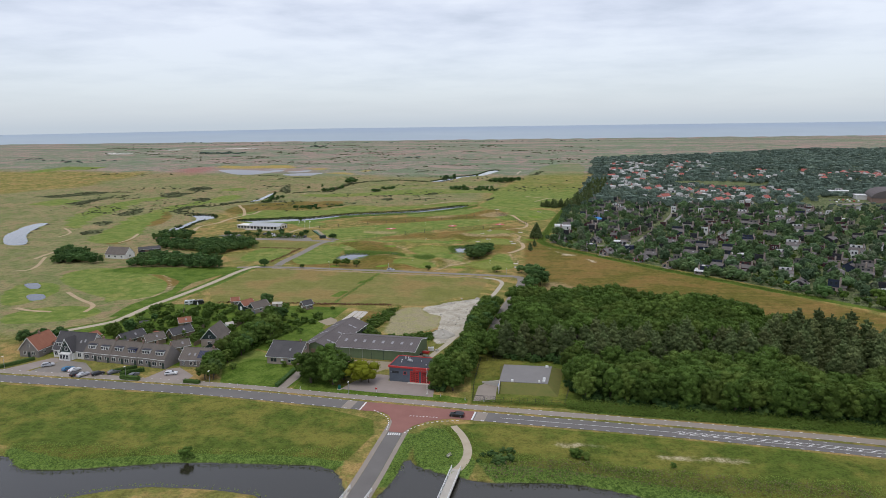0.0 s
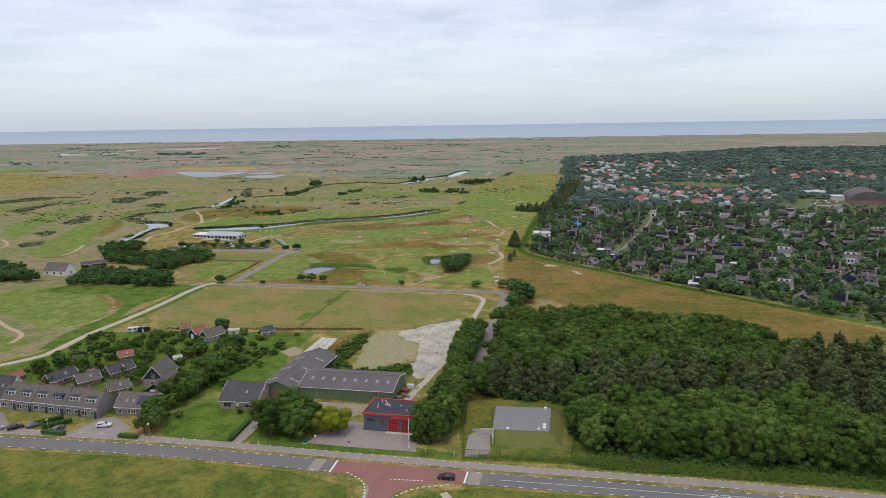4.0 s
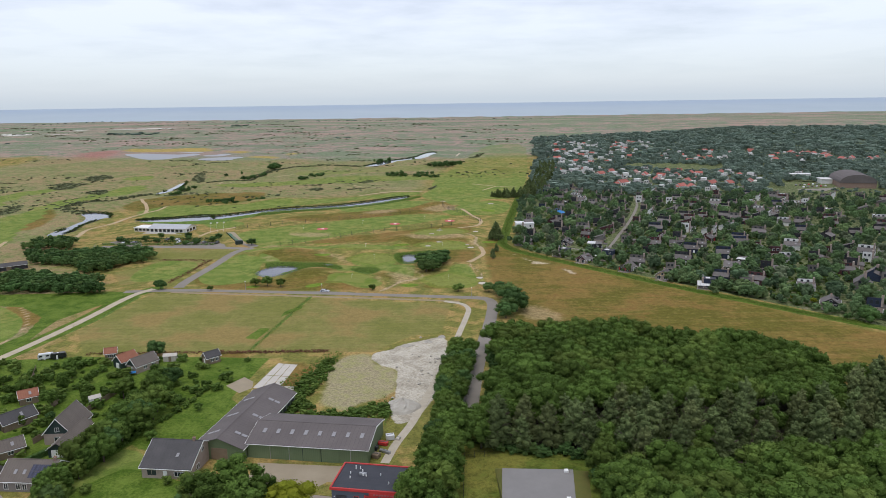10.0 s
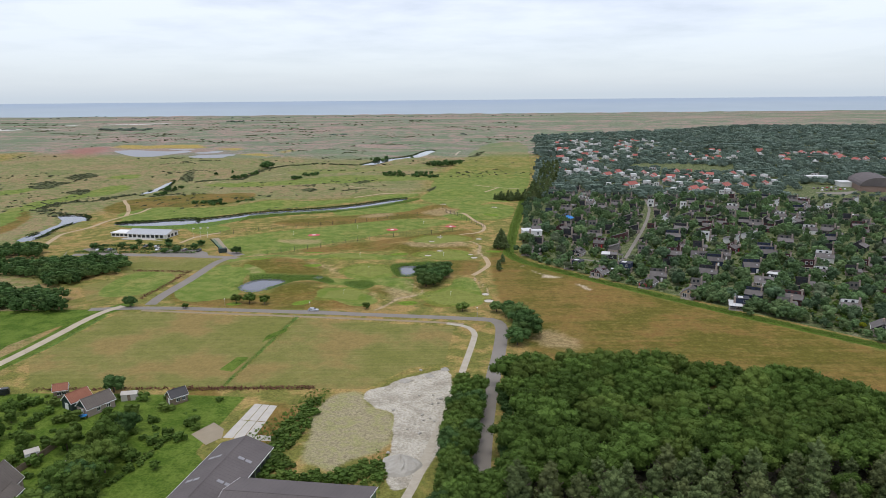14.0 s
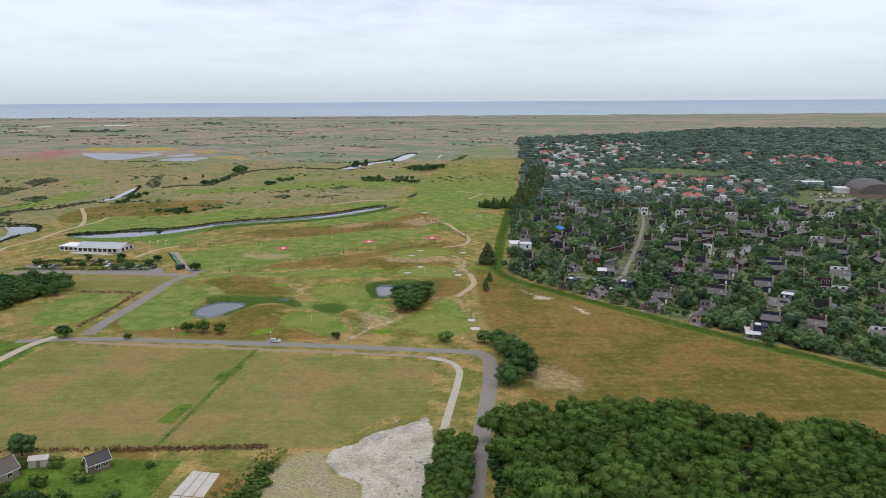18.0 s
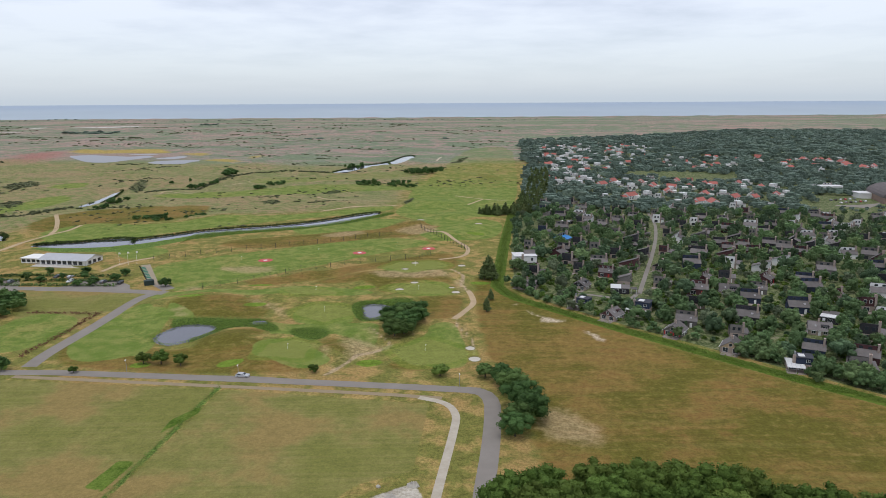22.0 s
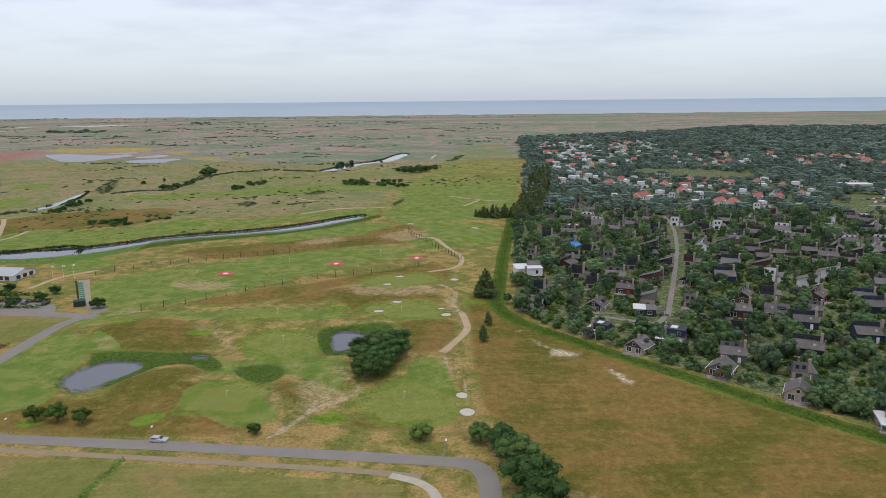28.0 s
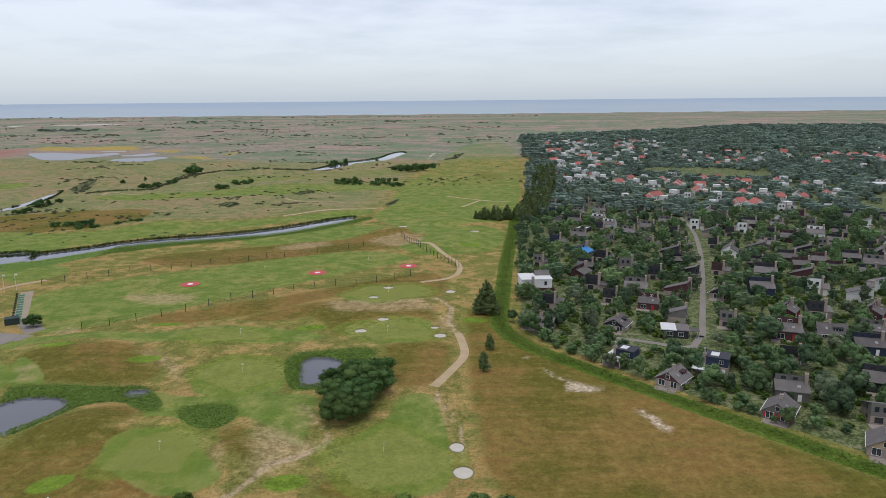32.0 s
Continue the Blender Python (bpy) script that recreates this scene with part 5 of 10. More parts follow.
# ---- roads and paths ----
MAIN = rounded(MAIN_ROAD, 2)
road_main = ribbon("road_main", MAIN, 6.4, M_ASPHALT, "grey asphalt country road with white edge dashes", "road", 0.05, 0)
ribbon("cycle_path", offset_line(MAIN, 6.3), 3.4, M_CYCLE, "brown paved cycle path beside the road", "path", 0.04, 0)
ribbon("side_road", SIDE_ROAD, 4.4, M_ASPHALT, "narrow grey asphalt side road to the bridge", "road", 0.045, 1)
for o in (-2.9, 2.9):
    ribbon("side_road_verge", offset_line(SIDE_ROAD, o), 1.3, M_CYCLE, "pale paved strip beside the side road", "path", 0.03, 1)
ribbon("road_wood", ROAD_WOOD, 4.8, M_ASPHALT_OLD, "pale grey asphalt lane along the wood", "road", 0.04, 1)
ribbon("road_golf", GROAD, 4.4, M_ASPHALT_OLD, "pale grey asphalt lane past the golf links", "road", 0.045, 1)
ribbon("road_club", GJOIN, 5.2, M_ASPHALT_OLD, "pale asphalt lane to the clubhouse", "road", 0.035, 2)
ribbon("road_carpark", CLUBROAD, 6.0, M_ASPHALT_OLD, "asphalt car park lane by the clubhouse", "road", 0.03, 1)
ribbon("gravel_strip", STRIP, 2.2, M_EARTH, "brown earth strip beside the lane", "path", 0.035, 1)
ribbon("haul_road", HAUL, 2.3, M_TAN_PALE, "pale chalk haul road beside the hedge", "path", 0.04, 2)
for line, wide in SHELL_PATHS:
    ribbon("shell_path", line, wide, M_SHELL if wide > 3 else M_TAN, "pale shell and sand path through the grass", "path", 0.04 + 0.002 * len(line), 2)
for line, wide in VILLAGE_ROADS:
    ribbon("village_road", line, wide * 0.45, M_ASPHALT_OLD, "pale paved lane between holiday houses", "road", 0.05, 1)


# ---- trees ----
rng = np.random.default_rng(7)


def cube_ball(k=2):
    """A unit ball of quads."""
    vs, fs = [], []
    for ax in range(3):
        for sg in (-1, 1):
            base = len(vs)
            for i in range(k + 1):
                for j in range(k + 1):
                    p = [0, 0, 0]
                    p[ax], p[(ax + 1) % 3], p[(ax + 2) % 3] = sg, 2 * i / k - 1, 2 * j / k - 1
                    p = np.array(p, float)
                    vs.append(p / np.linalg.norm(p))
            for i in range(k):
                for j in range(k):
                    a = base + i * (k + 1) + j
                    q = [a, a + k + 1, a + k + 2, a + 1]
                    fs.append(q if sg > 0 else q[::-1])
    return np.array(vs), np.array(fs)


BALLS = {2: cube_ball(2), 1: cube_ball(1)}


def leaf_cards(centres, normals, size, r):
    """Small bent leaf clumps: one quad each, tilted off the crown's surface."""
    k = len(centres)
    nrm = normals + r.normal(0, 0.62, (k, 3))
    nrm /= np.linalg.norm(nrm, axis=1)[:, None]
    a = np.cross(nrm, r.normal(0, 1, (k, 3)))
    a /= np.linalg.norm(a, axis=1)[:, None] + 1e-9
    b = np.cross(nrm, a)
    s = (size * r.uniform(0.6, 1.3, k))[:, None]
    v = np.stack([centres - a * s - b * s * 0.35, centres + b * s * -0.8 + a * s * 0.2, centres + a * s + b * s * 0.3, centres - a * s * 0.15 + b * s * 0.85], 1)
    v += nrm[:, None, :] * r.normal(0, 0.12, (k, 4, 1)) * s[:, None, :]
    return v.reshape(-1, 3), np.arange(4 * k).reshape(k, 4)


# crown shapes: radius, height of the middle, half height, lowest lobe
CROWNS = {"round": (0.33, 0.60, 0.34, -0.75), "wide": (0.38, 0.53, 0.38, -0.80), "full": (0.30, 0.50, 0.45, -0.93), "tall": (0.21, 0.52, 0.45, -0.90)}


def crown_arrays(seed, lobes, leaves, size, shape, ball=2, fill=0.92):
    """Crown of rounded leafy lobes of several sizes with loose leaf clumps on them: vertices, faces, count of lobe faces. Unit height above the trunk's foot."""
    r = np.random.default_rng(seed)
    V, F, n = [], [], 0
    cores = []
    BALL_V, BALL_F = BALLS[ball]
    if shape == "pine":
        for h, w in ((0.34, 0.17), (0.56, 0.13), (0.76, 0.075)):
            cores.append((np.array([0, 0, h]), np.array([w, w, 0.19]), 0.0))
        for k in range(lobes):
            h = 0.17 + 0.74 * ((k + 0.5) / lobes) ** 1.15
            reach = 0.27 * (1.0 - h) ** 0.62 + 0.02
            ang, far = k * 2.399 + r.uniform(-0.4, 0.4), reach * r.uniform(0.72, 1.2)
            cores.append((np.array([math.cos(ang) * far * 0.62, math.sin(ang) * far * 0.62, h + r.uniform(-0.03, 0.03)]), np.array([far * 0.50, far * 0.34 + 0.02, 0.030 + far * 0.24]), ang))
        cores.append((np.array([0, 0, 0.93]), np.array([0.035, 0.035, 0.08]), 0.0))
    else:
        wide_r, mid_h, half_h, lowest = CROWNS[shape]
        cores.append((np.array([0, 0, mid_h]), np.array([wide_r * 0.78, wide_r * 0.78, half_h * 0.80]), 0.0))
        lump = 1.75 * wide_r / math.sqrt(lobes)
        lean = r.normal(0, 0.06, 2)
        for k in range(lobes):
            ang, up = k * 2.399 + r.uniform(-0.5, 0.5), 1 - (1 - lowest) * (k + 0.5) / lobes
            ring = math.sqrt(max(0.0, 1 - up * up))
            wob = r.uniform(0.66, 1.0) * (1 + 0.14 * math.sin(2 * ang + seed))
            c = np.array([(math.cos(ang) * ring + lean[0] * up) * wide_r * wob, (math.sin(ang) * ring + lean[1] * up) * wide_r * wob, mid_h + half_h * 0.86 * up * wob])
            cores.append((c, np.array([1.0, 1.0, 0.88]) * lump * r.uniform(0.62, 1.28), 0.0))
    for c, rad, ang in cores:
        jit = BALL_V * (1 + r.normal(0, 0.11, (len(BALL_V), 1)))
        ell = jit * rad * fill
        ca, sa = math.cos(ang), math.sin(ang)
        V.append(c + np.stack([ell[:, 0] * ca - ell[:, 1] * sa, ell[:, 0] * sa + ell[:, 1] * ca, ell[:, 2]], 1))
        F.append(BALL_F + n)
        n += len(BALL_V)
    core_faces = sum(len(f) for f in F)
    share = np.array([rad[0] * rad[1] for c, rad, ang in cores])
    share[0:3 if shape == "pine" else 1] = 0.0
    share = np.maximum(1, (leaves * share / share.sum()).astype(int))
    for (c, rad, ang), per in zip(cores, share):
        d = r.normal(0, 1, (per, 3))
        d[:, 2] += 0.3
        d /= np.linalg.norm(d, axis=1)[:, None]
        ell = d * rad * r.uniform(0.86, 1.12, (per, 1))
        ca, sa = math.cos(ang), math.sin(ang)
        p = c + np.stack([ell[:, 0] * ca - ell[:, 1] * sa, ell[:, 0] * sa + ell[:, 1] * ca, ell[:, 2]], 1)
        v, f = leaf_cards(p, d, size, r)
        V.append(v)
        F.append(f + n)
        n += len(v)
    return np.concatenate(V), np.concatenate(F), core_faces


def crown_mesh(name, arrays, leaf):
    v, f, core = arrays
    me = raw_mesh(name, v, f, leaf)
    me.polygons.foreach_set("use_smooth", np.arange(len(f)) < core)
    return me


def trunk_mesh(name, limbs=4, seed=0, top=0.55):
    """Tapered trunk with limbs, of unit height."""
    r = random.Random(seed)
    bm = bmesh.new()
    tube(bm, (0, 0, -0.02), (0.01, 0, top * 0.6), 0.030, 0.022, 7)
    tube(bm, (0.01, 0, top * 0.58), (0, 0.01, top * 1.25), 0.022, 0.008, 6)
    for k in range(limbs):
        a = k * 2 * math.pi / limbs + r.uniform(-0.4, 0.4)
        z = top * r.uniform(0.45, 0.8)
        tube(bm, (0.005, 0, z), (0.2 * math.cos(a), 0.2 * math.sin(a), z + 0.2), 0.013, 0.005, 5)
    me = bpy.data.meshes.new(name)
    bm.to_mesh(me)
    bm.free()
    me.materials.append(M_BARK)
    return me


OAK_ARRAYS = [crown_arrays(11 + k, 17, 1250, 0.0215, "round", 2, 0.80) for k in range(4)]
WIDE_ARRAYS = [crown_arrays(31 + k, 20, 1350, 0.0215, "wide", 2, 0.80) for k in range(3)]
FULL_ARRAYS = [crown_arrays(41 + k, 28, 1750, 0.0195, "full", 2, 0.80) for k in range(4)]
PINE_ARRAYS = [crown_arrays(51 + k, 30, 1150, 0.0185, "pine", 2, 0.82) for k in range(4)]
PINE_FAR_ARRAYS = [crown_arrays(51 + k, 14, 240, 0.036, "pine", 1, 0.95) for k in range(4)]
MID_ARRAYS = [crown_arrays(81 + k, 9, 150, 0.044, ("wide", "wide", "round", "full", "tall")[k], 1, 0.95) for k in range(5)]
LOW_ARRAYS = [crown_arrays(71 + k, 10, 300, 0.036, ("wide", "wide", "round", "full", "tall")[k], 2, 0.82) for k in range(5)]
BUSH_ARRAYS = [crown_arrays(101 + k, 6, 70, 0.062, "wide", 1, 0.9) for k in range(4)]
SCRUB_ARRAYS = [crown_arrays(121 + k, 3, 12, 0.10, "wide", 1, 1.1) for k in range(4)]
TREES = {
    "oak": ("broad-leaved tree with a full dark green crown", "tree", [crown_mesh("crown", a, M_LEAF) for a in OAK_ARRAYS]),
    "wide": ("spreading broad-leaved tree with a dense green crown", "tree", [crown_mesh("crown", a, M_LEAF) for a in WIDE_ARRAYS]),
    "full": ("tall broad-leaved tree leafy down to the ground", "tree", [crown_mesh("crown", a, M_LEAF) for a in FULL_ARRAYS]),
    "dark": ("dark green broad-leaved tree with a dense crown", "tree", [crown_mesh("crown", a, M_LEAF_B) for a in WIDE_ARRAYS]),
    "pine": ("dark grey-green pine tree with layered branches", "pine", [crown_mesh("crown", a, M_PINE) for a in PINE_ARRAYS]),
    "yellow": ("small tree with bright yellow-green leaves", "tree", [crown_mesh("crown", a, M_YELLOW) for a in WIDE_ARRAYS[:1]]),
    "garden": ("garden tree with a loose green crown", "tree", [crown_mesh("crown", a, M_LEAF) for a in LOW_ARRAYS]),
    "gardendark": ("dark green garden tree between houses", "tree", [crown_mesh("crown", a, M_LEAF_B) for a in LOW_ARRAYS]),
}
TRUNKS = [trunk_mesh("trunk", 5, k) for k in range(3)]
TRUNK_PINE = trunk_mesh("trunk", 6, 9, 0.7)


def plant_tree(kind, x, y, h, spread=1.0, group="", label=""):
    text, category, crowns = TREES[kind]
    z = float(height(x, y))
    e = thing("pine_tree" if kind == "pine" else "tree", pose(x, y, z - 0.1, 0, 0, rng.uniform(0, 360)), label or text, category, group)
    e.scale = (h * spread, h * spread, h)
    for name, me in (("trunk", TRUNK_PINE if kind == "pine" else TRUNKS[int(rng.integers(3))]), ("crown", crowns[int(rng.integers(len(crowns)))])):
        new(name, me).parent = e
    return e


def tiled(arrays, places, name, leaf, label, category):
    """Many trees or bushes joined into one mesh of kind stuff. places: x, y, z, height, spread, variant."""
    V, F, I, T, n = [], [], [], [], 0
    for x, y, z, h, spread, k in places:
        v, f, core = arrays[k]
        a = rng.uniform(0, 2 * np.pi)
        c, s = math.cos(a), math.sin(a)
        w = np.stack([(v[:, 0] * c - v[:, 1] * s) * h * spread + x, (v[:, 0] * s + v[:, 1] * c) * h * spread + y, v[:, 2] * h + z], 1)
        V.append(w)
        F.append(f + n)
        I.append(np.arange(len(f)) < core)
        T.append(np.full(len(v), rng.uniform(0, 1), np.float32))
        n += len(v)
    me = raw_mesh(name, np.concatenate(V), np.concatenate(F), leaf)
    me.polygons.foreach_set("use_smooth", np.concatenate(I))
    me.attributes.new("tone", "FLOAT", "POINT").data.foreach_set("value", np.concatenate(T))
    return tagged(new(name, me), label, category, kind="stuff")


def scatter(outline, gap, jitter=0.35, avoid=()):
    """Jittered points inside an outline; avoid: (x, y, radius)."""
    xs, ys = [p[0] for p in outline], [p[1] for p in outline]
    out, row = [], 0
    y = min(ys)
    while y < max(ys):
        x = min(xs) + (gap / 2 if row % 2 else 0)
        while x < max(xs):
            out.append((x + rng.uniform(-jitter, jitter) * gap, y + rng.uniform(-jitter, jitter) * gap))
            x += gap
        y += gap * 0.87
        row += 1
    px, py = np.array([p[0] for p in out]), np.array([p[1] for p in out])
    ok = signed_distance(px, py, list(outline)) < 0
    for ax, ay, r in avoid:
        ok &= np.hypot(px - ax, py - ay) > r
    return [p for p, k in zip(out, ok) if k]


# the wood east of the lane: broad-leaved to the north and along the road, pines between
WOOD = [(16.5, 304), (27, 313), (44, 314.5), (72, 308), (93, 301), (105, 296), (117, 288), (119, 267), (133, 264), (151, 257), (215, 226), (215, 158), (170, 168), (112, 186.5), (88, 189.5), (60, 193), (40, 197), (37, 205), (37, 226), (13, 229), (12, 245), (14, 262)]
deep_oaks, deep_pines = [], []
for x, y in scatter(WOOD, 7.1, 0.26):
    if x > 106 + 0.5 * (y - 230) and y > 200 and x > 112:
        kind = "pine"
    elif y > 242 + 0.07 * x:
        kind = "oak"
    elif y > 221 - 0.08 * x:
        kind = "pine" if rng.uniform() < 0.86 else "dark"
    else:
        kind = "oak" if rng.uniform() < 0.7 else "wide"
    h = {"pine": rng.uniform(10.0, 14.0), "oak": rng.uniform(8.6, 12.4), "wide": rng.uniform(9, 11.5), "dark": rng.uniform(8, 11)}[kind]
    spread = {"pine": 1.18, "oak": 1.12, "wide": 1.08, "dark": 1.05}[kind]
    if (y < 212 and x < 104) or (kind == "pine" and x < 80) or x < 28:
        plant_tree(kind, x, y, h, spread, "trees of the wood")
    elif kind == "pine":
        deep_pines.append((x, y, -0.1, h, spread, int(rng.integers(4))))
    else:
        deep_oaks.append((x, y, -0.1, h, spread, int(rng.integers(4))))
tiled(OAK_ARRAYS, deep_oaks, "wood_canopy", M_LEAF, "closed green canopy of broad-leaved trees", "woodland")
tiled(PINE_ARRAYS, deep_pines, "pine_canopy", M_PINE, "closed dark canopy of pine trees", "woodland")
# trees along the lane, on the farm and in the gardens
for x, y, ang in along([(-5.5, 199), (-1.5, 214), (-0.5, 233), (1.2, 255), (3.6, 277), (7.0, 302)], 4.6):
    for side in (-1.6, 1.9):
        big = y < 222
        plant_tree("full" if big else "oak" if rng.uniform() < 0.7 else "dark", x + side * (1.5 if big else 1) + rng.uniform(-0.6, 0.6), y + rng.uniform(-1, 1), rng.uniform(9.0, 11.5) if big else rng.uniform(7.0, 9.2), 1.05, "hedge trees along the lane")
for x, y, h in ((-51.5, 202.5, 11.5), (-43.5, 201.5, 11), (-47, 209, 12), (-54, 207, 9.5), (-41, 206, 9)):
    plant_tree("full", x, y, h * 1.02, 1.35, "trees by the farm drive")
plant_tree("yellow", -34.5, 204.8, 8.2, 1.5)
plant_tree("yellow", -31.8, 203.8, 5.6, 1.3)
for x, y, ang in along([(-88, 203), (-90.5, 213), (-89.5, 224), (-87.5, 238), (-86, 252), (-88, 268), (-91, 281)], 4.2):
    for side in (-1.8, 1.8):
        plant_tree(("full", "oak", "wide", "dark")[int(rng.integers(4))], x + side + rng.uniform(-0.8, 0.8), y + rng.uniform(-1, 1), rng.uniform(5.0, 9.6), rng.uniform(0.9, 1.2), "garden trees")
GARDEN_BACK = [(-158, 236), (-138, 232), (-122, 248), (-112, 238), (-106, 252), (-104, 268), (-95, 262), (-90, 275), (-92, 296), (-112, 287), (-140, 290), (-148, 268)]
for x, y in scatter(GARDEN_BACK, 8.0, 0.45, tuple((x + 3, y + 2, 6.5) for x, y in CS) + tuple((x + 2, y - 7, 6.0) for x, y in CS[1:]) + ((-143, 296, 9), (-102, 244, 9), (-126, 262, 6), (-94, 240, 8))):
    plant_tree(("full", "oak", "wide", "dark", "garden")[int(rng.integers(5))], x, y, 3.0 + 5.0 * rng.uniform() ** 1.5, rng.uniform(0.9, 1.2), "garden trees")
for x, y, h in ((-103.6, 304, 6.5), (-176, 240, 6.5), (-170, 243, 6), (-182, 238, 6), (-80, 262, 3.5), (-79, 240, 3), (-84, 214, 2.4), (-66, 217.5, 2.6), (-72.5, 258, 2.6)):
    plant_tree("dark" if h > 4 else "garden", x, y, h, 1.3, "garden trees")
# copses by the clubhouse
copse_places = []
for copse, gap in (([(-226, 389), (-163, 388), (-174, 407), (-216, 423), (-230, 416)], 5.0), ([(-190, 422), (-169, 459), (-175, 478), (-209, 478), (-247, 472), (-239, 454), (-206, 447)], 5.2), ([(-262, 494), (-232, 494), (-242, 513), (-268, 513)], 5.4), ([(-285, 400), (-243, 397), (-258, 410), (-282, 434), (-300, 440)], 5.2)):
    copse_places += [(x, y, -0.2, rng.uniform(5.0, 6.8), 1.35, int(rng.integers(5))) for x, y in scatter(copse, gap, 0.3)]
tiled(MID_ARRAYS, copse_places, "copse", M_LEAF_B, "dense dark green copses by the clubhouse", "copse")
# trees on the links and along the lanes
for kind, x, y, h, sp in (("pine", 33.0, 507, 12.5, 1.25), ("pine", 35.0, 505.5, 9.5, 1.3), ("pine", 31.2, 506, 8.5, 1.3), ("pine", 27.6, 453, 6.4, 1.1), ("pine", 31.0, 470, 5.6, 1.1), ("dark", -9.5, 424, 7.5, 1.5), ("dark", -5.5, 430, 8.5, 1.5), ("dark", -2.5, 437, 8, 1.5),
                          ("dark", -6, 440, 8.5, 1.5), ("dark", -2, 446, 7.5, 1.5), ("dark", -10.5, 432, 7.5, 1.5), ("dark", -8, 450, 6, 1.5), ("dark", -6, 426, 6.5, 1.5), ("dark", -1, 441, 6.5, 1.5), ("dark", -10.5, 439, 7.5, 1.5), ("dark", -138, 395, 5.5, 1.2), ("garden", -93, 399, 4.6, 1.4),
                          ("garden", -87, 398.5, 5.2, 1.4), ("garden", -80, 397, 4.4, 1.4), ("garden", -34.3, 389, 3.2, 1.2), ("garden", 6.7, 384.8, 4.2, 1.5), ("dark", 21, 383, 5.2, 1.4), ("dark", 26, 378, 6.8, 1.4), ("dark", 25.5, 343, 7.5, 1.3),
                          ("dark", 28.5, 369, 8.5, 1.35), ("dark", 29.5, 360, 9.5, 1.35), ("dark", 31, 352, 9.5, 1.3), ("dark", 26.5, 348, 8, 1.3), ("garden", -113, 392, 2.6, 1.5), ("dark", -122, 500, 4.6, 1.4),
                          ("garden", -68.7, 146.4, 3.6, 1.3), ("garden", 33.7, 154.5, 2.8, 1.7), ("garden", 57.5, 150.5, 1.8, 1.0), ("garden", 36, 154, 2.4, 1.3)):
    plant_tree(kind, x, y, h, sp, "trees on the links" if y > 340 else "")
far_trees = ((-222, 984, 9), (3, 982, 9), (12, 986, 8), (-4, 985, 7), (-12, 984, 6), (-56, 901, 6), (-50, 903, 8), (-64, 900, 4), (-31, 912, 5), (-26, 912, 5), (-20, 911, 5), (-14, 910, 5), (-82, 1115, 8), (-252, 938, 5), (-268, 925, 4))
tiled(LOW_ARRAYS, [(x, y, float(height(x, y)) - 0.3, h, 1.3, int(rng.integers(5))) for x, y, h in far_trees], "far_trees", M_LEAF_B, "far dark trees standing on the links", "trees")
# dark pines at the corner of the holiday park
tiled(PINE_FAR_ARRAYS, [(x, y, -0.1, rng.uniform(8, 11), 1.2, int(rng.integers(4))) for x, y in scatter([(46, 706), (70, 703), (80, 745), (98, 820), (112, 900), (125, 990), (150, 1000), (130, 900), (112, 800), (92, 720), (80, 690), (50, 690)], 8.5, 0.3)],
      "pine_belt", M_PINE, "dark pine belt at the edge of the park", "woodland")


# ---- building materials ----
M_SLATE = lines_on(surface("dark_grey_tiles", (0.052, 0.050, 0.052), (0.095, 0.090, 0.090), 3, 0.3, 0.75, 0.1), 0, 0.9, 0.03, (0.04, 0.04, 0.04), 0.6)
M_TILE_BROWN = lines_on(surface("grey_brown_tiles", (0.110, 0.092, 0.078), (0.170, 0.145, 0.125), 3, 0.4, 0.8, 0.15), 0, 0.7, 0.05, (0.08, 0.07, 0.06), 0.7)
M_TILE_RED = lines_on(surface("red_clay_tiles", (0.225, 0.090, 0.055), (0.335, 0.145, 0.090), 3, 0.5, 0.8, 0.15), 0, 0.6, 0.05, (0.2, 0.07, 0.04), 0.6)
M_TILE_SCARLET = surface("bright_red_tiles", (0.300, 0.088, 0.070), (0.410, 0.145, 0.115), 3, 0.5, 0.75, 0.1, per_object=0.3)
M_CORRUGATED = lines_on(surface("weathered_grey_sheets", (0.090, 0.078, 0.076), (0.155, 0.135, 0.130), 2, 0.12, 0.85, 0.1), 0, 1.1, 0.06, (0.07, 0.06, 0.06), 0.6)
M_GREEN_SHEET = lines_on(surface("pale_green_cladding", (0.120, 0.165, 0.085), (0.165, 0.215, 0.120), 3, 0.3, 0.7, 0.05), 0, 0.5, 0.05, (0.09, 0.13, 0.07), 0.5)
M_BRICK = surface("brown_brick", (0.200, 0.135, 0.105), (0.310, 0.220, 0.175), 10, 0.6, 0.9, 0.2)
M_BRICK_PALE = surface("pale_brick", (0.270, 0.215, 0.180), (0.400, 0.330, 0.285), 9, 0.6, 0.9, 0.2)
M_BRICK_GREY = surface("grey_brick", (0.170, 0.150, 0.140), (0.260, 0.235, 0.215), 9, 0.6, 0.9, 0.2)
M_RENDER = surface("white_render", (0.640, 0.630, 0.600), (0.780, 0.770, 0.740), 4, 0.5, 0.8, 0.05, per_object=0.15)
M_FIRE_BLUE = lines_on(surface("blue_grey_brick", (0.078, 0.094, 0.118), (0.120, 0.138, 0.165), 8, 0.5, 0.85, 0.1), 2, 0.4, 0.03, (0.06, 0.07, 0.09), 0.5)
M_RED_PAINT = surface("signal_red_paint", (0.420, 0.030, 0.030), (0.520, 0.055, 0.050), 3, 0.5, 0.5, 0.03)
M_ROOF_FELT = lines_on(surface("black_roof_felt", (0.032, 0.034, 0.042), (0.060, 0.062, 0.072), 4, 0.3, 0.8, 0.08), 1, 1.5, 0.05, (0.08, 0.08, 0.09), 0.4)
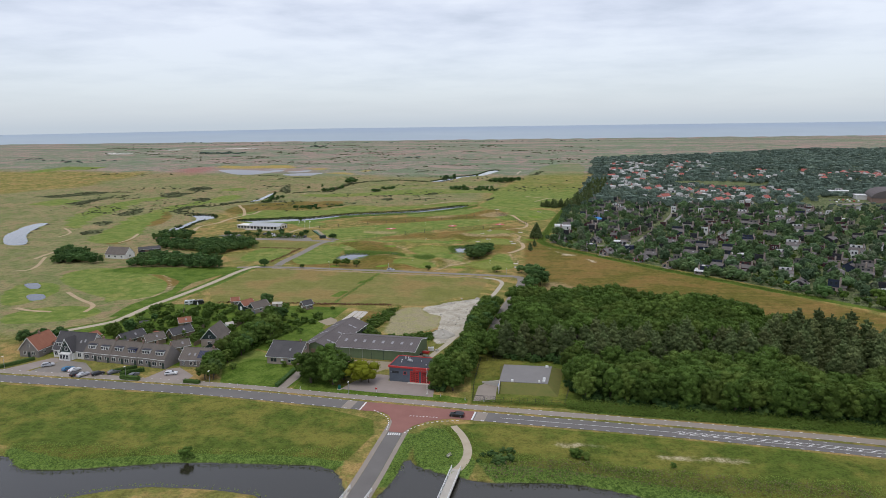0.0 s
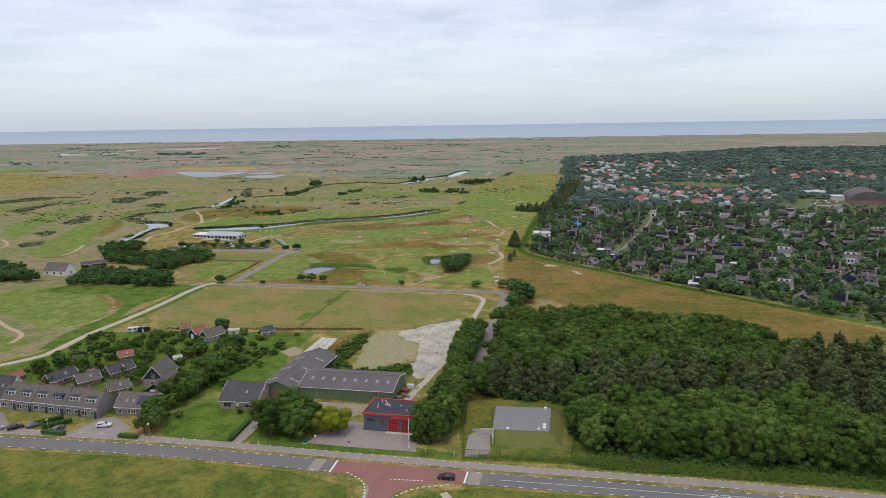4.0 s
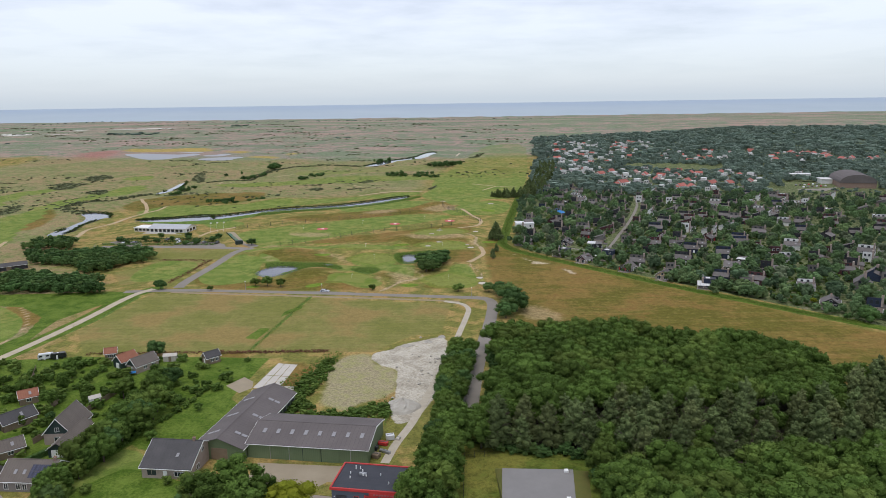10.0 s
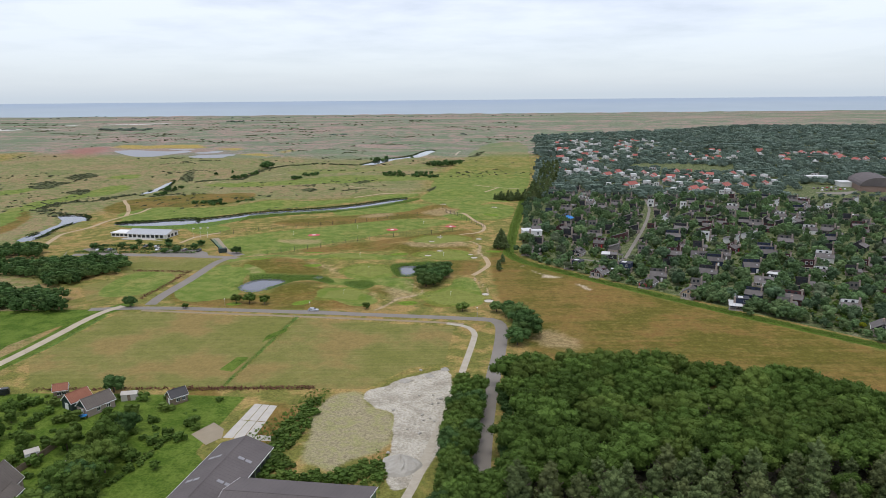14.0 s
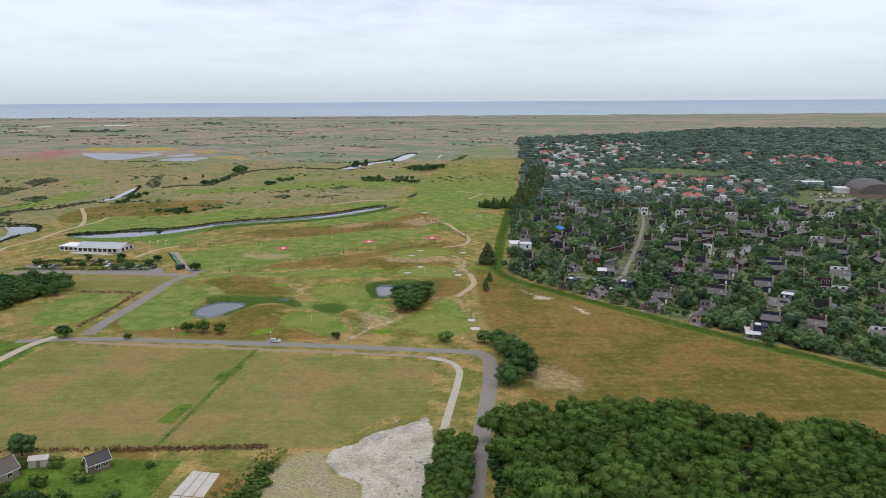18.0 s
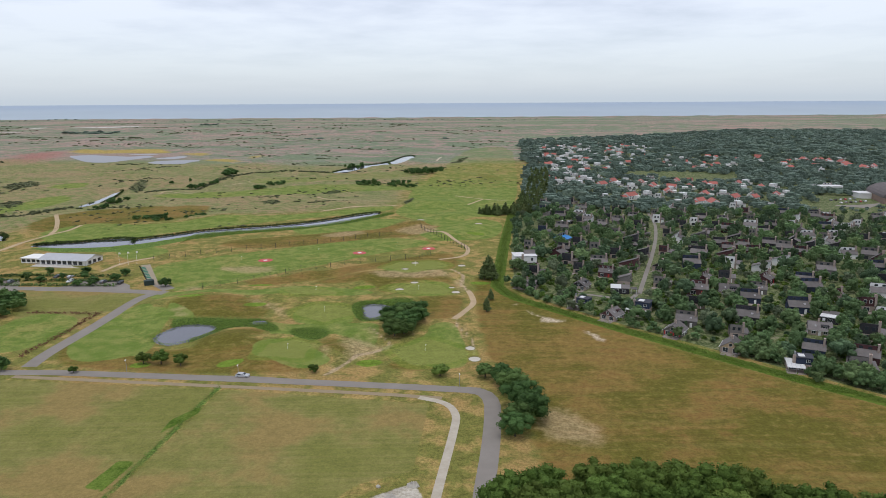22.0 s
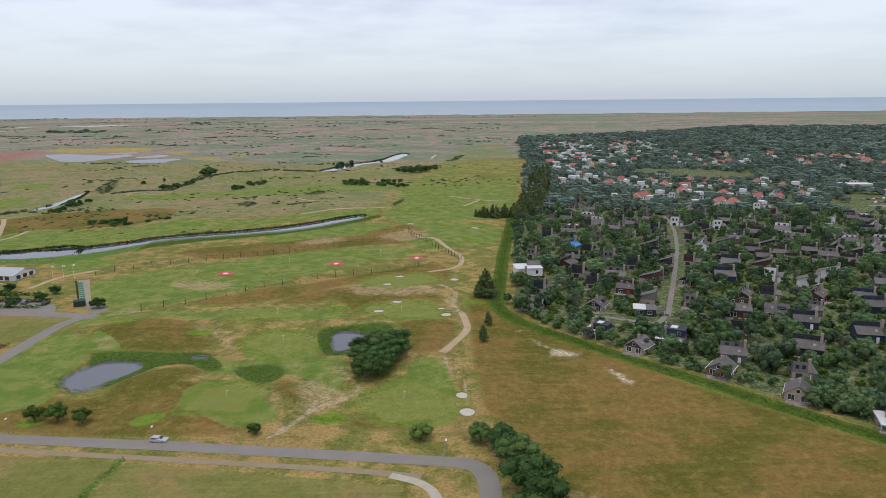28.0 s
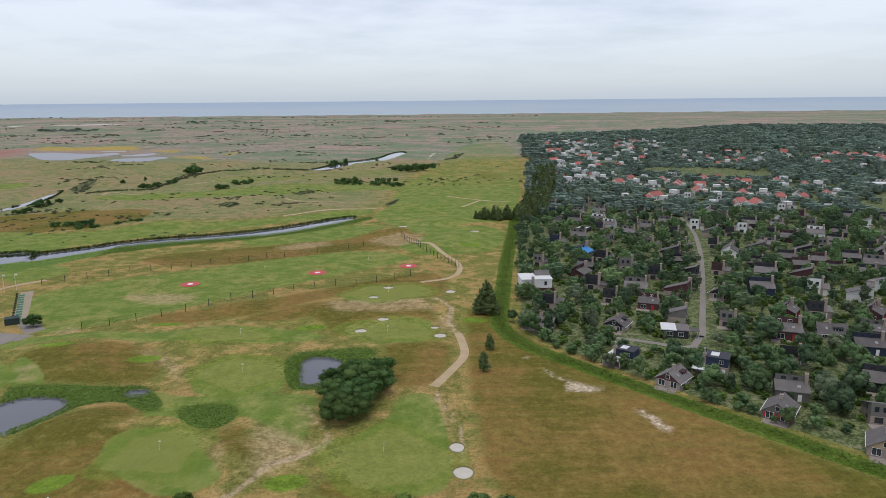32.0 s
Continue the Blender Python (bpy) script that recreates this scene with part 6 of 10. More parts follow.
M_DARK_GREEN = surface("dark_green_boards", (0.018, 0.035, 0.030), (0.035, 0.055, 0.048), 5, 0.6, 0.7, 0.1)
M_SOLAR = lines_on(surface("solar_panel", (0.022, 0.025, 0.050), (0.035, 0.040, 0.072), 2, 0.5, 0.25, 0.0, spec=0.6), 0, 1.0, 0.05, (0.10, 0.10, 0.13), 0.8)
M_SKYLIGHT = surface("milky_skylight", (0.210, 0.205, 0.210), (0.320, 0.315, 0.320), 3, 0.5, 0.4, 0.0)
M_METAL = surface("galvanised_metal", (0.320, 0.330, 0.340), (0.450, 0.455, 0.460), 6, 0.8, 0.45, 0.03, 0.6)
M_DARK_METAL = surface("dark_metal", (0.030, 0.032, 0.035), (0.055, 0.058, 0.060), 6, 0.8, 0.5, 0.03, 0.4)
M_WOOD = lines_on(surface("weathered_boards", (0.170, 0.125, 0.085), (0.270, 0.205, 0.145), 5, 0.8, 0.85, 0.2), 0, 0.2, 0.015, (0.08, 0.06, 0.04), 0.7)
M_BLUE = surface("blue_plastic", (0.030, 0.140, 0.360), (0.050, 0.220, 0.480), 3, 0.5, 0.5, 0.05)
M_CLADS = {
    "d": lines_on(surface("black_stained_boards", (0.022, 0.022, 0.026), (0.048, 0.046, 0.050), 4, 0.7, 0.75, 0.1, per_object=0.4), 2, 0.25, 0.02, (0.012, 0.012, 0.012), 0.6),
    "m": lines_on(surface("maroon_stained_boards", (0.065, 0.026, 0.028), (0.105, 0.046, 0.045), 4, 0.7, 0.75, 0.1, per_object=0.4), 2, 0.25, 0.02, (0.03, 0.012, 0.012), 0.6),
    "n": lines_on(surface("navy_stained_boards", (0.020, 0.030, 0.055), (0.038, 0.052, 0.088), 4, 0.7, 0.75, 0.1, per_object=0.4), 2, 0.25, 0.02, (0.012, 0.016, 0.03), 0.6),
    "l": lines_on(surface("grey_weathered_boards", (0.120, 0.110, 0.100), (0.200, 0.185, 0.170), 4, 0.7, 0.8, 0.1, per_object=0.4), 2, 0.25, 0.02, (0.09, 0.085, 0.08), 0.6),
    "w": surface("white_boards", (0.600, 0.600, 0.585), (0.740, 0.740, 0.720), 4, 0.7, 0.7, 0.05, per_object=0.2),
    "t": lines_on(surface("light_timber_boards", (0.370, 0.260, 0.160), (0.520, 0.390, 0.260), 4, 0.7, 0.75, 0.1), 2, 0.25, 0.02, (0.25, 0.17, 0.1), 0.6),
}
M_ROOF_PARK = surface("grey_park_roof", (0.098, 0.090, 0.086), (0.190, 0.174, 0.166), 3, 0.4, 0.9, 0.1, per_object=0.5, spec=0.15)


# ---- building parts ----


def window(parent, side, along_wall, z, w, h, plane, bars=1, trim=None, name="window"):
    """A framed window on a wall. plane: the wall's distance from the origin along the side's axis; frame proud, pane set back in it."""
    m = {"S": pose(along_wall, plane, z), "N": pose(along_wall, plane, z, 0, 0, 180), "W": pose(plane, along_wall, z, 0, 0, -90), "E": pose(plane, along_wall, z, 0, 0, 90)}[side]
    t, d = 0.07, 0.07
    bm = boxes((-w / 2, w / 2, -d, 0.02, -h / 2, -h / 2 + t), (-w / 2, w / 2, -d, 0.02, h / 2 - t, h / 2), (-w / 2, -w / 2 + t, -d, 0.02, -h / 2 + t, h / 2 - t), (w / 2 - t, w / 2, -d, 0.02, -h / 2 + t, h / 2 - t))
    for k in range(1, bars + 1):
        x = -w / 2 + w * k / (bars + 1)
        box(bm, x - 0.035, x + 0.035, -d * 0.9, 0.0, -h / 2 + t, h / 2 - t)
    fr = part(name, bm, trim or M_WHITE, parent)
    fr.matrix_local = m
    part("pane", boxes((-w / 2 + t, w / 2 - t, -0.03, 0.0, -h / 2 + t, h / 2 - t)), M_GLASS, fr)
    return fr


def door(parent, side, along_wall, w, h, plane, mat, name="door"):
    m = {"S": pose(along_wall, plane, 0), "N": pose(along_wall, plane, 0, 0, 0, 180), "W": pose(plane, along_wall, 0, 0, 0, -90), "E": pose(plane, along_wall, 0, 0, 0, 90)}[side]
    d = part(name, boxes((-w / 2, w / 2, -0.06, 0.03, 0.05, h), (-w / 2 + 0.12, w / 2 - 0.12, -0.08, -0.05, h * 0.55, h - 0.15), (-w / 2 + 0.12, w / 2 - 0.12, -0.08, -0.05, 0.2, h * 0.45)), mat, parent)
    d.matrix_local = m
    part("handle", boxes((w / 2 - 0.2, w / 2 - 0.1, -0.13, -0.06, 1.0, 1.06)), M_METAL, d)
    return d


def slope(parent, x0, x1, ya, za, yb, zb, mat, name="roof_slope", thick=0.18, over=0.3):
    """A roof slab from the eave (ya, za) to the ridge (yb, zb)."""
    dy, dz = yb - ya, zb - za
    ll = math.hypot(dy, dz)
    ya, za = ya - dy / ll * over, za - dz / ll * over
    bm = extrude_yz(bmesh.new(), [(ya, za + 0.02), (yb, zb + 0.02), (yb, zb + thick), (ya, za + thick)], x0 - over, x1 + over)
    return part(name, bm, mat, parent)


def gable_body(e, L, W, eave, ridge, wall, roof, x0=0.0, y0=0.0, over=0.3, gable=None, trim=True):
    """Walls with two gables along x, two roof slopes, ridge cap and white verge boards."""
    yc = y0 + W / 2
    part("wall", extrude_yz(bmesh.new(), [(y0, 0), (y0 + W, 0), (y0 + W, eave), (yc, ridge), (y0, eave)], x0, x0 + L), wall, e)
    slope(e, x0, x0 + L, y0, eave, yc, ridge, roof, over=over)
    slope(e, x0, x0 + L, y0 + W, eave, yc, ridge, roof, over=over)
    part("ridge_cap", boxes((x0 - over, x0 + L + over, yc - 0.14, yc + 0.14, ridge + 0.12, ridge + 0.26), bevel=0.04), roof, e)
    for x in ((x0 - over - 0.06, x0 - over), (x0 + L + over, x0 + L + over + 0.06)) if trim else ():
        for ya in (y0 - over, y0 + W + over):
            k = over * (ridge - eave) / (W / 2)
            part("verge_board", extrude_yz(bmesh.new(), [(ya, eave - k - 0.08), (yc, ridge - 0.06), (yc, ridge + 0.2), (ya, eave - k + 0.2)], *x), M_WHITE, e)
    for x, on in ((x0 - 0.03, True), (x0 + L + 0.03, True)):
        if gable:
            part("gable_cladding", extrude_yz(bmesh.new(), [(y0 + 0.15, eave), (y0 + W - 0.15, eave), (yc, ridge - 0.12)], x - 0.02, x + 0.02), gable, e)
    for ya, s in ((y0 - over, -1), (y0 + W + over, 1)):
        k = over * (ridge - eave) / (W / 2)
        part("gutter", boxes((x0 - over, x0 + L + over, min(ya, ya + s * 0.12), max(ya, ya + s * 0.12), eave - k - 0.02, eave - k + 0.1)), M_WHITE, e)


def chimney(parent, x, y, z0, z1, w=0.6, d=0.6, mat=None):
    c = part("chimney", boxes((x - w / 2, x + w / 2, y - d / 2, y + d / 2, z0, z1), (x - w / 2 - 0.06, x + w / 2 + 0.06, y - d / 2 - 0.06, y + d / 2 + 0.06, z1, z1 + 0.12)), mat or M_BRICK, parent)
    bm = tube(bmesh.new(), (x, y, z1 + 0.12), (x, y, z1 + 0.45), 0.12, 0.1, 8)
    part("chimney_pot", bm, M_TILE_RED, c)
    return c


def skylight(parent, x, y, z, tilt, w=0.7, h=1.1, mat=None):
    s = part("skylight", boxes((-w / 2, w / 2, -h / 2, h / 2, 0.0, 0.1)), mat or M_SKYLIGHT, parent)
    s.matrix_local = pose(x, y, z, tilt)
    return s


def dormer(parent, x, w, y_front, z0, h, depth, trim=None):
    """Flat-roofed dormer with a band of windows, facing the street."""
    d = part("dormer", boxes((x - w / 2, x + w / 2, y_front + 0.03, y_front + depth, z0, z0 + h), (x - w / 2 - 0.1, x + w / 2 + 0.1, y_front - 0.12, y_front + depth, z0 + h, z0 + h + 0.12)), trim or M_WHITE, parent, "white boxed dormer")
    part("dormer_roof", boxes((x - w / 2 - 0.14, x + w / 2 + 0.14, y_front - 0.16, y_front + depth, z0 + h + 0.12, z0 + h + 0.2)), M_ROOF_FELT, d)
    k = 3 if w > 2.4 else 2
    for i in range(k):
        window(d, "S", x - w / 2 + w * (i + 0.5) / k, z0 + h * 0.52, w / k - 0.12, h * 0.72, y_front + 0.02, 0)
    return d


# ---- the row of houses along the road ----
def terrace_house(m, dormer_trim, label):
    e = thing("terraced_house", m, label, "house", "terraced houses along the road")
    W, L = 9.0, 6.1
    gable_body(e, L, W, 3.1, 7.4, M_BRICK_GREY, M_TILE_BROWN, over=0.0, trim=False)
    dormer(e, L * 0.5, 3.3, 1.2, 4.3, 1.5, 2.4, dormer_trim)
    window(e, "S", 1.5, 1.55, 1.9, 1.5, -0.01, 1)
    window(e, "S", 4.2, 1.7, 0.9, 1.2, -0.01, 0)
    window(e, "N", 2.0, 1.6, 1.8, 1.4, W + 0.01, 1)
    door(e, "S", 5.3, 0.95, 2.1, -0.01, M_DARK_GREEN)
    chimney(e, L * 0.95, W / 2, 6.9, 8.3)
    return e


TERRACE = pose(-144.6, 219.2, 0, 0, 0, -11.2)
trims = [M_WHITE, M_WHITE, M_WHITE, surface("dark_blue_paint", (0.03, 0.04, 0.12), (0.05, 0.06, 0.17), 3, 0.5, 0.6, 0.02), M_WHITE, M_WHITE]
for k in range(6):
    terrace_house(TERRACE @ pose(k * 6.12, 0.0 if k % 2 else 0.25, 0), trims[k], "grey brick terraced house with a blue dormer" if k == 3 else "grey brick terraced house with a white dormer")

e = thing("red_roof_house", pose(-164.0, 221.0, 0, 0, 0, 84), "brown brick cottage with a steep red tiled roof", "house")
gable_body(e, 11, 8.5, 3.0, 7.6, M_BRICK_GREY, M_TILE_RED)
window(e, "W", 2.2, 1.6, 1.4, 1.4, -0.01, 1)
window(e, "W", 6.0, 1.6, 1.4, 1.4, -0.01, 1)
window(e, "W", 4.2, 4.6, 1.1, 1.2, -0.01, 1)
door(e, "W", 4.2, 1.0, 2.1, -0.01, M_DARK_GREEN)
for y_ in (3.0, 8.0):
    window(e, "S", y_, 1.6, 1.3, 1.2, -0.01, 1)
chimney(e, 6, 4.25, 7.2, 8.5)
e = thing("annex", pose(-160.2, 228.0, 0, 0, 0, 84), "low annex with a red tiled roof beside the cottage", "shed")
gable_body(e, 6.0, 4.2, 2.4, 4.3, M_BRICK_GREY, M_TILE_RED, trim=False)
window(e, "S", 3.0, 1.4, 1.2, 1.0, -0.01, 1)
e = thing("shed", pose(-156.0, 236.0, 0, 0, 0, 70), "long shed with a salmon tiled roof behind the houses", "shed")
gable_body(e, 9.0, 4.5, 2.3, 3.6, M_WOOD, M_TILE_RED, trim=False)
door(e, "W", 2.2, 1.2, 2.0, -0.01, M_WOOD)

e = thing("white_house", pose(-158.8, 222.4, 0, 0, 0, -9), "white house with a black gable and steep dark roof", "house")
gable_body(e, 16.5, 9.5, 3.2, 8.8, M_RENDER, M_SLATE)
part("front_gable", extrude_yz(bmesh.new(), [(-2.6, 0), (2.6, 0), (2.6, 3.2), (0, 8.0), (-2.6, 3.2)], -1.6, 3.2), M_RENDER, e).matrix_local = pose(7.6, 0, 0, 0, 0, 90)
gb = part("gable_boards", extrude_yz(bmesh.new(), [(-2.5, 3.0), (2.5, 3.0), (0, 7.7)], -1.66, -1.58), M_DARK_GREEN, e, "black-green boarded gable")
gb.matrix_local = pose(7.6, 0, 0, 0, 0, 90)
for s in (-1, 1):
    r_ = part("roof_slope", extrude_yz(bmesh.new(), [(s * 3.0, 2.7), (0, 8.1), (0, 8.35), (s * 3.05, 2.95)], -2.0, 3.4), M_SLATE, e)
    r_.matrix_local = pose(7.6, 0, 0, 0, 0, 90)
    v_ = part("verge_board", extrude_yz(bmesh.new(), [(s * 3.0, 2.6), (0, 8.0), (0, 8.4), (s * 3.05, 3.0)], -2.08, -2.0), M_WHITE, e)
    v_.matrix_local = pose(7.6, 0, 0, 0, 0, 90)
for x_ in (6.4, 8.8):
    window(e, "S", x_, 1.6, 1.5, 1.7, -1.62, 1)
window(e, "S", 7.6, 4.4, 1.4, 1.5, -1.68, 1)
for x_ in (1.2, 3.2, 12.0, 14.5):
    window(e, "S", x_, 1.6, 1.5, 1.6, -0.01, 1)
dormer(e, 2.6, 3.4, 0.9, 4.2, 1.4, 2.4)
window(e, "E", 3.2, 1.7, 1.4, 1.4, 16.51, 1)
window(e, "E", 4.75, 5.0, 1.2, 1.4, 16.51, 1)
skylight(e, 13.0, 2.6, 6.4, 50)
skylight(e, 11.2, 2.4, 6.1, 50)
part("bay_window", boxes((5.2, 10.0, -2.9, -1.6, 0.0, 2.5), (5.0, 10.2, -3.1, -1.6, 2.5, 2.7)), M_RENDER, e)
for x_ in (6.2, 7.6, 9.0):
    window(e, "S", x_, 1.45, 1.2, 1.7, -2.91, 1)

e = thing("solar_house", pose(-104.6, 215.2, 0, 0, 0, -4), "low brick bungalow with solar panels on its roof", "house")
gable_body(e, 12.5, 9.0, 2.7, 5.8, M_BRICK_GREY, M_TILE_BROWN)
for x_ in (1.6, 4.6, 6.2, 8.6, 10.6):
    window(e, "S", x_, 1.35, 1.1, 1.5, -0.01, 1)
tilt = math.degrees(math.atan2(3.1, 4.5))
for k in range(5):
    for j in range(2):
        s_ = part("solar_panel", boxes((-0.48, 0.48, -0.8, 0.8, 0.0, 0.05)), M_SOLAR, e)
        s_.matrix_local = pose(7.2 + k * 1.05, 1.25 + j * 1.42, 2.7 + (1.25 + j * 1.42) * 3.1 / 4.5 + 0.26, tilt)
skylight(e, 3.2, 1.8, 4.15, tilt)
skylight(e, 5.4, 1.8, 4.15, tilt)
chimney(e, 11.5, 4.5, 5.5, 6.6)

# house with a dark gable, its garage wing, and the pair of cottages at the back
e = thing("gable_house", pose(-99.3, 238.0, 0, 0, 0, 92), "brick house with a black gable and brown tiles", "house")
gable_body(e, 11.5, 7.4, 3.2, 7.4, M_BRICK_PALE, M_TILE_BROWN, gable=M_DARK_GREEN)
window(e, "W", 3.7, 1.5, 2.0, 1.5, -0.01, 1)
window(e, "W", 3.7, 4.3, 1.2, 1.2, -0.05, 1)
window(e, "S", 5.2, 1.5, 1.6, 1.3, -0.01, 1)
window(e, "S", 9.2, 1.5, 1.6, 1.3, -0.01, 1)
for k in (4.2, 6.4):
    skylight(e, k, 5.9, 5.2, -48, 1.1, 1.3, M_WHITE)
e = thing("garage_wing", pose(-97.2, 231.0, 0, 0, 0, 92), "garage wing with a white door and grey roof", "garage")
gable_body(e, 15.0, 4.6, 2.3, 3.9, M_DARK_GREEN, M_TILE_BROWN, trim=False)
part("garage_door", boxes((-0.06, 0.02, 0.8, 3.8, 0.05, 2.1)), M_WHITE, e)
for k in (5, 8, 11.5):
    window(e, "S", k, 1.3, 1.2, 0.9, -0.01, 1)
for x, y, rz, L, W, wall, roof, name, label in ((CS[0][0], CS[0][1], 20, 3.8, 3.2, M_WOOD, M_TILE_RED, "shed", "small brown shed with a red roof"), (CS[1][0], CS[1][1], 60, 6.5, 4.6, M_DARK_GREEN, M_TILE_RED, "cottage", "dark boarded cottage with a red tiled roof"),
                                                (CS[2][0], CS[2][1], 58, 8.6, 5.2, M_BRICK_PALE, M_TILE_BROWN, "cottage", "pale brick cottage with a brown tiled roof"), (CS[3][0], CS[3][1], 45, 5.0, 3.6, M_WOOD, M_SLATE, "shed", "dark shed with a grey roof at the field edge")):
    e = thing(name, pose(x, y, 0, 0, 0, rz), label, "house" if name == "cottage" else "shed")
    gable_body(e, L, W, 2.5, 2.5 + W * 0.45, wall, roof, gable=None if name == "shed" else M_DARK_GREEN)
    door(e, "W", W / 2, 1.6 if name == "cottage" else 1.0, 2.0, -0.01, M_WHITE)
    window(e, "S", L * 0.4, 1.4, 1.2, 1.1, -0.01, 1)
    window(e, "S", L * 0.75, 1.4, 1.2, 1.1, -0.01, 1)
for x, y, rz, L, W, roof, label in ((-122.0, 245.0, 55, 9, 5.0, M_SLATE, "dark roofed wooden barn behind the terrace"), (-128.5, 236.0, 48, 7.5, 5.0, M_TILE_BROWN, "grey roofed outbuilding behind the terrace"),
                                    (-138.5, 236.5, 62, 10, 5.2, M_SLATE, "dark roofed outbuilding with white verge boards"), (-114.0, 229.0, 40, 6.5, 4.6, M_TILE_BROWN, "grey annex behind the terraced houses"), (-128.0, 262.5, 35, 5, 4.0, M_TILE_RED, "small red roofed shed in a garden")):
    e = thing("outbuilding", pose(x, y, 0, 0, 0, rz), label, "shed")
    gable_body(e, L, W, 2.3, 2.3 + W * 0.42, M_WOOD if L != 10 else M_BRICK, roof)
    door(e, "W", W / 2, 1.2, 2.0, -0.01, M_DARK_GREEN)
    window(e, "S", L / 2, 1.4, 1.4, 1.0, -0.01, 1)
    skylight(e, L * 0.6, W * 0.22, 2.3 + W * 0.42 * 0.44 + 0.2, 40)

# farmhouse with a dark roof
e = thing("farmhouse", pose(-73.4, 220.6, 0, 0, 0, -6.5), "pale brick farmhouse with a large dark tiled roof", "house")
gable_body(e, 12.4, 14.0, 2.9, 6.6, M_BRICK_PALE, M_SLATE, over=0.45)
window(e, "S", 2.6, 1.5, 2.4, 1.5, -0.01, 1, M_BRICK_PALE)
window(e, "S", 9.6, 1.4, 2.6, 1.2, -0.01, 2)
door(e, "S", 6.0, 1.0, 2.1, -0.01, M_WHITE)
window(e, "E", 4.0, 1.5, 1.6, 1.3, 12.41, 1)
window(e, "E", 7.0, 4.6, 1.2, 1.2, 12.41, 1)
skylight(e, 8.0, 3.0, 4.75, 28)
chimney(e, 10.5, 7.0, 6.2, 7.4)

# two long barns
e = thing("long_barn", pose(-50.8, 227.6, 0, 0, 0, 79.8), "long weathered barn with a grey sheet roof", "barn")
gable_body(e, 34.5, 13.0, 3.6, 6.0, M_GREEN_SHEET, M_CORRUGATED, over=0.5, trim=False)
for k in range(6):
    for y_ in (1.8, 3.6):
        if (k + int(y_)) % 2:
            skylight(e, 5 + k * 5.2, y_, 3.6 + y_ * 2.4 / 6.5 + 0.2, 20, 1.0, 1.5)
            skylight(e, 5 + k * 5.2, 13 - y_, 3.6 + y_ * 2.4 / 6.5 + 0.2, -20, 1.0, 1.5)
# dark panels on the wall stand for the shade inside open bays
for k in range(5):
    part("open_bay", boxes((20 + k * 2.8, 22 + k * 2.8, -0.06, 0.02, 0.1, 2.8)), M_DARK_METAL, e)
part("barn_door", boxes((-0.08, 0.02, 4.2, 8.6, 0.05, 3.2)), M_WOOD, e)
e = thing("green_barn", pose(-50.2, 229.8, 0, 0, 0, -8.2), "green clad barn with a grey sheet roof", "barn")
gable_body(e, 31.4, 17.0, 4.0, 6.1, M_GREEN_SHEET, M_CORRUGATED, over=0.4)
for k in range(8):
    skylight(e, 3.0 + k * 3.7, 4.6, 5.35, 14, 0.9, 1.7)
for x_ in (17.0, 21.8):
    part("sliding_door", boxes((x_ - 2.3, x_ + 2.3, -0.12, -0.02, 0.05, 3.4), (x_ - 2.3, x_ + 2.3, -0.16, -0.02, 3.4, 3.55)), M_GREEN_SHEET, e)
    part("door_post", boxes((x_ - 2.42, x_ - 2.3, -0.14, 0.0, 0.0, 3.9)), M_DARK_GREEN, e)
for x_ in (6.0, 11.0, 27.0):
    part("downpipe", boxes((x_, x_ + 0.1, -0.12, -0.02, 0.0, 3.9)), M_METAL, e)

# fire station
e = thing("fire_station", pose(-25.0, 206.2, 0, 0, 0, -9.6), "blue-grey brick fire station with red doors and fascia", "fire station")
part("wall", boxes((0, 15.6, 0, 10.6, 0, 5.0)), M_FIRE_BLUE, e)
part("fascia", boxes((-0.35, 15.95, -0.35, 0.0, 4.95, 5.55), (-0.35, 15.95, 10.6, 10.95, 4.95, 5.55), (-0.35, 0.0, 0, 10.6, 4.95, 5.55), (15.6, 15.95, 0, 10.6, 4.95, 5.55)), M_RED_PAINT, e, "bright red fascia board")
part("roof", boxes((0.0, 15.6, 0.0, 10.6, 5.0, 5.35)), M_ROOF_FELT, e)
part("sign_band", boxes((8.6, 15.4, -0.42, -0.36, 4.25, 4.95)), M_RED_PAINT, e)
sg = part("lettering", boxes(*[(9.6 + k * 0.62, 10.05 + k * 0.62, -0.46, -0.42, 4.45, 4.78) for k in range(9)]), surface("pale_red_letters", (0.30, 0.10, 0.10), (0.36, 0.14, 0.14), 3, 0.5, 0.6, 0), e)
M_DOOR_GLASS = surface("dark_door_glass", (0.10, 0.02, 0.02), (0.16, 0.03, 0.03), 3, 0.5, 0.3, 0)
for x_ in (9.0, 12.9):
    d_ = part("vehicle_door", boxes((x_ - 1.6, x_ + 1.6, -0.12, -0.02, 0.05, 4.1)), M_RED_PAINT, e, "red panelled vehicle door")
    for i in range(3):
        for j in range(5):
            part("door_pane", boxes((x_ - 1.3 + i * 0.9, x_ - 0.6 + i * 0.9, -0.15, -0.11, 0.5 + j * 0.7, 0.9 + j * 0.7)), M_DOOR_GLASS, d_)
window(e, "S", 2.2, 3.3, 2.4, 0.8, -0.02, 2, M_DARK_METAL)
window(e, "S", 5.6, 3.2, 1.1, 1.1, -0.02, 0, M_RED_PAINT)
part("wall_lamp", boxes((0.5, 0.7, -0.14, -0.02, 3.2, 3.4)), M_WHITE, e)
part("step", boxes((6.8, 15.4, -1.2, -0.1, 0.0, 0.16)), M_CONCRETE, e)
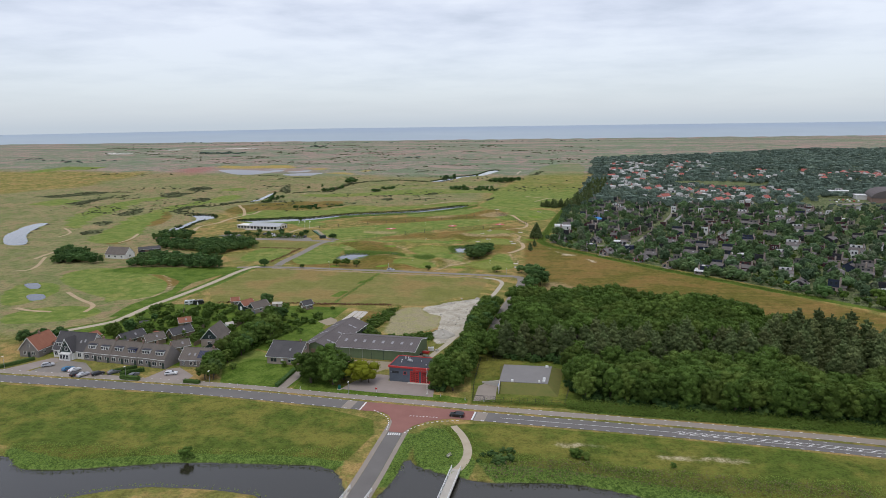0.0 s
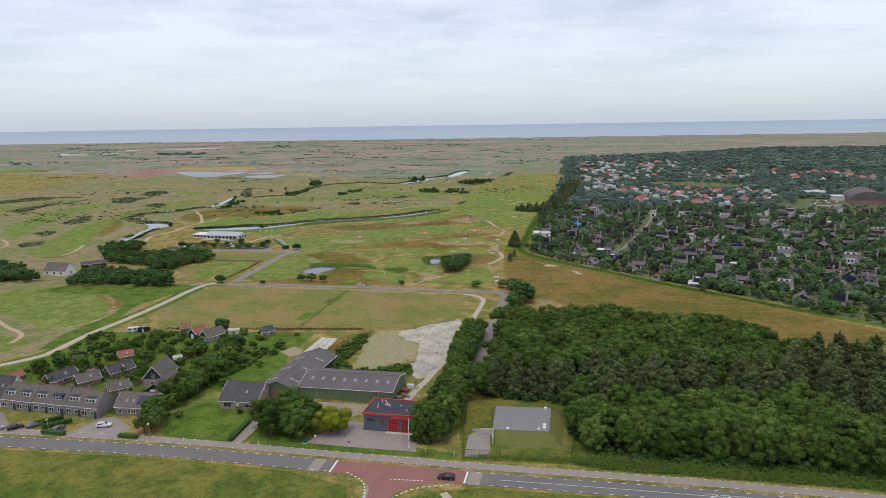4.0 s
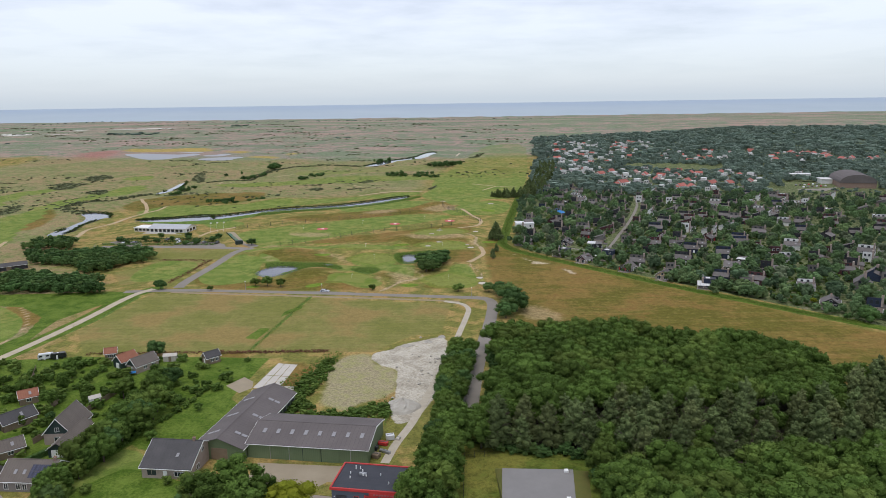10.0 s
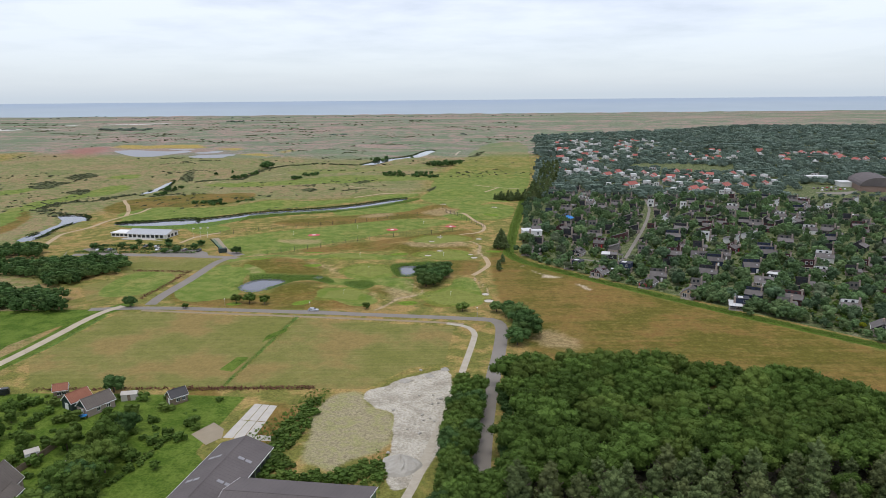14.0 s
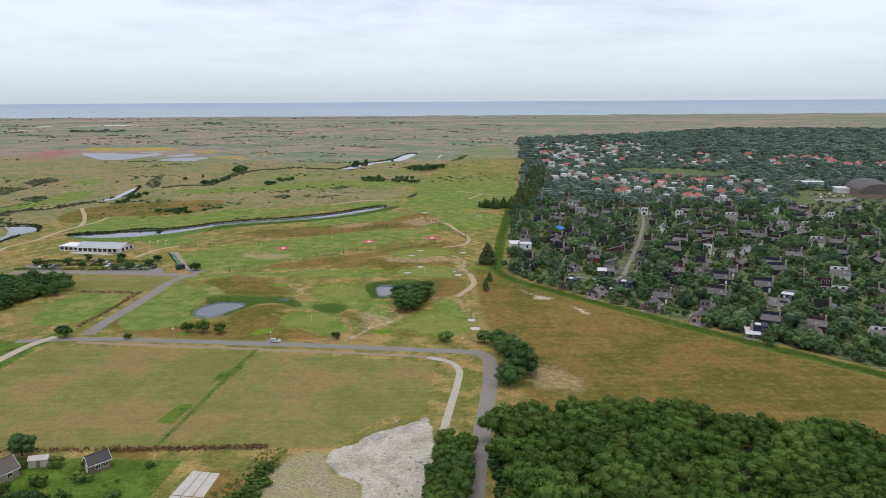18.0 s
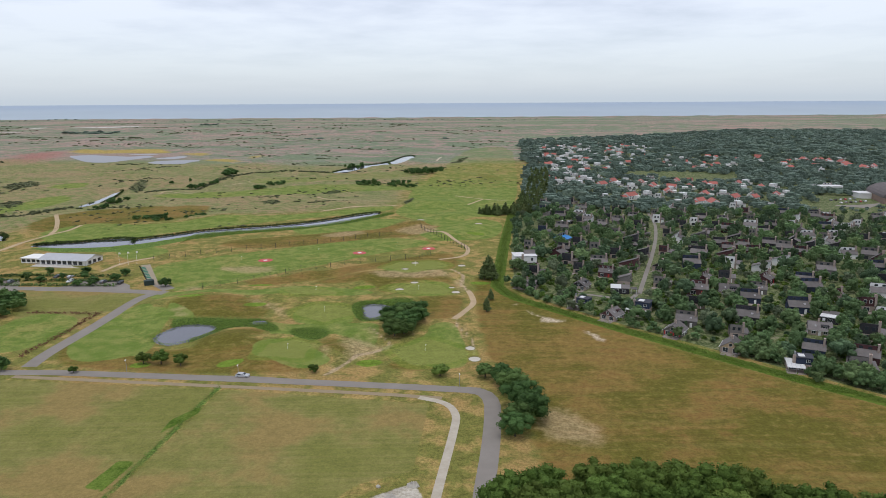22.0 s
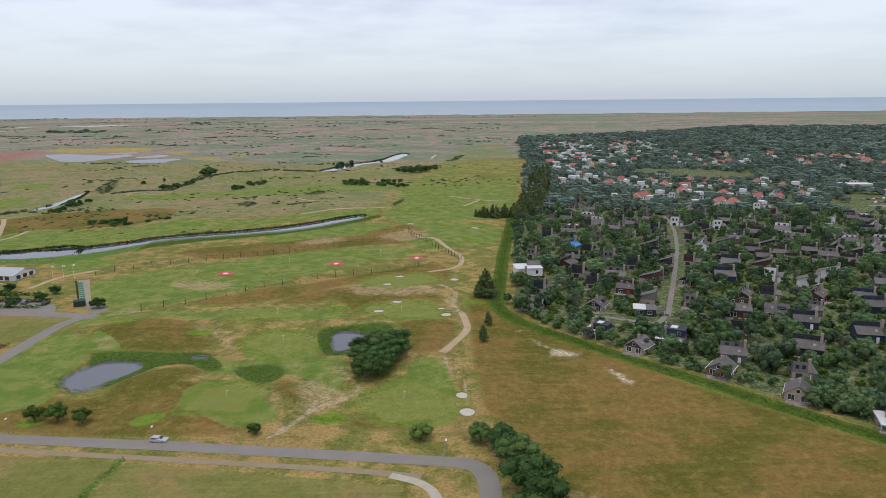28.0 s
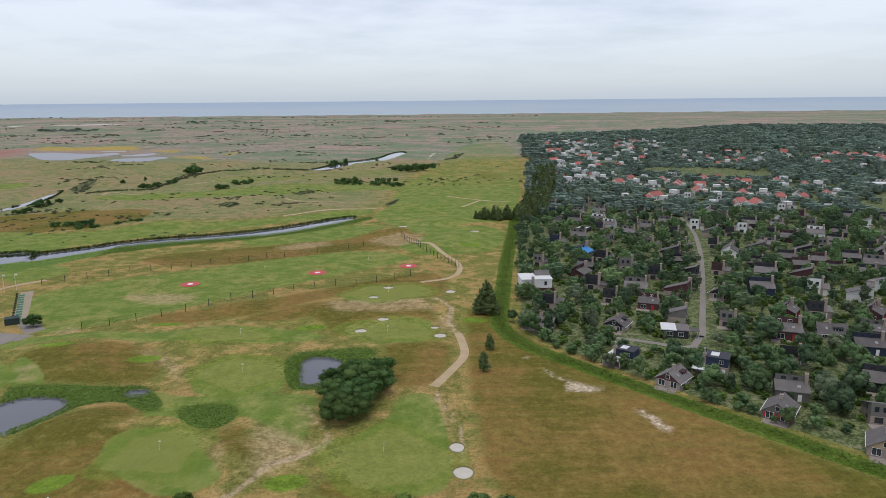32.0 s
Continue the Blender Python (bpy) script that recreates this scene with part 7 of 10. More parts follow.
for x_, y_, h_ in ((3.2, 8.4, 0.9), (4.2, 8.6, 0.7), (5.0, 7.6, 0.5), (5.6, 5.8, 0.6), (6.4, 5.6, 0.4), (3.0, 4.4, 0.5), (9.5, 6.5, 0.4), (2.5, 6.4, 0.4), (12.2, 3.2, 0.5)):
    part("roof_vent", tube(bmesh.new(), (x_, y_, 5.3), (x_, y_, 5.35 + h_), 0.16, 0.13, 8), M_WHITE, e)
part("roof_duct", boxes((4.6, 6.2, 5.9, 6.6, 5.35, 5.8)), M_METAL, e)

# forecourt, drives and yards
M_SANDYARD = surface("sandy_yard", (0.250, 0.205, 0.140), (0.360, 0.305, 0.220), 4, 0.2, 0.95, 0.2)
for outline, mat, label in (([(-40, 197.4), (-36, 207), (-30, 212), (-25.2, 211), (-25.6, 206.2), (-9, 203.4), (-8.5, 192.6), (-29, 195.4)], M_PAVERS, "grey-pink paved forecourt of the fire station"),
                            ([(-47, 227), (-20, 224.2), (-20.5, 217), (-28, 217.5), (-33, 212), (-40, 214), (-48, 217)], M_SANDYARD, "pale sandy yard before the barn"),
                            ([(-112, 200.2), (-96, 198.8), (-95, 206), (-104, 214), (-108, 212)], M_PAVERS, "paved drive beside the terrace"),
                            ([(-170, 205.8), (-160, 205), (-152, 219), (-158, 221.5)], M_PAVERS, "paved drive beside the white house"),
                            ([(-158, 205.0), (-134, 202.8), (-133, 207), (-142, 216.5), (-152, 219)], M_ASPHALT_OLD, "grey parking bay before the white house"),
                            ([(-134, 202.8), (-114, 200.6), (-114.5, 203.5), (-133.5, 205.5)], M_PAVERS, "paved strip for parked cars"),
                            ([(-61.5, 195.5), (-58.6, 195.2), (-57, 206), (-56.5, 217), (-60, 217)], M_CYCLE, "brick garden path to the farmhouse"),
                            ([(-60.8, 274.0), (-59.23, 284.29), (-56.76, 283.81), (-58.11, 273.55)], M_CONCRETE, "pale cracked concrete slab"),
                            ([(-59.18, 284.61), (-57.6, 295.0), (-55.36, 294.49), (-56.72, 284.12)], M_CONCRETE, "pale cracked concrete slab"),
                            ([(-57.9, 273.52), (-56.57, 283.78), (-54.18, 283.31), (-55.3, 273.08)], M_CONCRETE, "pale cracked concrete slab"),
                            ([(-56.53, 284.09), (-55.19, 294.45), (-53.02, 293.95), (-54.15, 283.62)], M_CONCRETE, "pale cracked concrete slab"),
                            ([(-55.09, 273.05), (-53.99, 283.27), (-51.52, 282.79), (-52.4, 272.6)], M_CONCRETE, "pale cracked concrete slab"),
                            ([(-53.95, 283.58), (-52.84, 293.91), (-50.6, 293.4), (-51.49, 283.1)], M_CONCRETE, "pale cracked concrete slab"),
                            ([(-52.8, 272.5), (-52.3, 275.4), (-43.2, 274), (-43.3, 271.2)], M_CONCRETE, "short pale concrete track"),
                            ([(4.6, 190.4), (11.4, 190.2), (12.0, 207.5), (9.0, 207.8), (5.6, 203)], M_CYCLE, "paved yard behind the mesh gate"),
                            ([(-70, 276), (-64, 270), (-61, 274), (-62, 279), (-66, 283)], M_SANDYARD, "pale gravel patch behind the barn")):
    flat_sheet("paved_yard", outline, 0.03, mat, label, "yard")


# ---- the red junction and road markings ----
def paint(rows, name="road_marking", label="white painted road marking", z=0.07):
    """Painted bars: x, y, turn, length, width; each bar a part of one marking set."""
    top = thing(name, pose(0, 0, 0), label, "road marking")
    for x, y, rz, ll, ww in rows:
        p = part("painted_bar", boxes((-ll / 2, ll / 2, -ww / 2, ww / 2, 0.0, 0.012)), M_WHITE_LINE, top)
        p.matrix_local = pose(x, y, z, 0, 0, rz)
    return top


near_main = [p for p in MAIN if -190 < p[0] < 140]
red_line = [p for p in MAIN if -32 < p[0] < 8]
ribbon("red_junction", [(-29.9, 183.9)] + red_line[1:-1] + [(5.6, 178.9)], 6.5, M_REDPAVE, "red asphalt junction surface", "road", 0.065, 0)
flat_sheet("red_fan", [(-24.5, 181.5), (-20.0, 177.5), (-18.3, 173.0), (-18.2, 166.5), (-14.0, 165.8), (-11.6, 170.8), (-7.0, 174.6), (-1.0, 176.6)], 0.075, M_REDPAVE, "red asphalt mouth of the side road", "road")
dash = []
for side, pitch in ((-2.85, 3.6), (2.85, 3.6)):
    dash += [(x, y, a, 0.9, 0.22) for x, y, a in along(offset_line(near_main, side), pitch) if not (-31 < x < 7)]
paint(dash[:150], label="white edge dashes along the country road")
paint([(x, y, a, 0.7, 0.2) for o in (4.75, 7.85) for x, y, a in along(offset_line(near_main, o), 3.3)][:190], label="white block dashes along the cycle path")
paint([(x, y, a, 1.9, 0.13) for x, y, a in along([p for p in MAIN if 8 < p[0] < 75], 2.0)] + [(x, y, a + 35, 1.9, 0.3) for x, y, a in along([p for p in MAIN if 60 < p[0] < 135], 3.0)]
      + [(x, y + o, a, 2.9, 0.13) for o in (-0.9, 0.9) for x, y, a in along([p for p in MAIN if 62 < p[0] < 135], 3.1)], label="white centre lines and hatching on the road")
paint([(-29.4, 184.0, 82, 6.4, 0.5), (5.4, 179.0, 82, 6.0, 0.5)], label="white cross lines at the red junction")
paint([(-17.9 + 0.62 * k, 164.9, 90, 1.5, 0.35) for k in range(6)], label="white give-way bars at the side road")
paint([(x, y, a, 0.7, 0.35) for x, y, a in along(rounded([(-25, 180.6), (-20.4, 176.8), (-19.0, 172), (-18.9, 166.5)], 2), 1.5)] + [(x, y, a, 0.7, 0.35) for x, y, a in along(rounded([(-13.4, 166), (-11.0, 170.4), (-6.5, 173.9), (2, 175.4)], 2), 1.5)], label="white kerb blocks round the junction mouth")
paint([(x, y, a, 0.5, 0.3) for x, y, a in along([(-13.5, 177.6), (-5, 177.0)], 1.0)], label="white dotted turning line")
for x in (-34, 7.6):
    ribbon("brick_apron", [(x - 1.6, 184.9 - (x + 34) * 0.147), (x + 1.6, 184.4 - (x + 34) * 0.147)], 6.4, M_CYCLE, "brick band across the road", "road", 0.06, 0)

# ---- bridges ----
e = thing("road_bridge", pose(-20.6, 124.5, 0, 0, 0, 80), "low concrete road bridge with white rails", "bridge")
part("deck", boxes((-9, 8, -2.9, 2.9, -0.55, 0.02)), M_CONCRETE, e)
for s in (-2.8, 2.8):
    rail = part("rail", boxes((-9, 9.5, s - 0.06, s + 0.06, 0.95, 1.08), (-9, 9.5, s - 0.05, s + 0.05, 0.5, 0.6)), M_WHITE, e)
    for k in range(9):
        part("post", boxes((-9 + k * 2.3, -8.86 + k * 2.3, s - 0.07, s + 0.07, 0.0, 1.05)), M_WHITE, e)
e = thing("footbridge", pose(3.0, 145.5, 0, 0, 0, -97), "narrow timber footbridge with pale railings", "bridge")
for k in range(52):
    part("plank", boxes((k * 0.42, k * 0.42 + 0.38, -1.15, 1.15, 0.18, 0.26)), M_CONCRETE, e)
part("beam", boxes((0, 21.8, -1.0, -0.7, -0.35, 0.18), (0, 21.8, 0.7, 1.0, -0.35, 0.18)), M_DARK_METAL, e)
for s in (-1.15, 1.15):
    part("handrail", boxes((0, 21.8, s - 0.06, s + 0.06, 1.2, 1.3)), M_WHITE, e)
    part("mid_rail", boxes((0, 21.8, s - 0.04, s + 0.04, 0.7, 0.78)), M_WHITE, e)
    for k in range(12):
        part("post", boxes((k * 1.95, k * 1.95 + 0.1, s - 0.05, s + 0.05, 0.1, 1.25)), M_WHITE, e)
FOOT_WAY = [(0.0, 171.5), (3.4, 165.0), (5.6, 156), (4.6, 148.5), (3.0, 145.5)]
ribbon("sand_path", FOOT_WAY, (2.0, 2.6), M_SHELL, "worn sandy path to the footbridge", "path", 0.04, 2)
e = thing("bench", pose(0.6, 152.5, 0, 0, 0, 60), "pale wooden bench beside the sandy path", "bench")
part("seat", boxes((-0.9, 0.9, -0.25, 0.25, 0.42, 0.48)), M_CONCRETE, e)
part("backrest", boxes((-0.9, 0.9, 0.22, 0.28, 0.55, 0.9)), M_CONCRETE, e)
for x_ in (-0.75, 0.65):
    part("leg", boxes((x_, x_ + 0.1, -0.22, 0.24, 0.0, 0.45)), M_DARK_METAL, e)


# ---- vehicles ----
def car(x, y, rz, paint_mat, label, estate=True, group=""):
    e = thing("car", pose(x, y, 0.05, 0, 0, rz), label, "car", group)
    L, W = 4.35, 1.76
    side = [(-2.17, 0.32), (2.17, 0.32), (2.17, 0.72), (1.95, 0.88), (0.95, 0.98), (0.25, 1.42), (-1.45 if estate else -0.9, 1.46), (-2.05 if estate else -1.5, 1.02), (-2.17, 0.85)]
    bm = bmesh.new()
    a = [bm.verts.new((px, -W / 2, pz)) for px, pz in side]
    b = [bm.verts.new((px, W / 2, pz)) for px, pz in side]
    bm.faces.new(a)
    bm.faces.new(b[::-1])
    for i in range(len(side)):
        j = (i + 1) % len(side)
        bm.faces.new((a[i], b[i], b[j], a[j]))
    for v in bm.verts:
        if v.co.z > 1.2:
            v.co.y *= 0.80
    bmesh.ops.recalc_face_normals(bm, faces=bm.faces)
    bmesh.ops.bevel(bm, geom=bm.edges[:], offset=0.05, segments=1, affect="EDGES")
    part("body", bm, paint_mat, e)
    gl = bmesh.new()
    for s in (-1, 1):
        q = [(0.85, s * 0.865, 0.98), (0.22, s * 0.735, 1.36), (-1.40 if estate else -0.85, s * 0.735, 1.38), (-1.85 if estate else -1.35, s * 0.865, 1.0)]
        f = gl.faces.new([gl.verts.new((px, py * 1.01, pz)) for px, py, pz in q])
    part("side_glass", gl, M_GLASS, e)
    part("windscreen", extrude_yz(bmesh.new(), [(-0.66, 0), (0.66, 0), (0.60, 0.78), (-0.60, 0.78)], -0.02, 0.02), M_GLASS, e).matrix_local = pose(0.97, 0, 1.0, 0, -58, 0)
    for px in (-1.32, 1.36):
        for s in (-1, 1):
            wh = part("wheel", tube(bmesh.new(), (px, s * 0.78, 0.31), (px, s * 0.90, 0.31), 0.31, 0.31, 14), M_DARK_METAL, e)
            part("rim", tube(bmesh.new(), (px, s * 0.89, 0.31), (px, s * 0.915, 0.31), 0.19, 0.17, 10), M_METAL, wh)
    for s in (-1, 1):
        part("headlight", boxes((2.12, 2.2, s * 0.62 - 0.18, s * 0.62 + 0.18, 0.62, 0.76)), M_SKYLIGHT, e)
        part("tail_light", boxes((-2.2, -2.1, s * 0.68 - 0.12, s * 0.68 + 0.12, 0.75, 0.98)), M_RED_PAINT, e)
    return e


CAR = {k: surface(k + "_car_paint", c, tuple(min(1, v * 1.15) for v in c), 2, 0.4, 0.3, 0.0, 0.2, 0.6) for k, c in (("white", (0.62, 0.63, 0.64)), ("black", (0.018, 0.018, 0.02)), ("silver", (0.42, 0.43, 0.45)), ("blue", (0.03, 0.16, 0.30)), ("grey", (0.14, 0.15, 0.16)), ("red", (0.30, 0.03, 0.03)))}
car(0.5, 178.2, 172, CAR["black"], "black estate car driving on the country road")
car(-56.6, 386.2, -8, CAR["silver"], "silver hatchback driving on the golf lane")
for x, y, rz, c in ((-154, 212, 30, "silver"), (-143.6, 208.5, 62, "blue"), (-140.6, 207.6, 62, "white"), (-137.2, 203.4, 60, "black"), (-134.5, 203.2, 60, "silver"), (-129.8, 204.6, 45, "black"), (-125.0, 206.4, 45, "grey"), (-116, 204, 80, "grey"), (-103.6, 206.6, 12, "white"), (-94.0, 243, 70, "black"), (-93.0, 254, 40, "grey")):
    car(x, y, rz, CAR[c], f"{c} car parked before the houses", rng.uniform() < 0.6, "cars parked before the houses")


# ---- hedges, lamps, bollards, court ----
def clipped_hedge(x, y, rz, L, W, H):
    bm = bmesh.new()
    nx, nz = max(3, int(L / 0.6)), 3
    box(bm, 0, L, -W / 2, W / 2, -0.05, H)
    bmesh.ops.subdivide_edges(bm, edges=bm.edges[:], cuts=4, use_grid_fill=True)
    for v in bm.verts:
        k = noise.noise_vector(Vector((v.co.x * 0.9 + x, v.co.y * 2 + y, v.co.z * 2)))
        v.co += k * 0.16
    ob = part("hedge", bm, M_LEAF_B)
    ob.matrix_world = pose(x, y, 0, 0, 0, rz)
    hv, hf = leaf_cards(np.stack([rng.uniform(0, L, 900), rng.uniform(-W * 0.58, W * 0.58, 900), rng.uniform(0.3, 1.1, 900) * H], 1), np.tile([0, 0, 1.0], (900, 1)), 0.16, rng)
    lv = new("leaves", raw_mesh("leaves", hv, hf, M_LEAF))
    lv.parent = ob
    return tagged(ob, "clipped green garden hedge by the pavement", "hedge", "clipped hedges")


for row in ((-126, 205.8, 38, 9, 1.2, 1.4), (-121.5, 204.6, 38, 8, 1.2, 1.3), (-119.5, 201.6, -8, 7.5, 1.3, 1.3), (-95.5, 199.8, -8, 6, 1.2, 1.1), (-172, 207, 55, 14, 1.2, 1.2), (-62, 198, 85, 16, 1.4, 1.0), (-106, 227.5, 60, 9, 1.0, 1.6)):
    clipped_hedge(*row)


def street_lamp(x, y, h=5.0, group="street lamps along the road"):
    e = thing("street_lamp", pose(x, y, 0), "slim grey street lamp with a white head", "street lamp", group)
    part("pole", tube(bmesh.new(), (0, 0, 0), (0, 0, h), 0.09, 0.05, 8), M_METAL, e)
    part("lamp_head", boxes((-0.18, 0.18, -0.75, 0.2, h, h + 0.14), bevel=0.03), M_WHITE, e)


for x, y in ((-117.5, 201.5), (-86.0, 199.2), (-169, 209), (-36, 192.6)):
    street_lamp(x, y, 4.5)
for x, y in ((-96, 392.5), (-58, 386.5), (12.5, 376.5)):
    street_lamp(x, y, 4.0, "lamps along the golf lane")
e = thing("flagpole", pose(-10.6, 194.6, 0), "tall white flagpole with a furled flag", "flagpole")
part("pole", tube(bmesh.new(), (0, 0, 0), (0, 0, 9.0), 0.09, 0.05, 10), M_WHITE, e)
part("base", boxes((-0.35, 0.35, -0.35, 0.35, 0, 0.5), bevel=0.05), M_CONCRETE, e)
part("flag", tube(bmesh.new(), (0.12, 0, 6.9), (0.14, 0, 8.4), 0.12, 0.16, 7), M_SKYLIGHT, e)
e = thing("litter_box", pose(-40.3, 197.3, 0), "green metal cabinet on a concrete foot", "cabinet")
part("body", boxes((-0.45, 0.45, -0.35, 0.35, 0.12, 1.5), bevel=0.05), surface("green_enamel", (0.01, 0.10, 0.07), (0.02, 0.14, 0.10), 3, 0.5, 0.5, 0), e)
part("foot", boxes((-0.7, 0.7, -0.5, 0.5, 0, 0.12)), M_CONCRETE, e)
part("lid", boxes((-0.5, 0.5, -0.4, 0.4, 1.5, 1.58)), M_DARK_METAL, e)
e = thing("signpost", pose(-27.5, 195.5, 0), "small striped signpost by the forecourt", "sign")
part("pole", tube(bmesh.new(), (0, 0, 0), (0, 0, 1.7), 0.06, 0.06, 8), M_WHITE, e)
part("plate", boxes((-0.35, 0.35, -0.05, 0.05, 1.0, 1.6)), M_RED_PAINT, e)
for x, y in ((-53.4, 196.3), (-75.5, 197.8), (8.0, 190.0), (2.0, 190.8), (-6.0, 193.0)):
    e = thing("bollard", pose(x, y, 0), "white reflector post in the verge", "bollard", "white verge posts")
    part("post", tube(bmesh.new(), (0, 0, 0), (0, 0, 1.0), 0.10, 0.09, 8), M_WHITE, e)
    part("reflector", boxes((-0.06, 0.06, -0.12, -0.09, 0.7, 0.9)), M_DARK_METAL, e)

e = thing("tank_roof", pose(0, 0, 0), "grey flat concrete roof of a tank in a grass bank", "platform")
bm = prism(bmesh.new(), [(12.4, 203.0), (28.4, 201.8), (30.6, 218.4), (13.8, 219.4)], 0.4, 2.0)
part("slab", bm, surface("grey_roof_gravel", (0.190, 0.182, 0.176), (0.255, 0.245, 0.236), 8, 0.25, 0.95, 0.1, spec=0.1), e)
M_BANK = surface("rough_grass_bank", (0.090, 0.120, 0.026), (0.175, 0.150, 0.045), 1.2, 0.25, 0.95, 0.4)
bm = bmesh.new()
inner = [(13.0, 203.2), (28.2, 202.0), (30.4, 218.2), (14.0, 219.2)]
outer = [(12.9, 196.6), (31.6, 195.2), (35.2, 221.4), (12.2, 223.2)]
hi_v = [bm.verts.new((x, y, 1.9)) for x, y in inner]
lo_v = [bm.verts.new((x, y, -0.15)) for x, y in outer]
for i in range(4):
    j = (i + 1) % 4
    bm.faces.new((lo_v[i], lo_v[j], hi_v[j], hi_v[i]))
bm.faces.new(hi_v)
bmesh.ops.recalc_face_normals(bm, faces=bm.faces)
part("grass_bank", bm, M_BANK, e, "rough grassy bank with russet weeds")
for x, y, w in ((28.8, 217.4, 1.0), (27.2, 203.6, 0.9), (27.4, 205.6, 0.9), (16.8, 203.1, 0.8), (25.6, 202.8, 0.7)):
    part("vent_box", boxes((x - w / 2, x + w / 2, y - w / 2, y + w / 2, 2.0, 2.55), bevel=0.05), M_WHITE, e)
part("wing_wall", prism(bmesh.new(), [(12.3, 197.0), (12.6, 197.0), (12.8, 203.1), (12.5, 203.1)], 0, 2.2), M_CONCRETE, e)
wing = part("wing_wall", extrude_yz(bmesh.new(), [(0, 0), (6.5, 0), (6.5, 0.5), (0, 2.2)], -0.15, 0.15), M_CONCRETE, e)
wing.matrix_local = pose(12.4, 203.2, 0, 0, 0, 62)
part("blue_door", boxes((12.15, 12.35, 198.6, 200.6, 0.05, 2.1)), M_BLUE, e)


def mesh_fence(line, label, gap=2.5, h=1.8, group="", wire=3, thick=0.05):
    """Posts and wires: every post is a part."""
    e = thing("fence", pose(0, 0, 0), label, "fence", group)
    pts = along(line, gap)
    for x, y, a in pts:
        z = float(height(x, y))
        part("post", tube(bmesh.new(), (x, y, z - 0.1), (x, y, z + h), thick, thick * 0.9, 5), M_DARK_METAL, e)
    bm = bmesh.new()
    for (ax, ay, _), (bx, by, _) in zip(pts, pts[1:]):
        za, zb = float(height(ax, ay)), float(height(bx, by))
        for k in range(wire):
            t = (k + 0.5) / wire * h
            tube(bm, (ax, ay, za + t), (bx, by, zb + t), 0.018 + thick * 0.05, 0.018 + thick * 0.05, 3)
    part("wire", bm, M_DARK_METAL, e)
    return e


mesh_fence([(4.4, 190.6), (4.0, 205), (5.0, 228), (13, 229)], "dark mesh fence beside the tank site")
mesh_fence([(11.6, 190.2), (33, 188.8), (36, 205), (36, 226)], "dark mesh fence round the tank site")
e = thing("mesh_gate", pose(4.6, 190.8, 0, 0, 0, -2), "double mesh gate across the paved yard", "gate")
for x0 in (0.1, 3.5):
    gf = part("gate_leaf", boxes((x0, x0 + 3.2, -0.04, 0.04, 0.15, 0.23), (x0, x0 + 3.2, -0.04, 0.04, 1.7, 1.78), (x0, x0 + 0.08, -0.04, 0.04, 0.15, 1.78), (x0 + 3.12, x0 + 3.2, -0.04, 0.04, 0.15, 1.78)), M_DARK_METAL, e)
    for k in range(12):
        part("bar", boxes((x0 + 0.25 + k * 0.24, x0 + 0.28 + k * 0.24, -0.02, 0.02, 0.2, 1.72)), M_DARK_METAL, gf)


# ---- the golf links ----
M_SAND = surface("white_bunker_sand", (0.440, 0.400, 0.330), (0.570, 0.530, 0.460), 5, 0.5, 0.95, 0.2)
M_TURF = surface("cut_turf_lip", (0.150, 0.150, 0.050), (0.220, 0.200, 0.080), 5, 0.5, 0.95, 0.3)


def bunker(x, y, rx, ry):
    e = thing("sand_bunker", pose(x, y, float(height(x, y))), "small pale sand bunker in the turf", "bunker", "sand bunkers")
    bm = bmesh.new()
    rings = []
    for s, z in ((1.0, 0.09), (0.82, 0.05), (0.0, 0.035)):
        if s:
            rings.append([bm.verts.new((rx * s * math.cos(a) * (1 + 0.06 * math.sin(3 * a + x)), ry * s * math.sin(a) * (1 + 0.06 * math.cos(2 * a + y)), z)) for a in (2 * math.pi * k / 22 for k in range(22))])
    mid = bm.verts.new((0, 0, 0.035))
    for k in range(22):
        j = (k + 1) % 22
        bm.faces.new((rings[0][k], rings[0][j], rings[1][j], rings[1][k]))
        bm.faces.new((rings[1][k], rings[1][j], mid))
    part("sand", bm, M_SAND, e)
    lip = bmesh.new()
    for k in range(22):
        a0, a1 = 2 * math.pi * k / 22, 2 * math.pi * (k + 1) / 22
        hh = 0.10 + 0.35 * max(0.0, math.sin(a0))
        h2 = 0.10 + 0.35 * max(0.0, math.sin(a1))
        q = []
        for a, h_ in ((a0, hh), (a1, h2)):
            q.append([lip.verts.new((rx * s * math.cos(a), ry * s * math.sin(a), z)) for s, z in ((0.99, 0.05), (1.05, h_), (1.28, -0.12))])
        for i in range(2):
            lip.faces.new((q[0][i], q[1][i], q[1][i + 1], q[0][i + 1]))
    bmesh.ops.remove_doubles(lip, verts=lip.verts, dist=0.001)
    bmesh.ops.recalc_face_normals(lip, faces=lip.faces)
    part("turf_lip", lip, M_TURF, e)


for (x, y), (rx, ry) in zip(BUNKERS + [(-0.8, 671.0), (39.9, 657.5)], ((2.4, 2.6), (1.9, 2.3), (2.2, 2.3), (1.6, 1.2), (2.2, 2.0), (2.2, 1.8), (2.2, 2.2), (2.4, 1.6), (2.2, 1.5), (3, 3), (3, 3))):
    bunker(x, y, rx * 0.85, ry * 0.85)

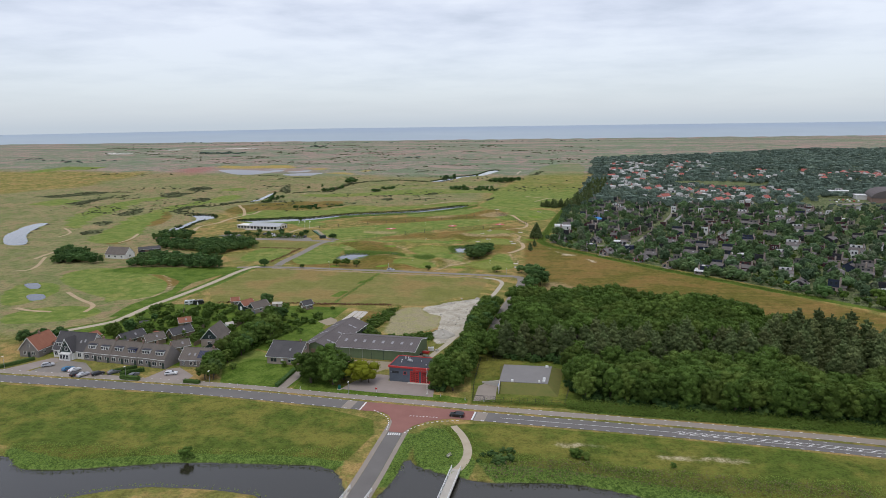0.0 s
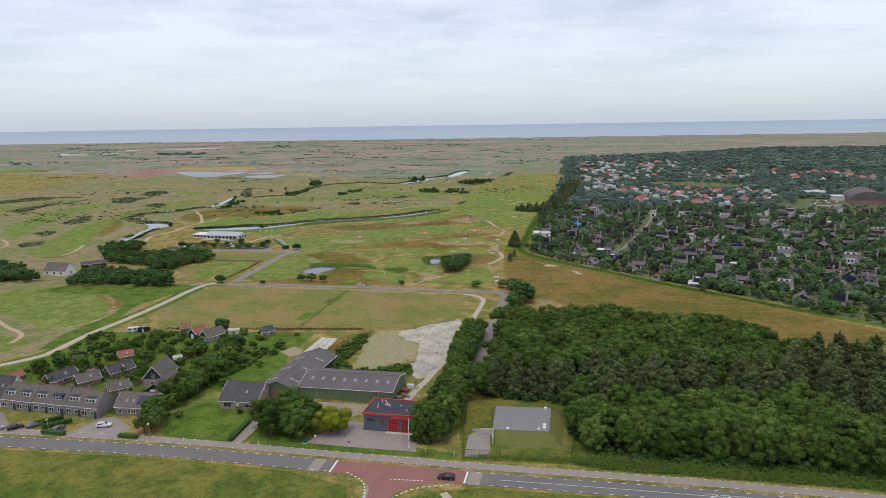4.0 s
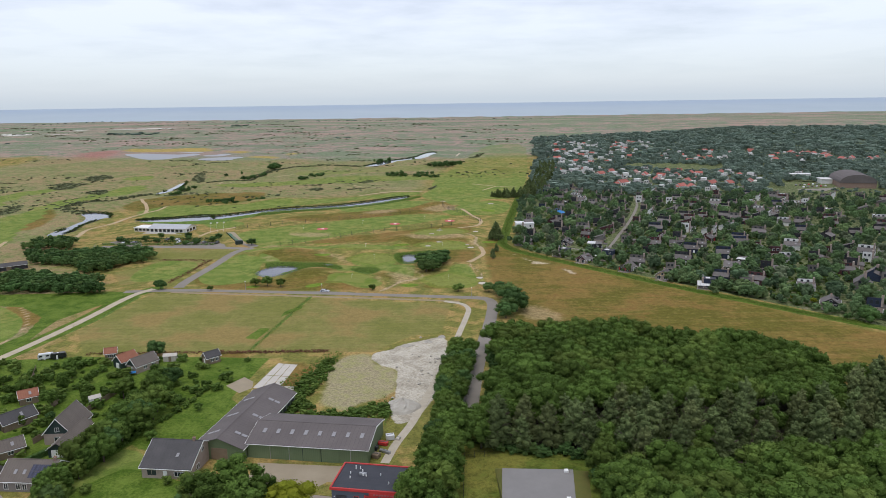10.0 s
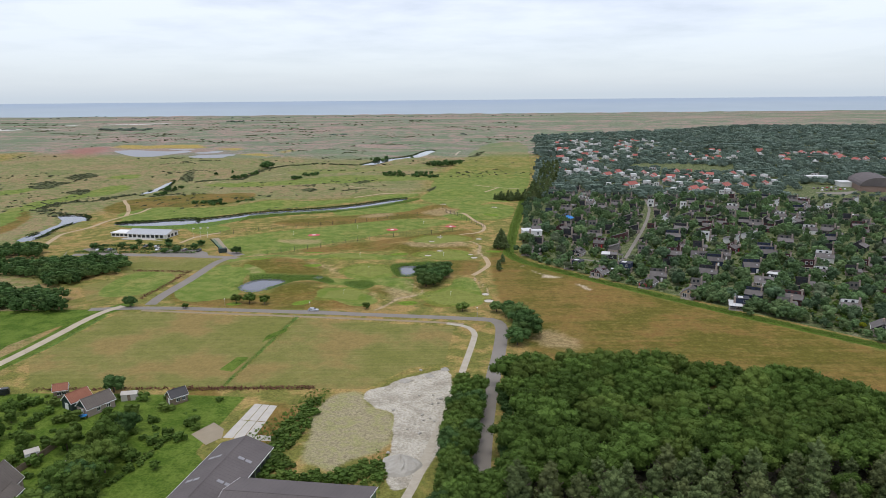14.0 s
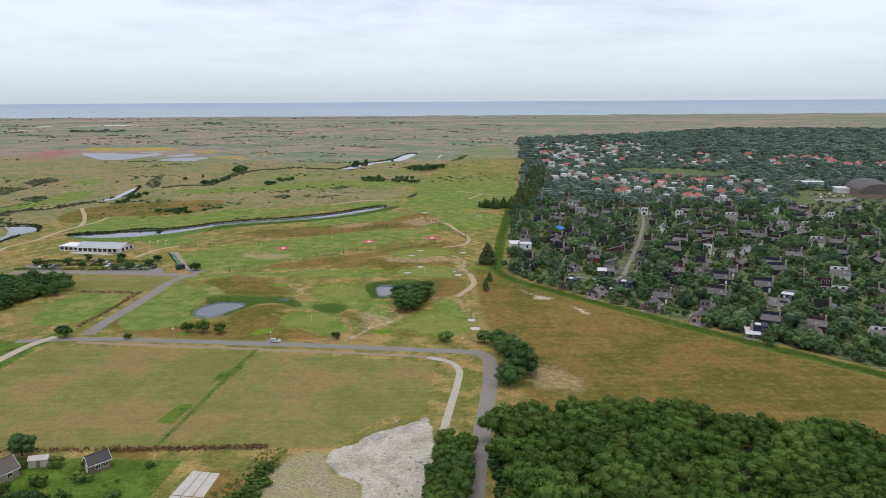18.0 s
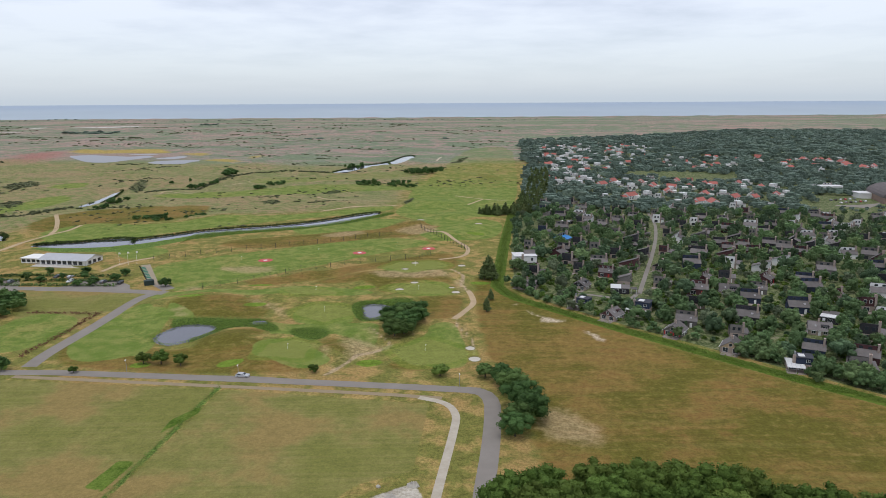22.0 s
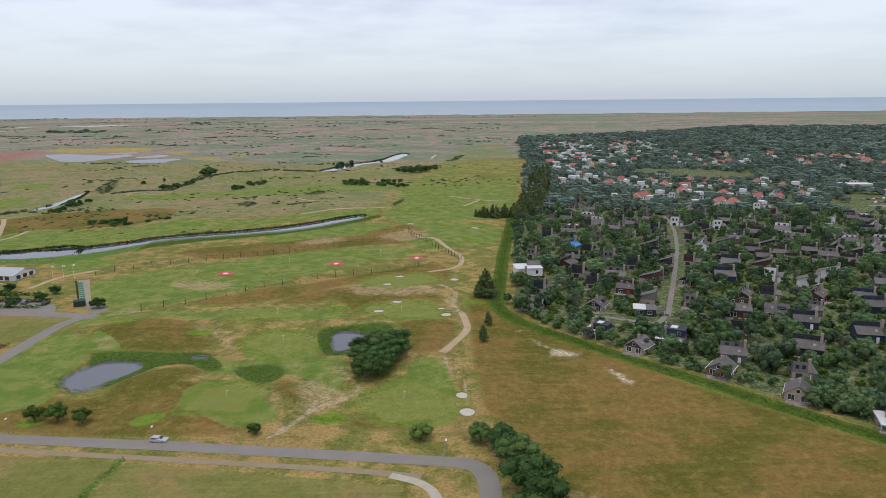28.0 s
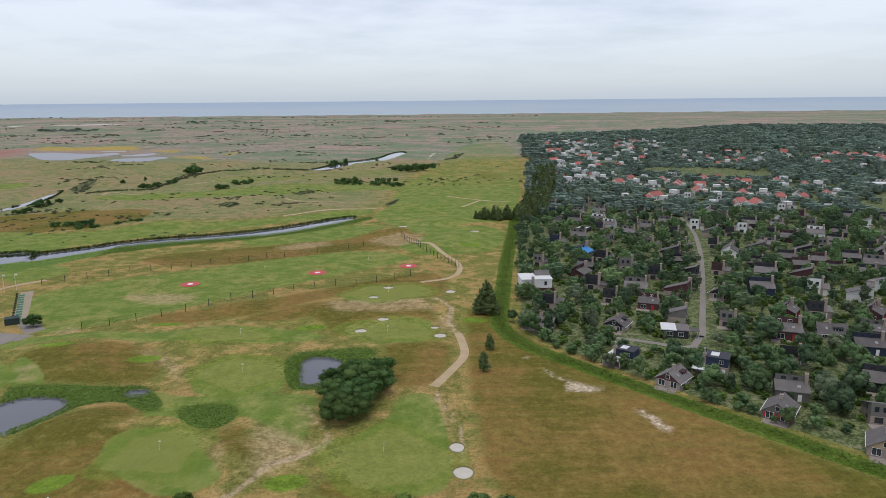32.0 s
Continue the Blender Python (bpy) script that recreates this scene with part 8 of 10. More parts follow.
for x, y in ((-86.2, 553.5), (-35.8, 570.0), (4.2, 580.0)):
    e = thing("range_target", pose(x, y, float(height(x, y))), "red practice target ring with a white centre", "target", "driving range targets")
    for name, r0, r1, mat, z in (("red_ring", 1.1, 3.9, M_RED_PAINT, 0.12), ("white_centre", 0.0, 1.15, M_WHITE, 0.22)):
        bm = bmesh.new()
        ang = [2 * math.pi * k / 28 for k in range(28)]
        out_ = [bm.verts.new((r1 * math.cos(a), r1 * math.sin(a), z)) for a in ang]
        low = [bm.verts.new((r1 * math.cos(a), r1 * math.sin(a), -0.1)) for a in ang]
        if r0:
            inn = [bm.verts.new((r0 * math.cos(a), r0 * math.sin(a), z)) for a in ang]
            for k in range(28):
                j = (k + 1) % 28
                bm.faces.new((inn[k], out_[k], out_[j], inn[j]))
        else:
            bm.faces.new(out_)
        for k in range(28):
            j = (k + 1) % 28
            bm.faces.new((out_[k], low[k], low[j], out_[j]))
        bmesh.ops.recalc_face_normals(bm, faces=bm.faces)
        part(name, bm, mat, e)
for line in (FENCE_S, FENCE_N + [(-60, 600), (-20, 625)], FENCE_E):
    mesh_fence(line, "dark netting fence round the driving range", 8.6 if line is not FENCE_E else 3.5, 3.0, "driving range fences", 5, 0.13)


def flag(x, y, h, cloth, label):
    e = thing("golf_flag", pose(x, y, float(height(x, y))), label, "flag", "flags on the links")
    part("pole", tube(bmesh.new(), (0, 0, 0), (0, 0, h), 0.015 + 0.005 * h, 0.014 + 0.003 * h, 6), M_WHITE, e)
    w = 0.4 if h < 4 else 1.1
    part("cloth", boxes((0.02, w, -0.015, 0.015, h - 0.7 * w, h - 0.05)), cloth, e)


for x, y in ((2, 408), (-1, 488), (-40, 455), (-47, 411), (-3, 537), (-48, 485), (-60, 575), (-15, 590), (-100, 555)):
    flag(x, y, 2.3, M_WHITE, "white flag stick on a putting green")
for k in range(3):
    flag(-163 + 4.2 * k, 546 + 1.2 * k, 7.0, M_WHITE, "tall white flag beside the clubhouse")

# clubhouse, car park and practice shelter
e = thing("clubhouse", pose(-207.5, 549.8, 0, 0, 0, -11), "long white clubhouse with a pale grey roof", "clubhouse")
gable_body(e, 28, 14, 3.0, 4.8, M_RENDER, surface("pale_grey_roof", (0.360, 0.370, 0.385), (0.460, 0.470, 0.485), 2, 0.3, 0.6, 0.05), trim=False, over=0.8)
for k in range(8):
    window(e, "S", 2.2 + k * 3.2, 1.5, 2.2, 1.9, -0.01, 1, M_DARK_METAL)
for k in range(3):
    window(e, "E", 3 + k * 4, 1.5, 2.4, 1.8, 28.01, 1, M_DARK_METAL)
part("flat_wing", boxes((-13, 0, 2, 12, 0, 2.7), (-13.4, 0, 1.5, 12.5, 2.7, 2.95)), M_RENDER, e)
for k in range(4):
    window(e, "S", -11.4 + k * 3.0, 1.4, 2.2, 1.5, 1.99, 1, M_DARK_METAL)
part("terrace", boxes((-2, 28, -5, -0.1, 0, 0.12)), M_CONCRETE, e)
flat_sheet("car_park", [(-222, 497), (-160, 494), (-136, 493), (-140, 503), (-150, 513), (-215, 520), (-226, 510)], 0.022, M_ASPHALT_OLD, "grey asphalt car park of the golf club", "car park")
for x, y, L in ((-220, 506.5, 74), (-212, 514.5, 66), (-214, 524, 58)):
    bm = bmesh.new()
    hv, hf = leaf_cards(np.stack([rng.uniform(0, L, 900), rng.uniform(-1.3, 1.3, 900), rng.uniform(0.1, 1.3, 900)], 1), np.tile([0, 0, 1.0], (900, 1)), 0.4, rng)
    hd = tagged(new("hedge", raw_mesh("hedge", hv, hf, M_LEAF_B)), "dark low hedge between the parking rows", "hedge", "car park hedges")
    hd.matrix_world = pose(x, y, 0, 0, 0, -3.5)
for x, y, h in ((-205, 509, 4), (-196, 516, 4.2), (-186, 510, 3.6), (-178, 515, 4), (-168, 517, 4.2), (-160, 509, 3.8), (-150, 511, 4.6), (-213, 517, 4.4), (-165, 503, 3.4), (-158, 503, 3.4), (-172, 527, 4.5), (-150, 522, 4.5), (-190, 527, 4.2)):
    plant_tree("gardendark", x, y, h, 1.4, "car park trees")
for k, (x, y) in enumerate(((-208, 511.5), (-201, 511), (-183, 519.5), (-176, 519), (-172, 510.5), (-155, 508.5), (-146, 506.5), (-215, 520.5))):
    car(x, y, 85 if k % 2 else -95, CAR[("white", "grey", "black", "silver")[k % 4]], "car parked at the golf club", True, "cars at the golf club")
e = thing("range_shelter", pose(-150.5, 541.5, 0, 0, 0, -63), "curved row of green practice mats with low dividers", "practice tees")
part("end_wall", boxes((40.5, 44, -2.0, 2.4, 0, 2.3)), M_DARK_GREEN, e)
for k in range(11):
    part("tee_mat", boxes((1 + k * 3.6, 3.4 + k * 3.6, 0.6, 2.6, 0.0, 0.06)), surface("green_mat", (0.02, 0.12, 0.07), (0.03, 0.16, 0.10), 4, 0.5, 0.9, 0) if k == 0 else bpy.data.materials["green_mat"], e)
    part("divider", boxes((0.1 + k * 3.6, 0.2 + k * 3.6, -0.4, 0.4, 0, 0.7)), M_DARK_GREEN, e)
flat_sheet("range_apron", [(-151, 545), (-131, 503), (-126, 503), (-147, 547)], 0.03, M_SANDYARD, "pale paved apron of the practice range", "yard")

flat_sheet("range_pad", [(-129, 502.6), (-120, 491.5), (-113, 493), (-123, 505)], 0.05, M_ASPHALT_OLD, "grey paved pad beside the practice tees", "yard")
# farm house beyond the copse
e = thing("white_farmhouse", pose(-257, 418, 0, 0, 0, -10), "white farmhouse with a dark thatched roof", "house")
gable_body(e, 16, 9, 2.8, 7.0, M_RENDER, M_TILE_BROWN)
for k in range(3):
    window(e, "S", 3 + k * 5, 1.5, 1.5, 1.3, -0.01, 1)
window(e, "E", 4.5, 1.6, 1.4, 1.3, 16.01, 1)
e = thing("dark_shed", pose(-243, 436, 0, 0, 0, 35), "black shed with a low roof beside the copse", "shed")
gable_body(e, 14, 7, 2.4, 3.6, M_CLADS["d"], M_SLATE, trim=False)
door(e, "S", 5, 2.4, 2.1, -0.01, M_WOOD)


# ---- the holiday park ----
M_TARP = surface("blue_tarpaulin", (0.030, 0.180, 0.460), (0.050, 0.260, 0.580), 2, 0.4, 0.5, 0.1)
M_FLATWHITE = surface("pale_flat_roof", (0.520, 0.520, 0.510), (0.680, 0.680, 0.670), 3, 0.4, 0.7, 0.05)
PARK = {"d": "black boarded", "m": "maroon boarded", "n": "navy boarded", "l": "grey boarded", "w": "white boarded", "b": "grey boarded"}


def plain_window(parent, along_wall, z, w, h, plane):
    """A dark window seen from far: pane and sill in one."""
    return part("window", boxes((along_wall - w / 2, along_wall + w / 2, plane - 0.05, plane + 0.02, z - h / 2, z + h / 2), (along_wall - w / 2 - 0.08, along_wall + w / 2 + 0.08, plane - 0.12, plane + 0.02, z - h / 2 - 0.1, z - h / 2)), M_GLASS, parent)


def mono_house(m, kind, form, lean=False):
    clad = M_CLADS["l" if kind == "b" else kind]
    roof = M_TARP if kind == "b" else M_ROOF_PARK
    text = PARK[kind] + (" holiday house with a blue covered roof" if kind == "b" else " holiday house with a sloping grey roof")
    e = thing("holiday_house", m, text, "house", "holiday houses")
    trim = M_WHITE if kind == "m" else M_DARK_METAL
    L, W = (8.6, 7.6) if form == 0 else (8.0, 8.6)
    part("ground_floor", boxes((0, L, 0, W, 0, 2.5)), (M_BRICK_PALE if form else clad) if kind != "w" else M_RENDER, e)
    if form == 0:
        part("upper_wall", extrude_yz(bmesh.new(), [(0.0, 2.5), (W, 2.5), (W, 3.4), (W * 0.5, 6.3), (W * 0.5, 4.6), (0.0, 2.9)], 0, L), clad, e)
        slope(e, 0, L, 0.0, 2.85, W * 0.5, 4.55, roof, "front_roof", 0.16, 0.25)
        slope(e, 0, L, W, 3.35, W * 0.5, 6.25, roof, "rear_roof", 0.16, 0.25)
        for k in (0.25, 0.6):
            if lean:
                plain_window(e, L * k, 5.35, 1.3, 0.9, W * 0.5 - 0.01)
            else:
                window(e, "S", L * k, 5.35, 1.3, 0.9, W * 0.5 - 0.01, 1, trim)
        if not lean:
            window(e, "W", W * 0.68, 4.0, 1.1, 1.2, -0.01, 0, trim)
            skylight(e, L * 0.7, 1.8, 3.85, 22, 0.9, 1.1)
        stack = (L - 0.7, W * 0.5 - 0.6, 3.2, 7.3, 0.8, 1.3)
    else:
        part("upper_wall", extrude_yz(bmesh.new(), [(0.0, 2.5), (W, 2.5), (W, 3.3), (0.0, 6.4)], 0, L * 0.62), clad, e)
        slope(e, 0, L * 0.62, W, 3.25, 0.0, 6.38, roof, "main_roof", 0.16, 0.3)
        part("side_roof", boxes((L * 0.62, L + 0.3, -0.3, W + 0.3, 2.5, 2.72)), roof, e)
        for k in (0.18, 0.45):
            if lean:
                plain_window(e, L * k, 4.5, 1.1, 1.3, -0.01)
            else:
                window(e, "S", L * k, 4.6, 1.2, 1.5, -0.01, 0, trim)
        if not lean:
            window(e, "W", W * 0.4, 4.1, 1.2, 1.2, -0.01, 0, trim)
        stack = (L * 0.62 + 0.45, 0.5, 0.0, 7.4, 0.85, 1.3)
    if lean:
        x, y, z0, z1, w, d = stack
        part("chimney", boxes((x - w / 2, x + w / 2, y - d / 2, y + d / 2, z0, z1), (x - w / 2 - 0.06, x + w / 2 + 0.06, y - d / 2 - 0.06, y + d / 2 + 0.06, z1, z1 + 0.12)), M_BRICK_PALE, e)
        plain_window(e, L * 0.28, 1.3, 2.2, 1.7, -0.01)
        return e
    chimney(e, *stack, M_BRICK_PALE)
    window(e, "S", L * 0.28, 1.3, 2.2, 1.7, -0.01, 1, trim)
    window(e, "W", W * 0.35, 1.4, 1.6, 1.3, -0.01, 1, trim)
    window(e, "E", W * 0.5, 1.4, 1.4, 1.2, L + 0.01, 1, trim)
    door(e, "S", L * 0.72, 1.0, 2.1, -0.01, M_RED_PAINT if kind == "m" else M_WHITE)
    part("terrace", boxes((-0.5, L * 0.6, -3.2, -0.1, 0.0, 0.10)), M_PAVERS, e)
    return e


def gable_holiday(m, kind):
    text = {"g": "holiday house with a grey gabled roof and dark boards", "G": "maroon boarded holiday house with a gabled grey roof", "R": "grey holiday house with red shutters and a gabled roof", "T": "holiday house with a light timber gable", "B": "grey holiday house with tall white windows in its gable"}[kind]
    e = thing("gabled_holiday_house", m, text, "house", "gabled holiday houses")
    L, W = (8.4, 7.6) if kind in "GRTB" else (9.0, 8.5)
    wall = {"g": M_BRICK_PALE, "G": M_BRICK_PALE, "R": M_CLADS["l"], "T": M_BRICK_PALE, "B": M_BRICK_GREY}[kind]
    board = {"g": M_CLADS["d"], "G": M_CLADS["m"], "R": M_CLADS["l"], "T": M_CLADS["t"], "B": M_BRICK_GREY}[kind]
    gable_body(e, L, W, 2.3, 4.9, wall, M_ROOF_PARK, over=0.35, gable=board, trim=False)
    for y_ in (1.9, 5.6):
        window(e, "W", y_, 1.35, 2.0, 1.9, -0.03, 1, M_WHITE)
    window(e, "W", W / 2, 3.5, 1.2, 1.3, -0.09, 0)
    for x_ in (2.0, 6.5):
        window(e, "S", x_, 1.4, 1.6, 1.3, -0.01, 1)
    door(e, "S", 4.3, 1.0, 2.1, -0.01, M_WHITE)
    if kind == "R":
        for y_ in (0.6, 3.2, 4.3, 6.9):
            part("shutter", boxes((-0.1, -0.04, y_ - 0.28, y_ + 0.28, 0.6, 2.1)), M_RED_PAINT, e, "red wooden shutter")
    if kind in "gG":
        dm = part("dormer", boxes((L * 0.55, L * 0.85, 1.2, 3.4, 2.8, 4.1), (L * 0.52, L * 0.88, 0.9, 3.5, 4.1, 4.25)), board, e)
        window(dm, "S", L * 0.70, 3.5, 2.0, 0.9, 1.19, 1)
    skylight(e, L * 0.3, 1.9, 3.75, 34)
    chimney(e, L * 0.45, W / 2, 4.6, 6.2, 0.8, 0.8, M_BRICK_PALE)
    part("terrace", boxes((-3.4, -0.1, 0.6, W - 0.6, 0.0, 0.10)), M_PAVERS, e)
    return e


def flat_house(m):
    e = thing("flat_roof_bungalow", m, "low bungalow with a pale flat roof and carport", "house", "flat roofed bungalows")
    part("wall", boxes((0, 8, 0, 6.5, 0, 2.6)), M_CLADS["d"], e)
    part("roof", boxes((-0.3, 4.4, -0.4, 6.8, 2.6, 2.85)), M_FLATWHITE, e)
    part("rear_roof", boxes((4.45, 8.3, -0.4, 6.8, 2.6, 2.8)), M_ROOF_PARK, e)
    window(e, "S", 2.2, 1.4, 2.4, 1.5, -0.01, 1)
    window(e, "S", 5.8, 1.4, 1.6, 1.3, -0.01, 1)
    window(e, "W", 3.0, 1.4, 1.6, 1.3, -0.01, 1)
    door(e, "W", 5.2, 1.0, 2.1, -0.01, M_WHITE)
    part("carport_roof", boxes((8.6, 11.5, 0.5, 4.5, 2.3, 2.45)), M_ROOF_PARK, e)
    for x_ in (8.8, 11.2):
        for y_ in (0.7, 4.2):
            part("carport_post", boxes((x_, x_ + 0.12, y_, y_ + 0.12, 0, 2.3)), M_WHITE, e)
    return e


def veranda_house(m, wall, text):
    e = thing("veranda_house", m, text, "house", "veranda houses")
    part("ground_floor", boxes((0, 9.5, 0, 6.0, 0, 2.7)), M_BRICK_PALE, e)
    part("upper_floor", boxes((3.2, 9.5, 0.3, 6.0, 2.7, 5.4)), M_CLADS[wall], e)
    part("roof", boxes((3.0, 9.8, 0.0, 6.3, 5.4, 5.6)), M_ROOF_FELT, e)
    part("skylight", boxes((4.2, 6.6, 1.4, 4.6, 5.6, 5.78)), M_FLATWHITE, e, "pale roof dome")
    part("low_roof", boxes((-0.3, 3.0, -0.3, 6.3, 2.7, 2.9)), M_FLATWHITE, e)
    vr = part("veranda_roof", extrude_yz(bmesh.new(), [(-3.6, 2.25), (0.0, 2.75), (0.0, 2.87), (-3.6, 2.37)], -0.4, 6.4), M_FLATWHITE, e, "white glazed veranda roof")
    for k in range(5):
        part("rafter", extrude_yz(bmesh.new(), [(-3.55, 2.39), (0.0, 2.89), (0.0, 2.95), (-3.55, 2.45)], -0.3 + k * 1.6, -0.2 + k * 1.6), M_METAL, vr)
    for x_ in (-0.2, 3.0, 6.1):
        part("veranda_post", boxes((x_, x_ + 0.12, -3.5, -3.38, 0, 2.3)), M_WHITE, e)
    window(e, "S", 2.0, 1.4, 2.6, 2.0, -0.01, 2, M_WHITE)
    window(e, "S", 5.2, 1.4, 2.0, 2.0, -0.01, 1, M_WHITE)
    window(e, "S", 7.6, 4.2, 1.4, 1.2, 0.29, 1, M_WHITE)
    window(e, "W", 3.0, 4.2, 1.4, 1.2, 3.19, 1, M_WHITE)
    door(e, "S", 8.4, 1.0, 2.1, -0.01, M_WHITE)
    ch = part("chimney", boxes((2.0, 3.1, 0.6, 1.7, 0, 6.2)), M_BRICK_PALE, e)
    part("flue", tube(bmesh.new(), (2.55, 1.15, 6.2), (2.55, 1.15, 7.6), 0.26, 0.26, 12), M_METAL, ch, "silver metal flue")
    part("flue_cap", tube(bmesh.new(), (2.55, 1.15, 7.65), (2.55, 1.15, 7.8), 0.4, 0.25, 12), M_METAL, ch)
    part("terrace", boxes((-0.6, 6.6, -4.6, -0.1, 0.0, 0.08)), M_PAVERS, e)
    return e


def white_block(m):
    e = thing("white_block_house", m, "white boxed house on a maroon ground floor", "house")
    part("ground_floor", boxes((0, 13, 0, 10, 0, 3.0)), M_CLADS["m"], e)
    part("upper_floor", boxes((0.3, 12, 0.2, 9.5, 3.0, 6.4)), M_RENDER, e)
    part("roof", boxes((0.0, 12.3, -0.1, 9.8, 6.4, 6.6)), M_FLATWHITE, e)
    part("rear_gable", extrude_yz(bmesh.new(), [(5.5, 6.6), (9.6, 6.6), (7.6, 8.4)], 6.4, 12.2), M_ROOF_PARK, e)
    for x_ in (2.5, 9.5):
        window(e, "S", x_, 4.8, 1.0, 1.5, 0.19, 0, M_DARK_METAL)
    for x_ in (2.0, 6.5, 10.5):
        window(e, "S", x_, 1.6, 1.6, 1.5, -0.01, 1)
    chimney(e, 4.4, -0.4, 0, 7.6, 1.0, 0.7, M_BRICK_PALE)
    return e


def red_house(m):
    e = thing("red_roof_villa", m, "white villa with bright red tiled roofs", "house", "white villas with red roofs")
    gable_body(e, 13, 8, 3.6, 6.4, M_RENDER, M_TILE_SCARLET, over=0.25, trim=False)
    part("low_wing", boxes((-6, -0.02, 1, 7.5, 0, 3.0)), M_RENDER, e)
    slope(e, -6, -0.3, 1, 3.0, 4.2, 4.6, M_TILE_SCARLET, "wing_roof", 0.15, 0.2)
    slope(e, -6, -0.3, 7.5, 3.0, 4.2, 4.6, M_TILE_SCARLET, "wing_roof", 0.15, 0.2)
    part("side_block", boxes((8, 13.5, -4, -0.02, 0, 3.1), (7.8, 13.7, -4.2, -0.02, 3.1, 3.3)), M_RENDER, e)
    for x_ in (2, 5.5):
        window(e, "S", x_, 1.5, 1.8, 1.6, -0.01, 1)
    for x_ in (2, 6, 10):
        window(e, "S", x_, 2.9, 1.4, 0.9, -0.02, 1)
    window(e, "W", 4, 1.5, 1.8, 1.5, -6.01, 1)
    return e


def white_cottage(m, red, far=False):
    e = thing("white_cottage", m, "white cottage with a red tiled roof" if red else "white cottage with a flat pale roof", "house", "far white cottages")
    if red:
        part("wall", extrude_yz(bmesh.new(), [(0, 0), (7, 0), (7, 2.9), (3.5, 5.4), (0, 2.9)], 0, 9), M_RENDER, e)
        slope(e, 0, 9, 0, 2.9, 3.5, 5.4, M_TILE_SCARLET)
        slope(e, 0, 9, 7, 2.9, 3.5, 5.4, M_TILE_SCARLET)
    else:
        part("wall", boxes((0, 10, 0, 7, 0, 3.0), (2, 7, 1, 7, 3.0, 5.4)), M_RENDER, e)
        part("roof", boxes((-0.2, 10.2, -0.2, 7.2, 2.98, 3.12)), M_ROOF_PARK, e)
        part("upper_roof", boxes((1.8, 7.2, 0.8, 7.2, 5.4, 5.55)), M_FLATWHITE, e)
    for x_ in () if far else (2.2, 6.4):
        part("window", boxes((x_ - 0.95, x_ + 0.95, -0.05, 0.02, 0.6, 2.2)), M_GLASS, e)
    return e


house_row_1 = [(181, 346, 'n'), (165, 354, 'g'), (194, 380, 'l'), (143, 382, 'l'), (125.5, 388, 'v'), (109.5, 405, 'T'), (188, 410, 'l'), (167, 414, 'd'), (214, 419, 'd'), (120, 419, 'l'), (151, 421, 'g'), (96, 423, 'R'), (105, 433, 'l'), (130, 436, 'd'), (77.5, 443, 'G'), (157, 448, 'n'), (187, 449, 'm'), (216, 450, 'm'), (92, 451, 'v'), (119, 457, 'd')]
house_row_2 = [(70, 459, 'v'), (144, 463, 'n'), (233, 463, 'd'), (184, 466, 'm'), (204, 467, 'w'), (140, 476, 'g'), (126, 477, 'm'), (155, 477, 'l'), (92, 481, 'f'), (218, 488, 'd'), (51, 489, 'g'), (115, 489, 'l'), (75, 489, 'g'), (165, 495, 'm'), (149, 498, 'd'), (137, 499, 'm'), (263, 504, 'd'), (94, 511, 'm'), (59, 513, 'd'), (285, 514, 'd')]
house_row_3 = [(174, 516, 'w'), (83, 519, 'd'), (125, 522, 'g'), (109, 525, 'm'), (164, 526, 'w'), (142, 527, 'n'), (242, 527, 'm'), (191, 530, 'w'), (94, 530, 'l'), (53, 532, 'W'), (81, 537, 'd'), (267, 538, 'm'), (168, 546, 'm'), (155, 550, 'd'), (199, 550, 'd'), (123, 552, 'd'), (189, 556, 'm'), (140, 557, 'm'), (102, 567, 'l'), (84, 568, 'd')]
house_row_4 = [(161, 570, 'd'), (190, 572, 'm'), (128, 576, 'd'), (208, 576, 'd'), (179, 578, 'd'), (224, 581, 'd'), (97, 584, 'd'), (87, 594, 'b'), (184, 607, 'l'), (213, 607, 'l'), (143, 609, 'd'), (160, 611, 'd'), (128, 613, 'l'), (223, 614, 'd'), (81, 621, 'n'), (222, 632, 'w'), (95, 635, 'l'), (238, 635, 'd'), (202, 638, 'd'), (150, 639, 'd')]
house_row_5 = [(256, 639, 'w'), (181, 640, 'd'), (168, 641, 'l'), (125, 644, 'l'), (215, 659, 'l'), (186, 662, 'd'), (170, 663, 'w'), (201, 664, 'd'), (268, 664, 'w'), (155, 673, 'l'), (139, 674, 'd'), (103, 681, 'd'), (271, 684, 'n'), (230, 685, 'w'), (93, 688, 'l'), (246, 690, 'm'), (178, 691, 'l'), (137, 699, 'l'), (152, 704, 'd'), (165, 708, 'l')]
house_row_6 = [(194, 710, 'w'), (112, 712, 'l'), (279, 716, 'w'), (98, 717, 'n'), (250, 719, 'w'), (128, 720, 'l'), (238, 732, 'r'), (230, 746, 'r'), (104, 749, 'l'), (129, 755, 'd'), (266, 762, 'r'), (209, 776, 'w'), (181, 778, 'r'), (313, 782, 'r'), (292, 784, 'w'), (249, 784, 'r'), (193, 799, 'w'), (226, 806, 'r'), (267, 809, 'r'), (322, 832, 'r')]
house_row_7 = [(197, 833, 'w'), (255, 838, 'r'), (394, 840, 'w'), (224, 849, 'r'), (313, 860, 'r'), (280, 863, 'r'), (178, 866, 'r'), (223, 882, 'r'), (261, 887, 'r'), (196, 894, 'r'), (243, 911, 'w')]
HOUSE_ROWS = [house_row_1, house_row_2, house_row_3, house_row_4, house_row_5, house_row_6, house_row_7]
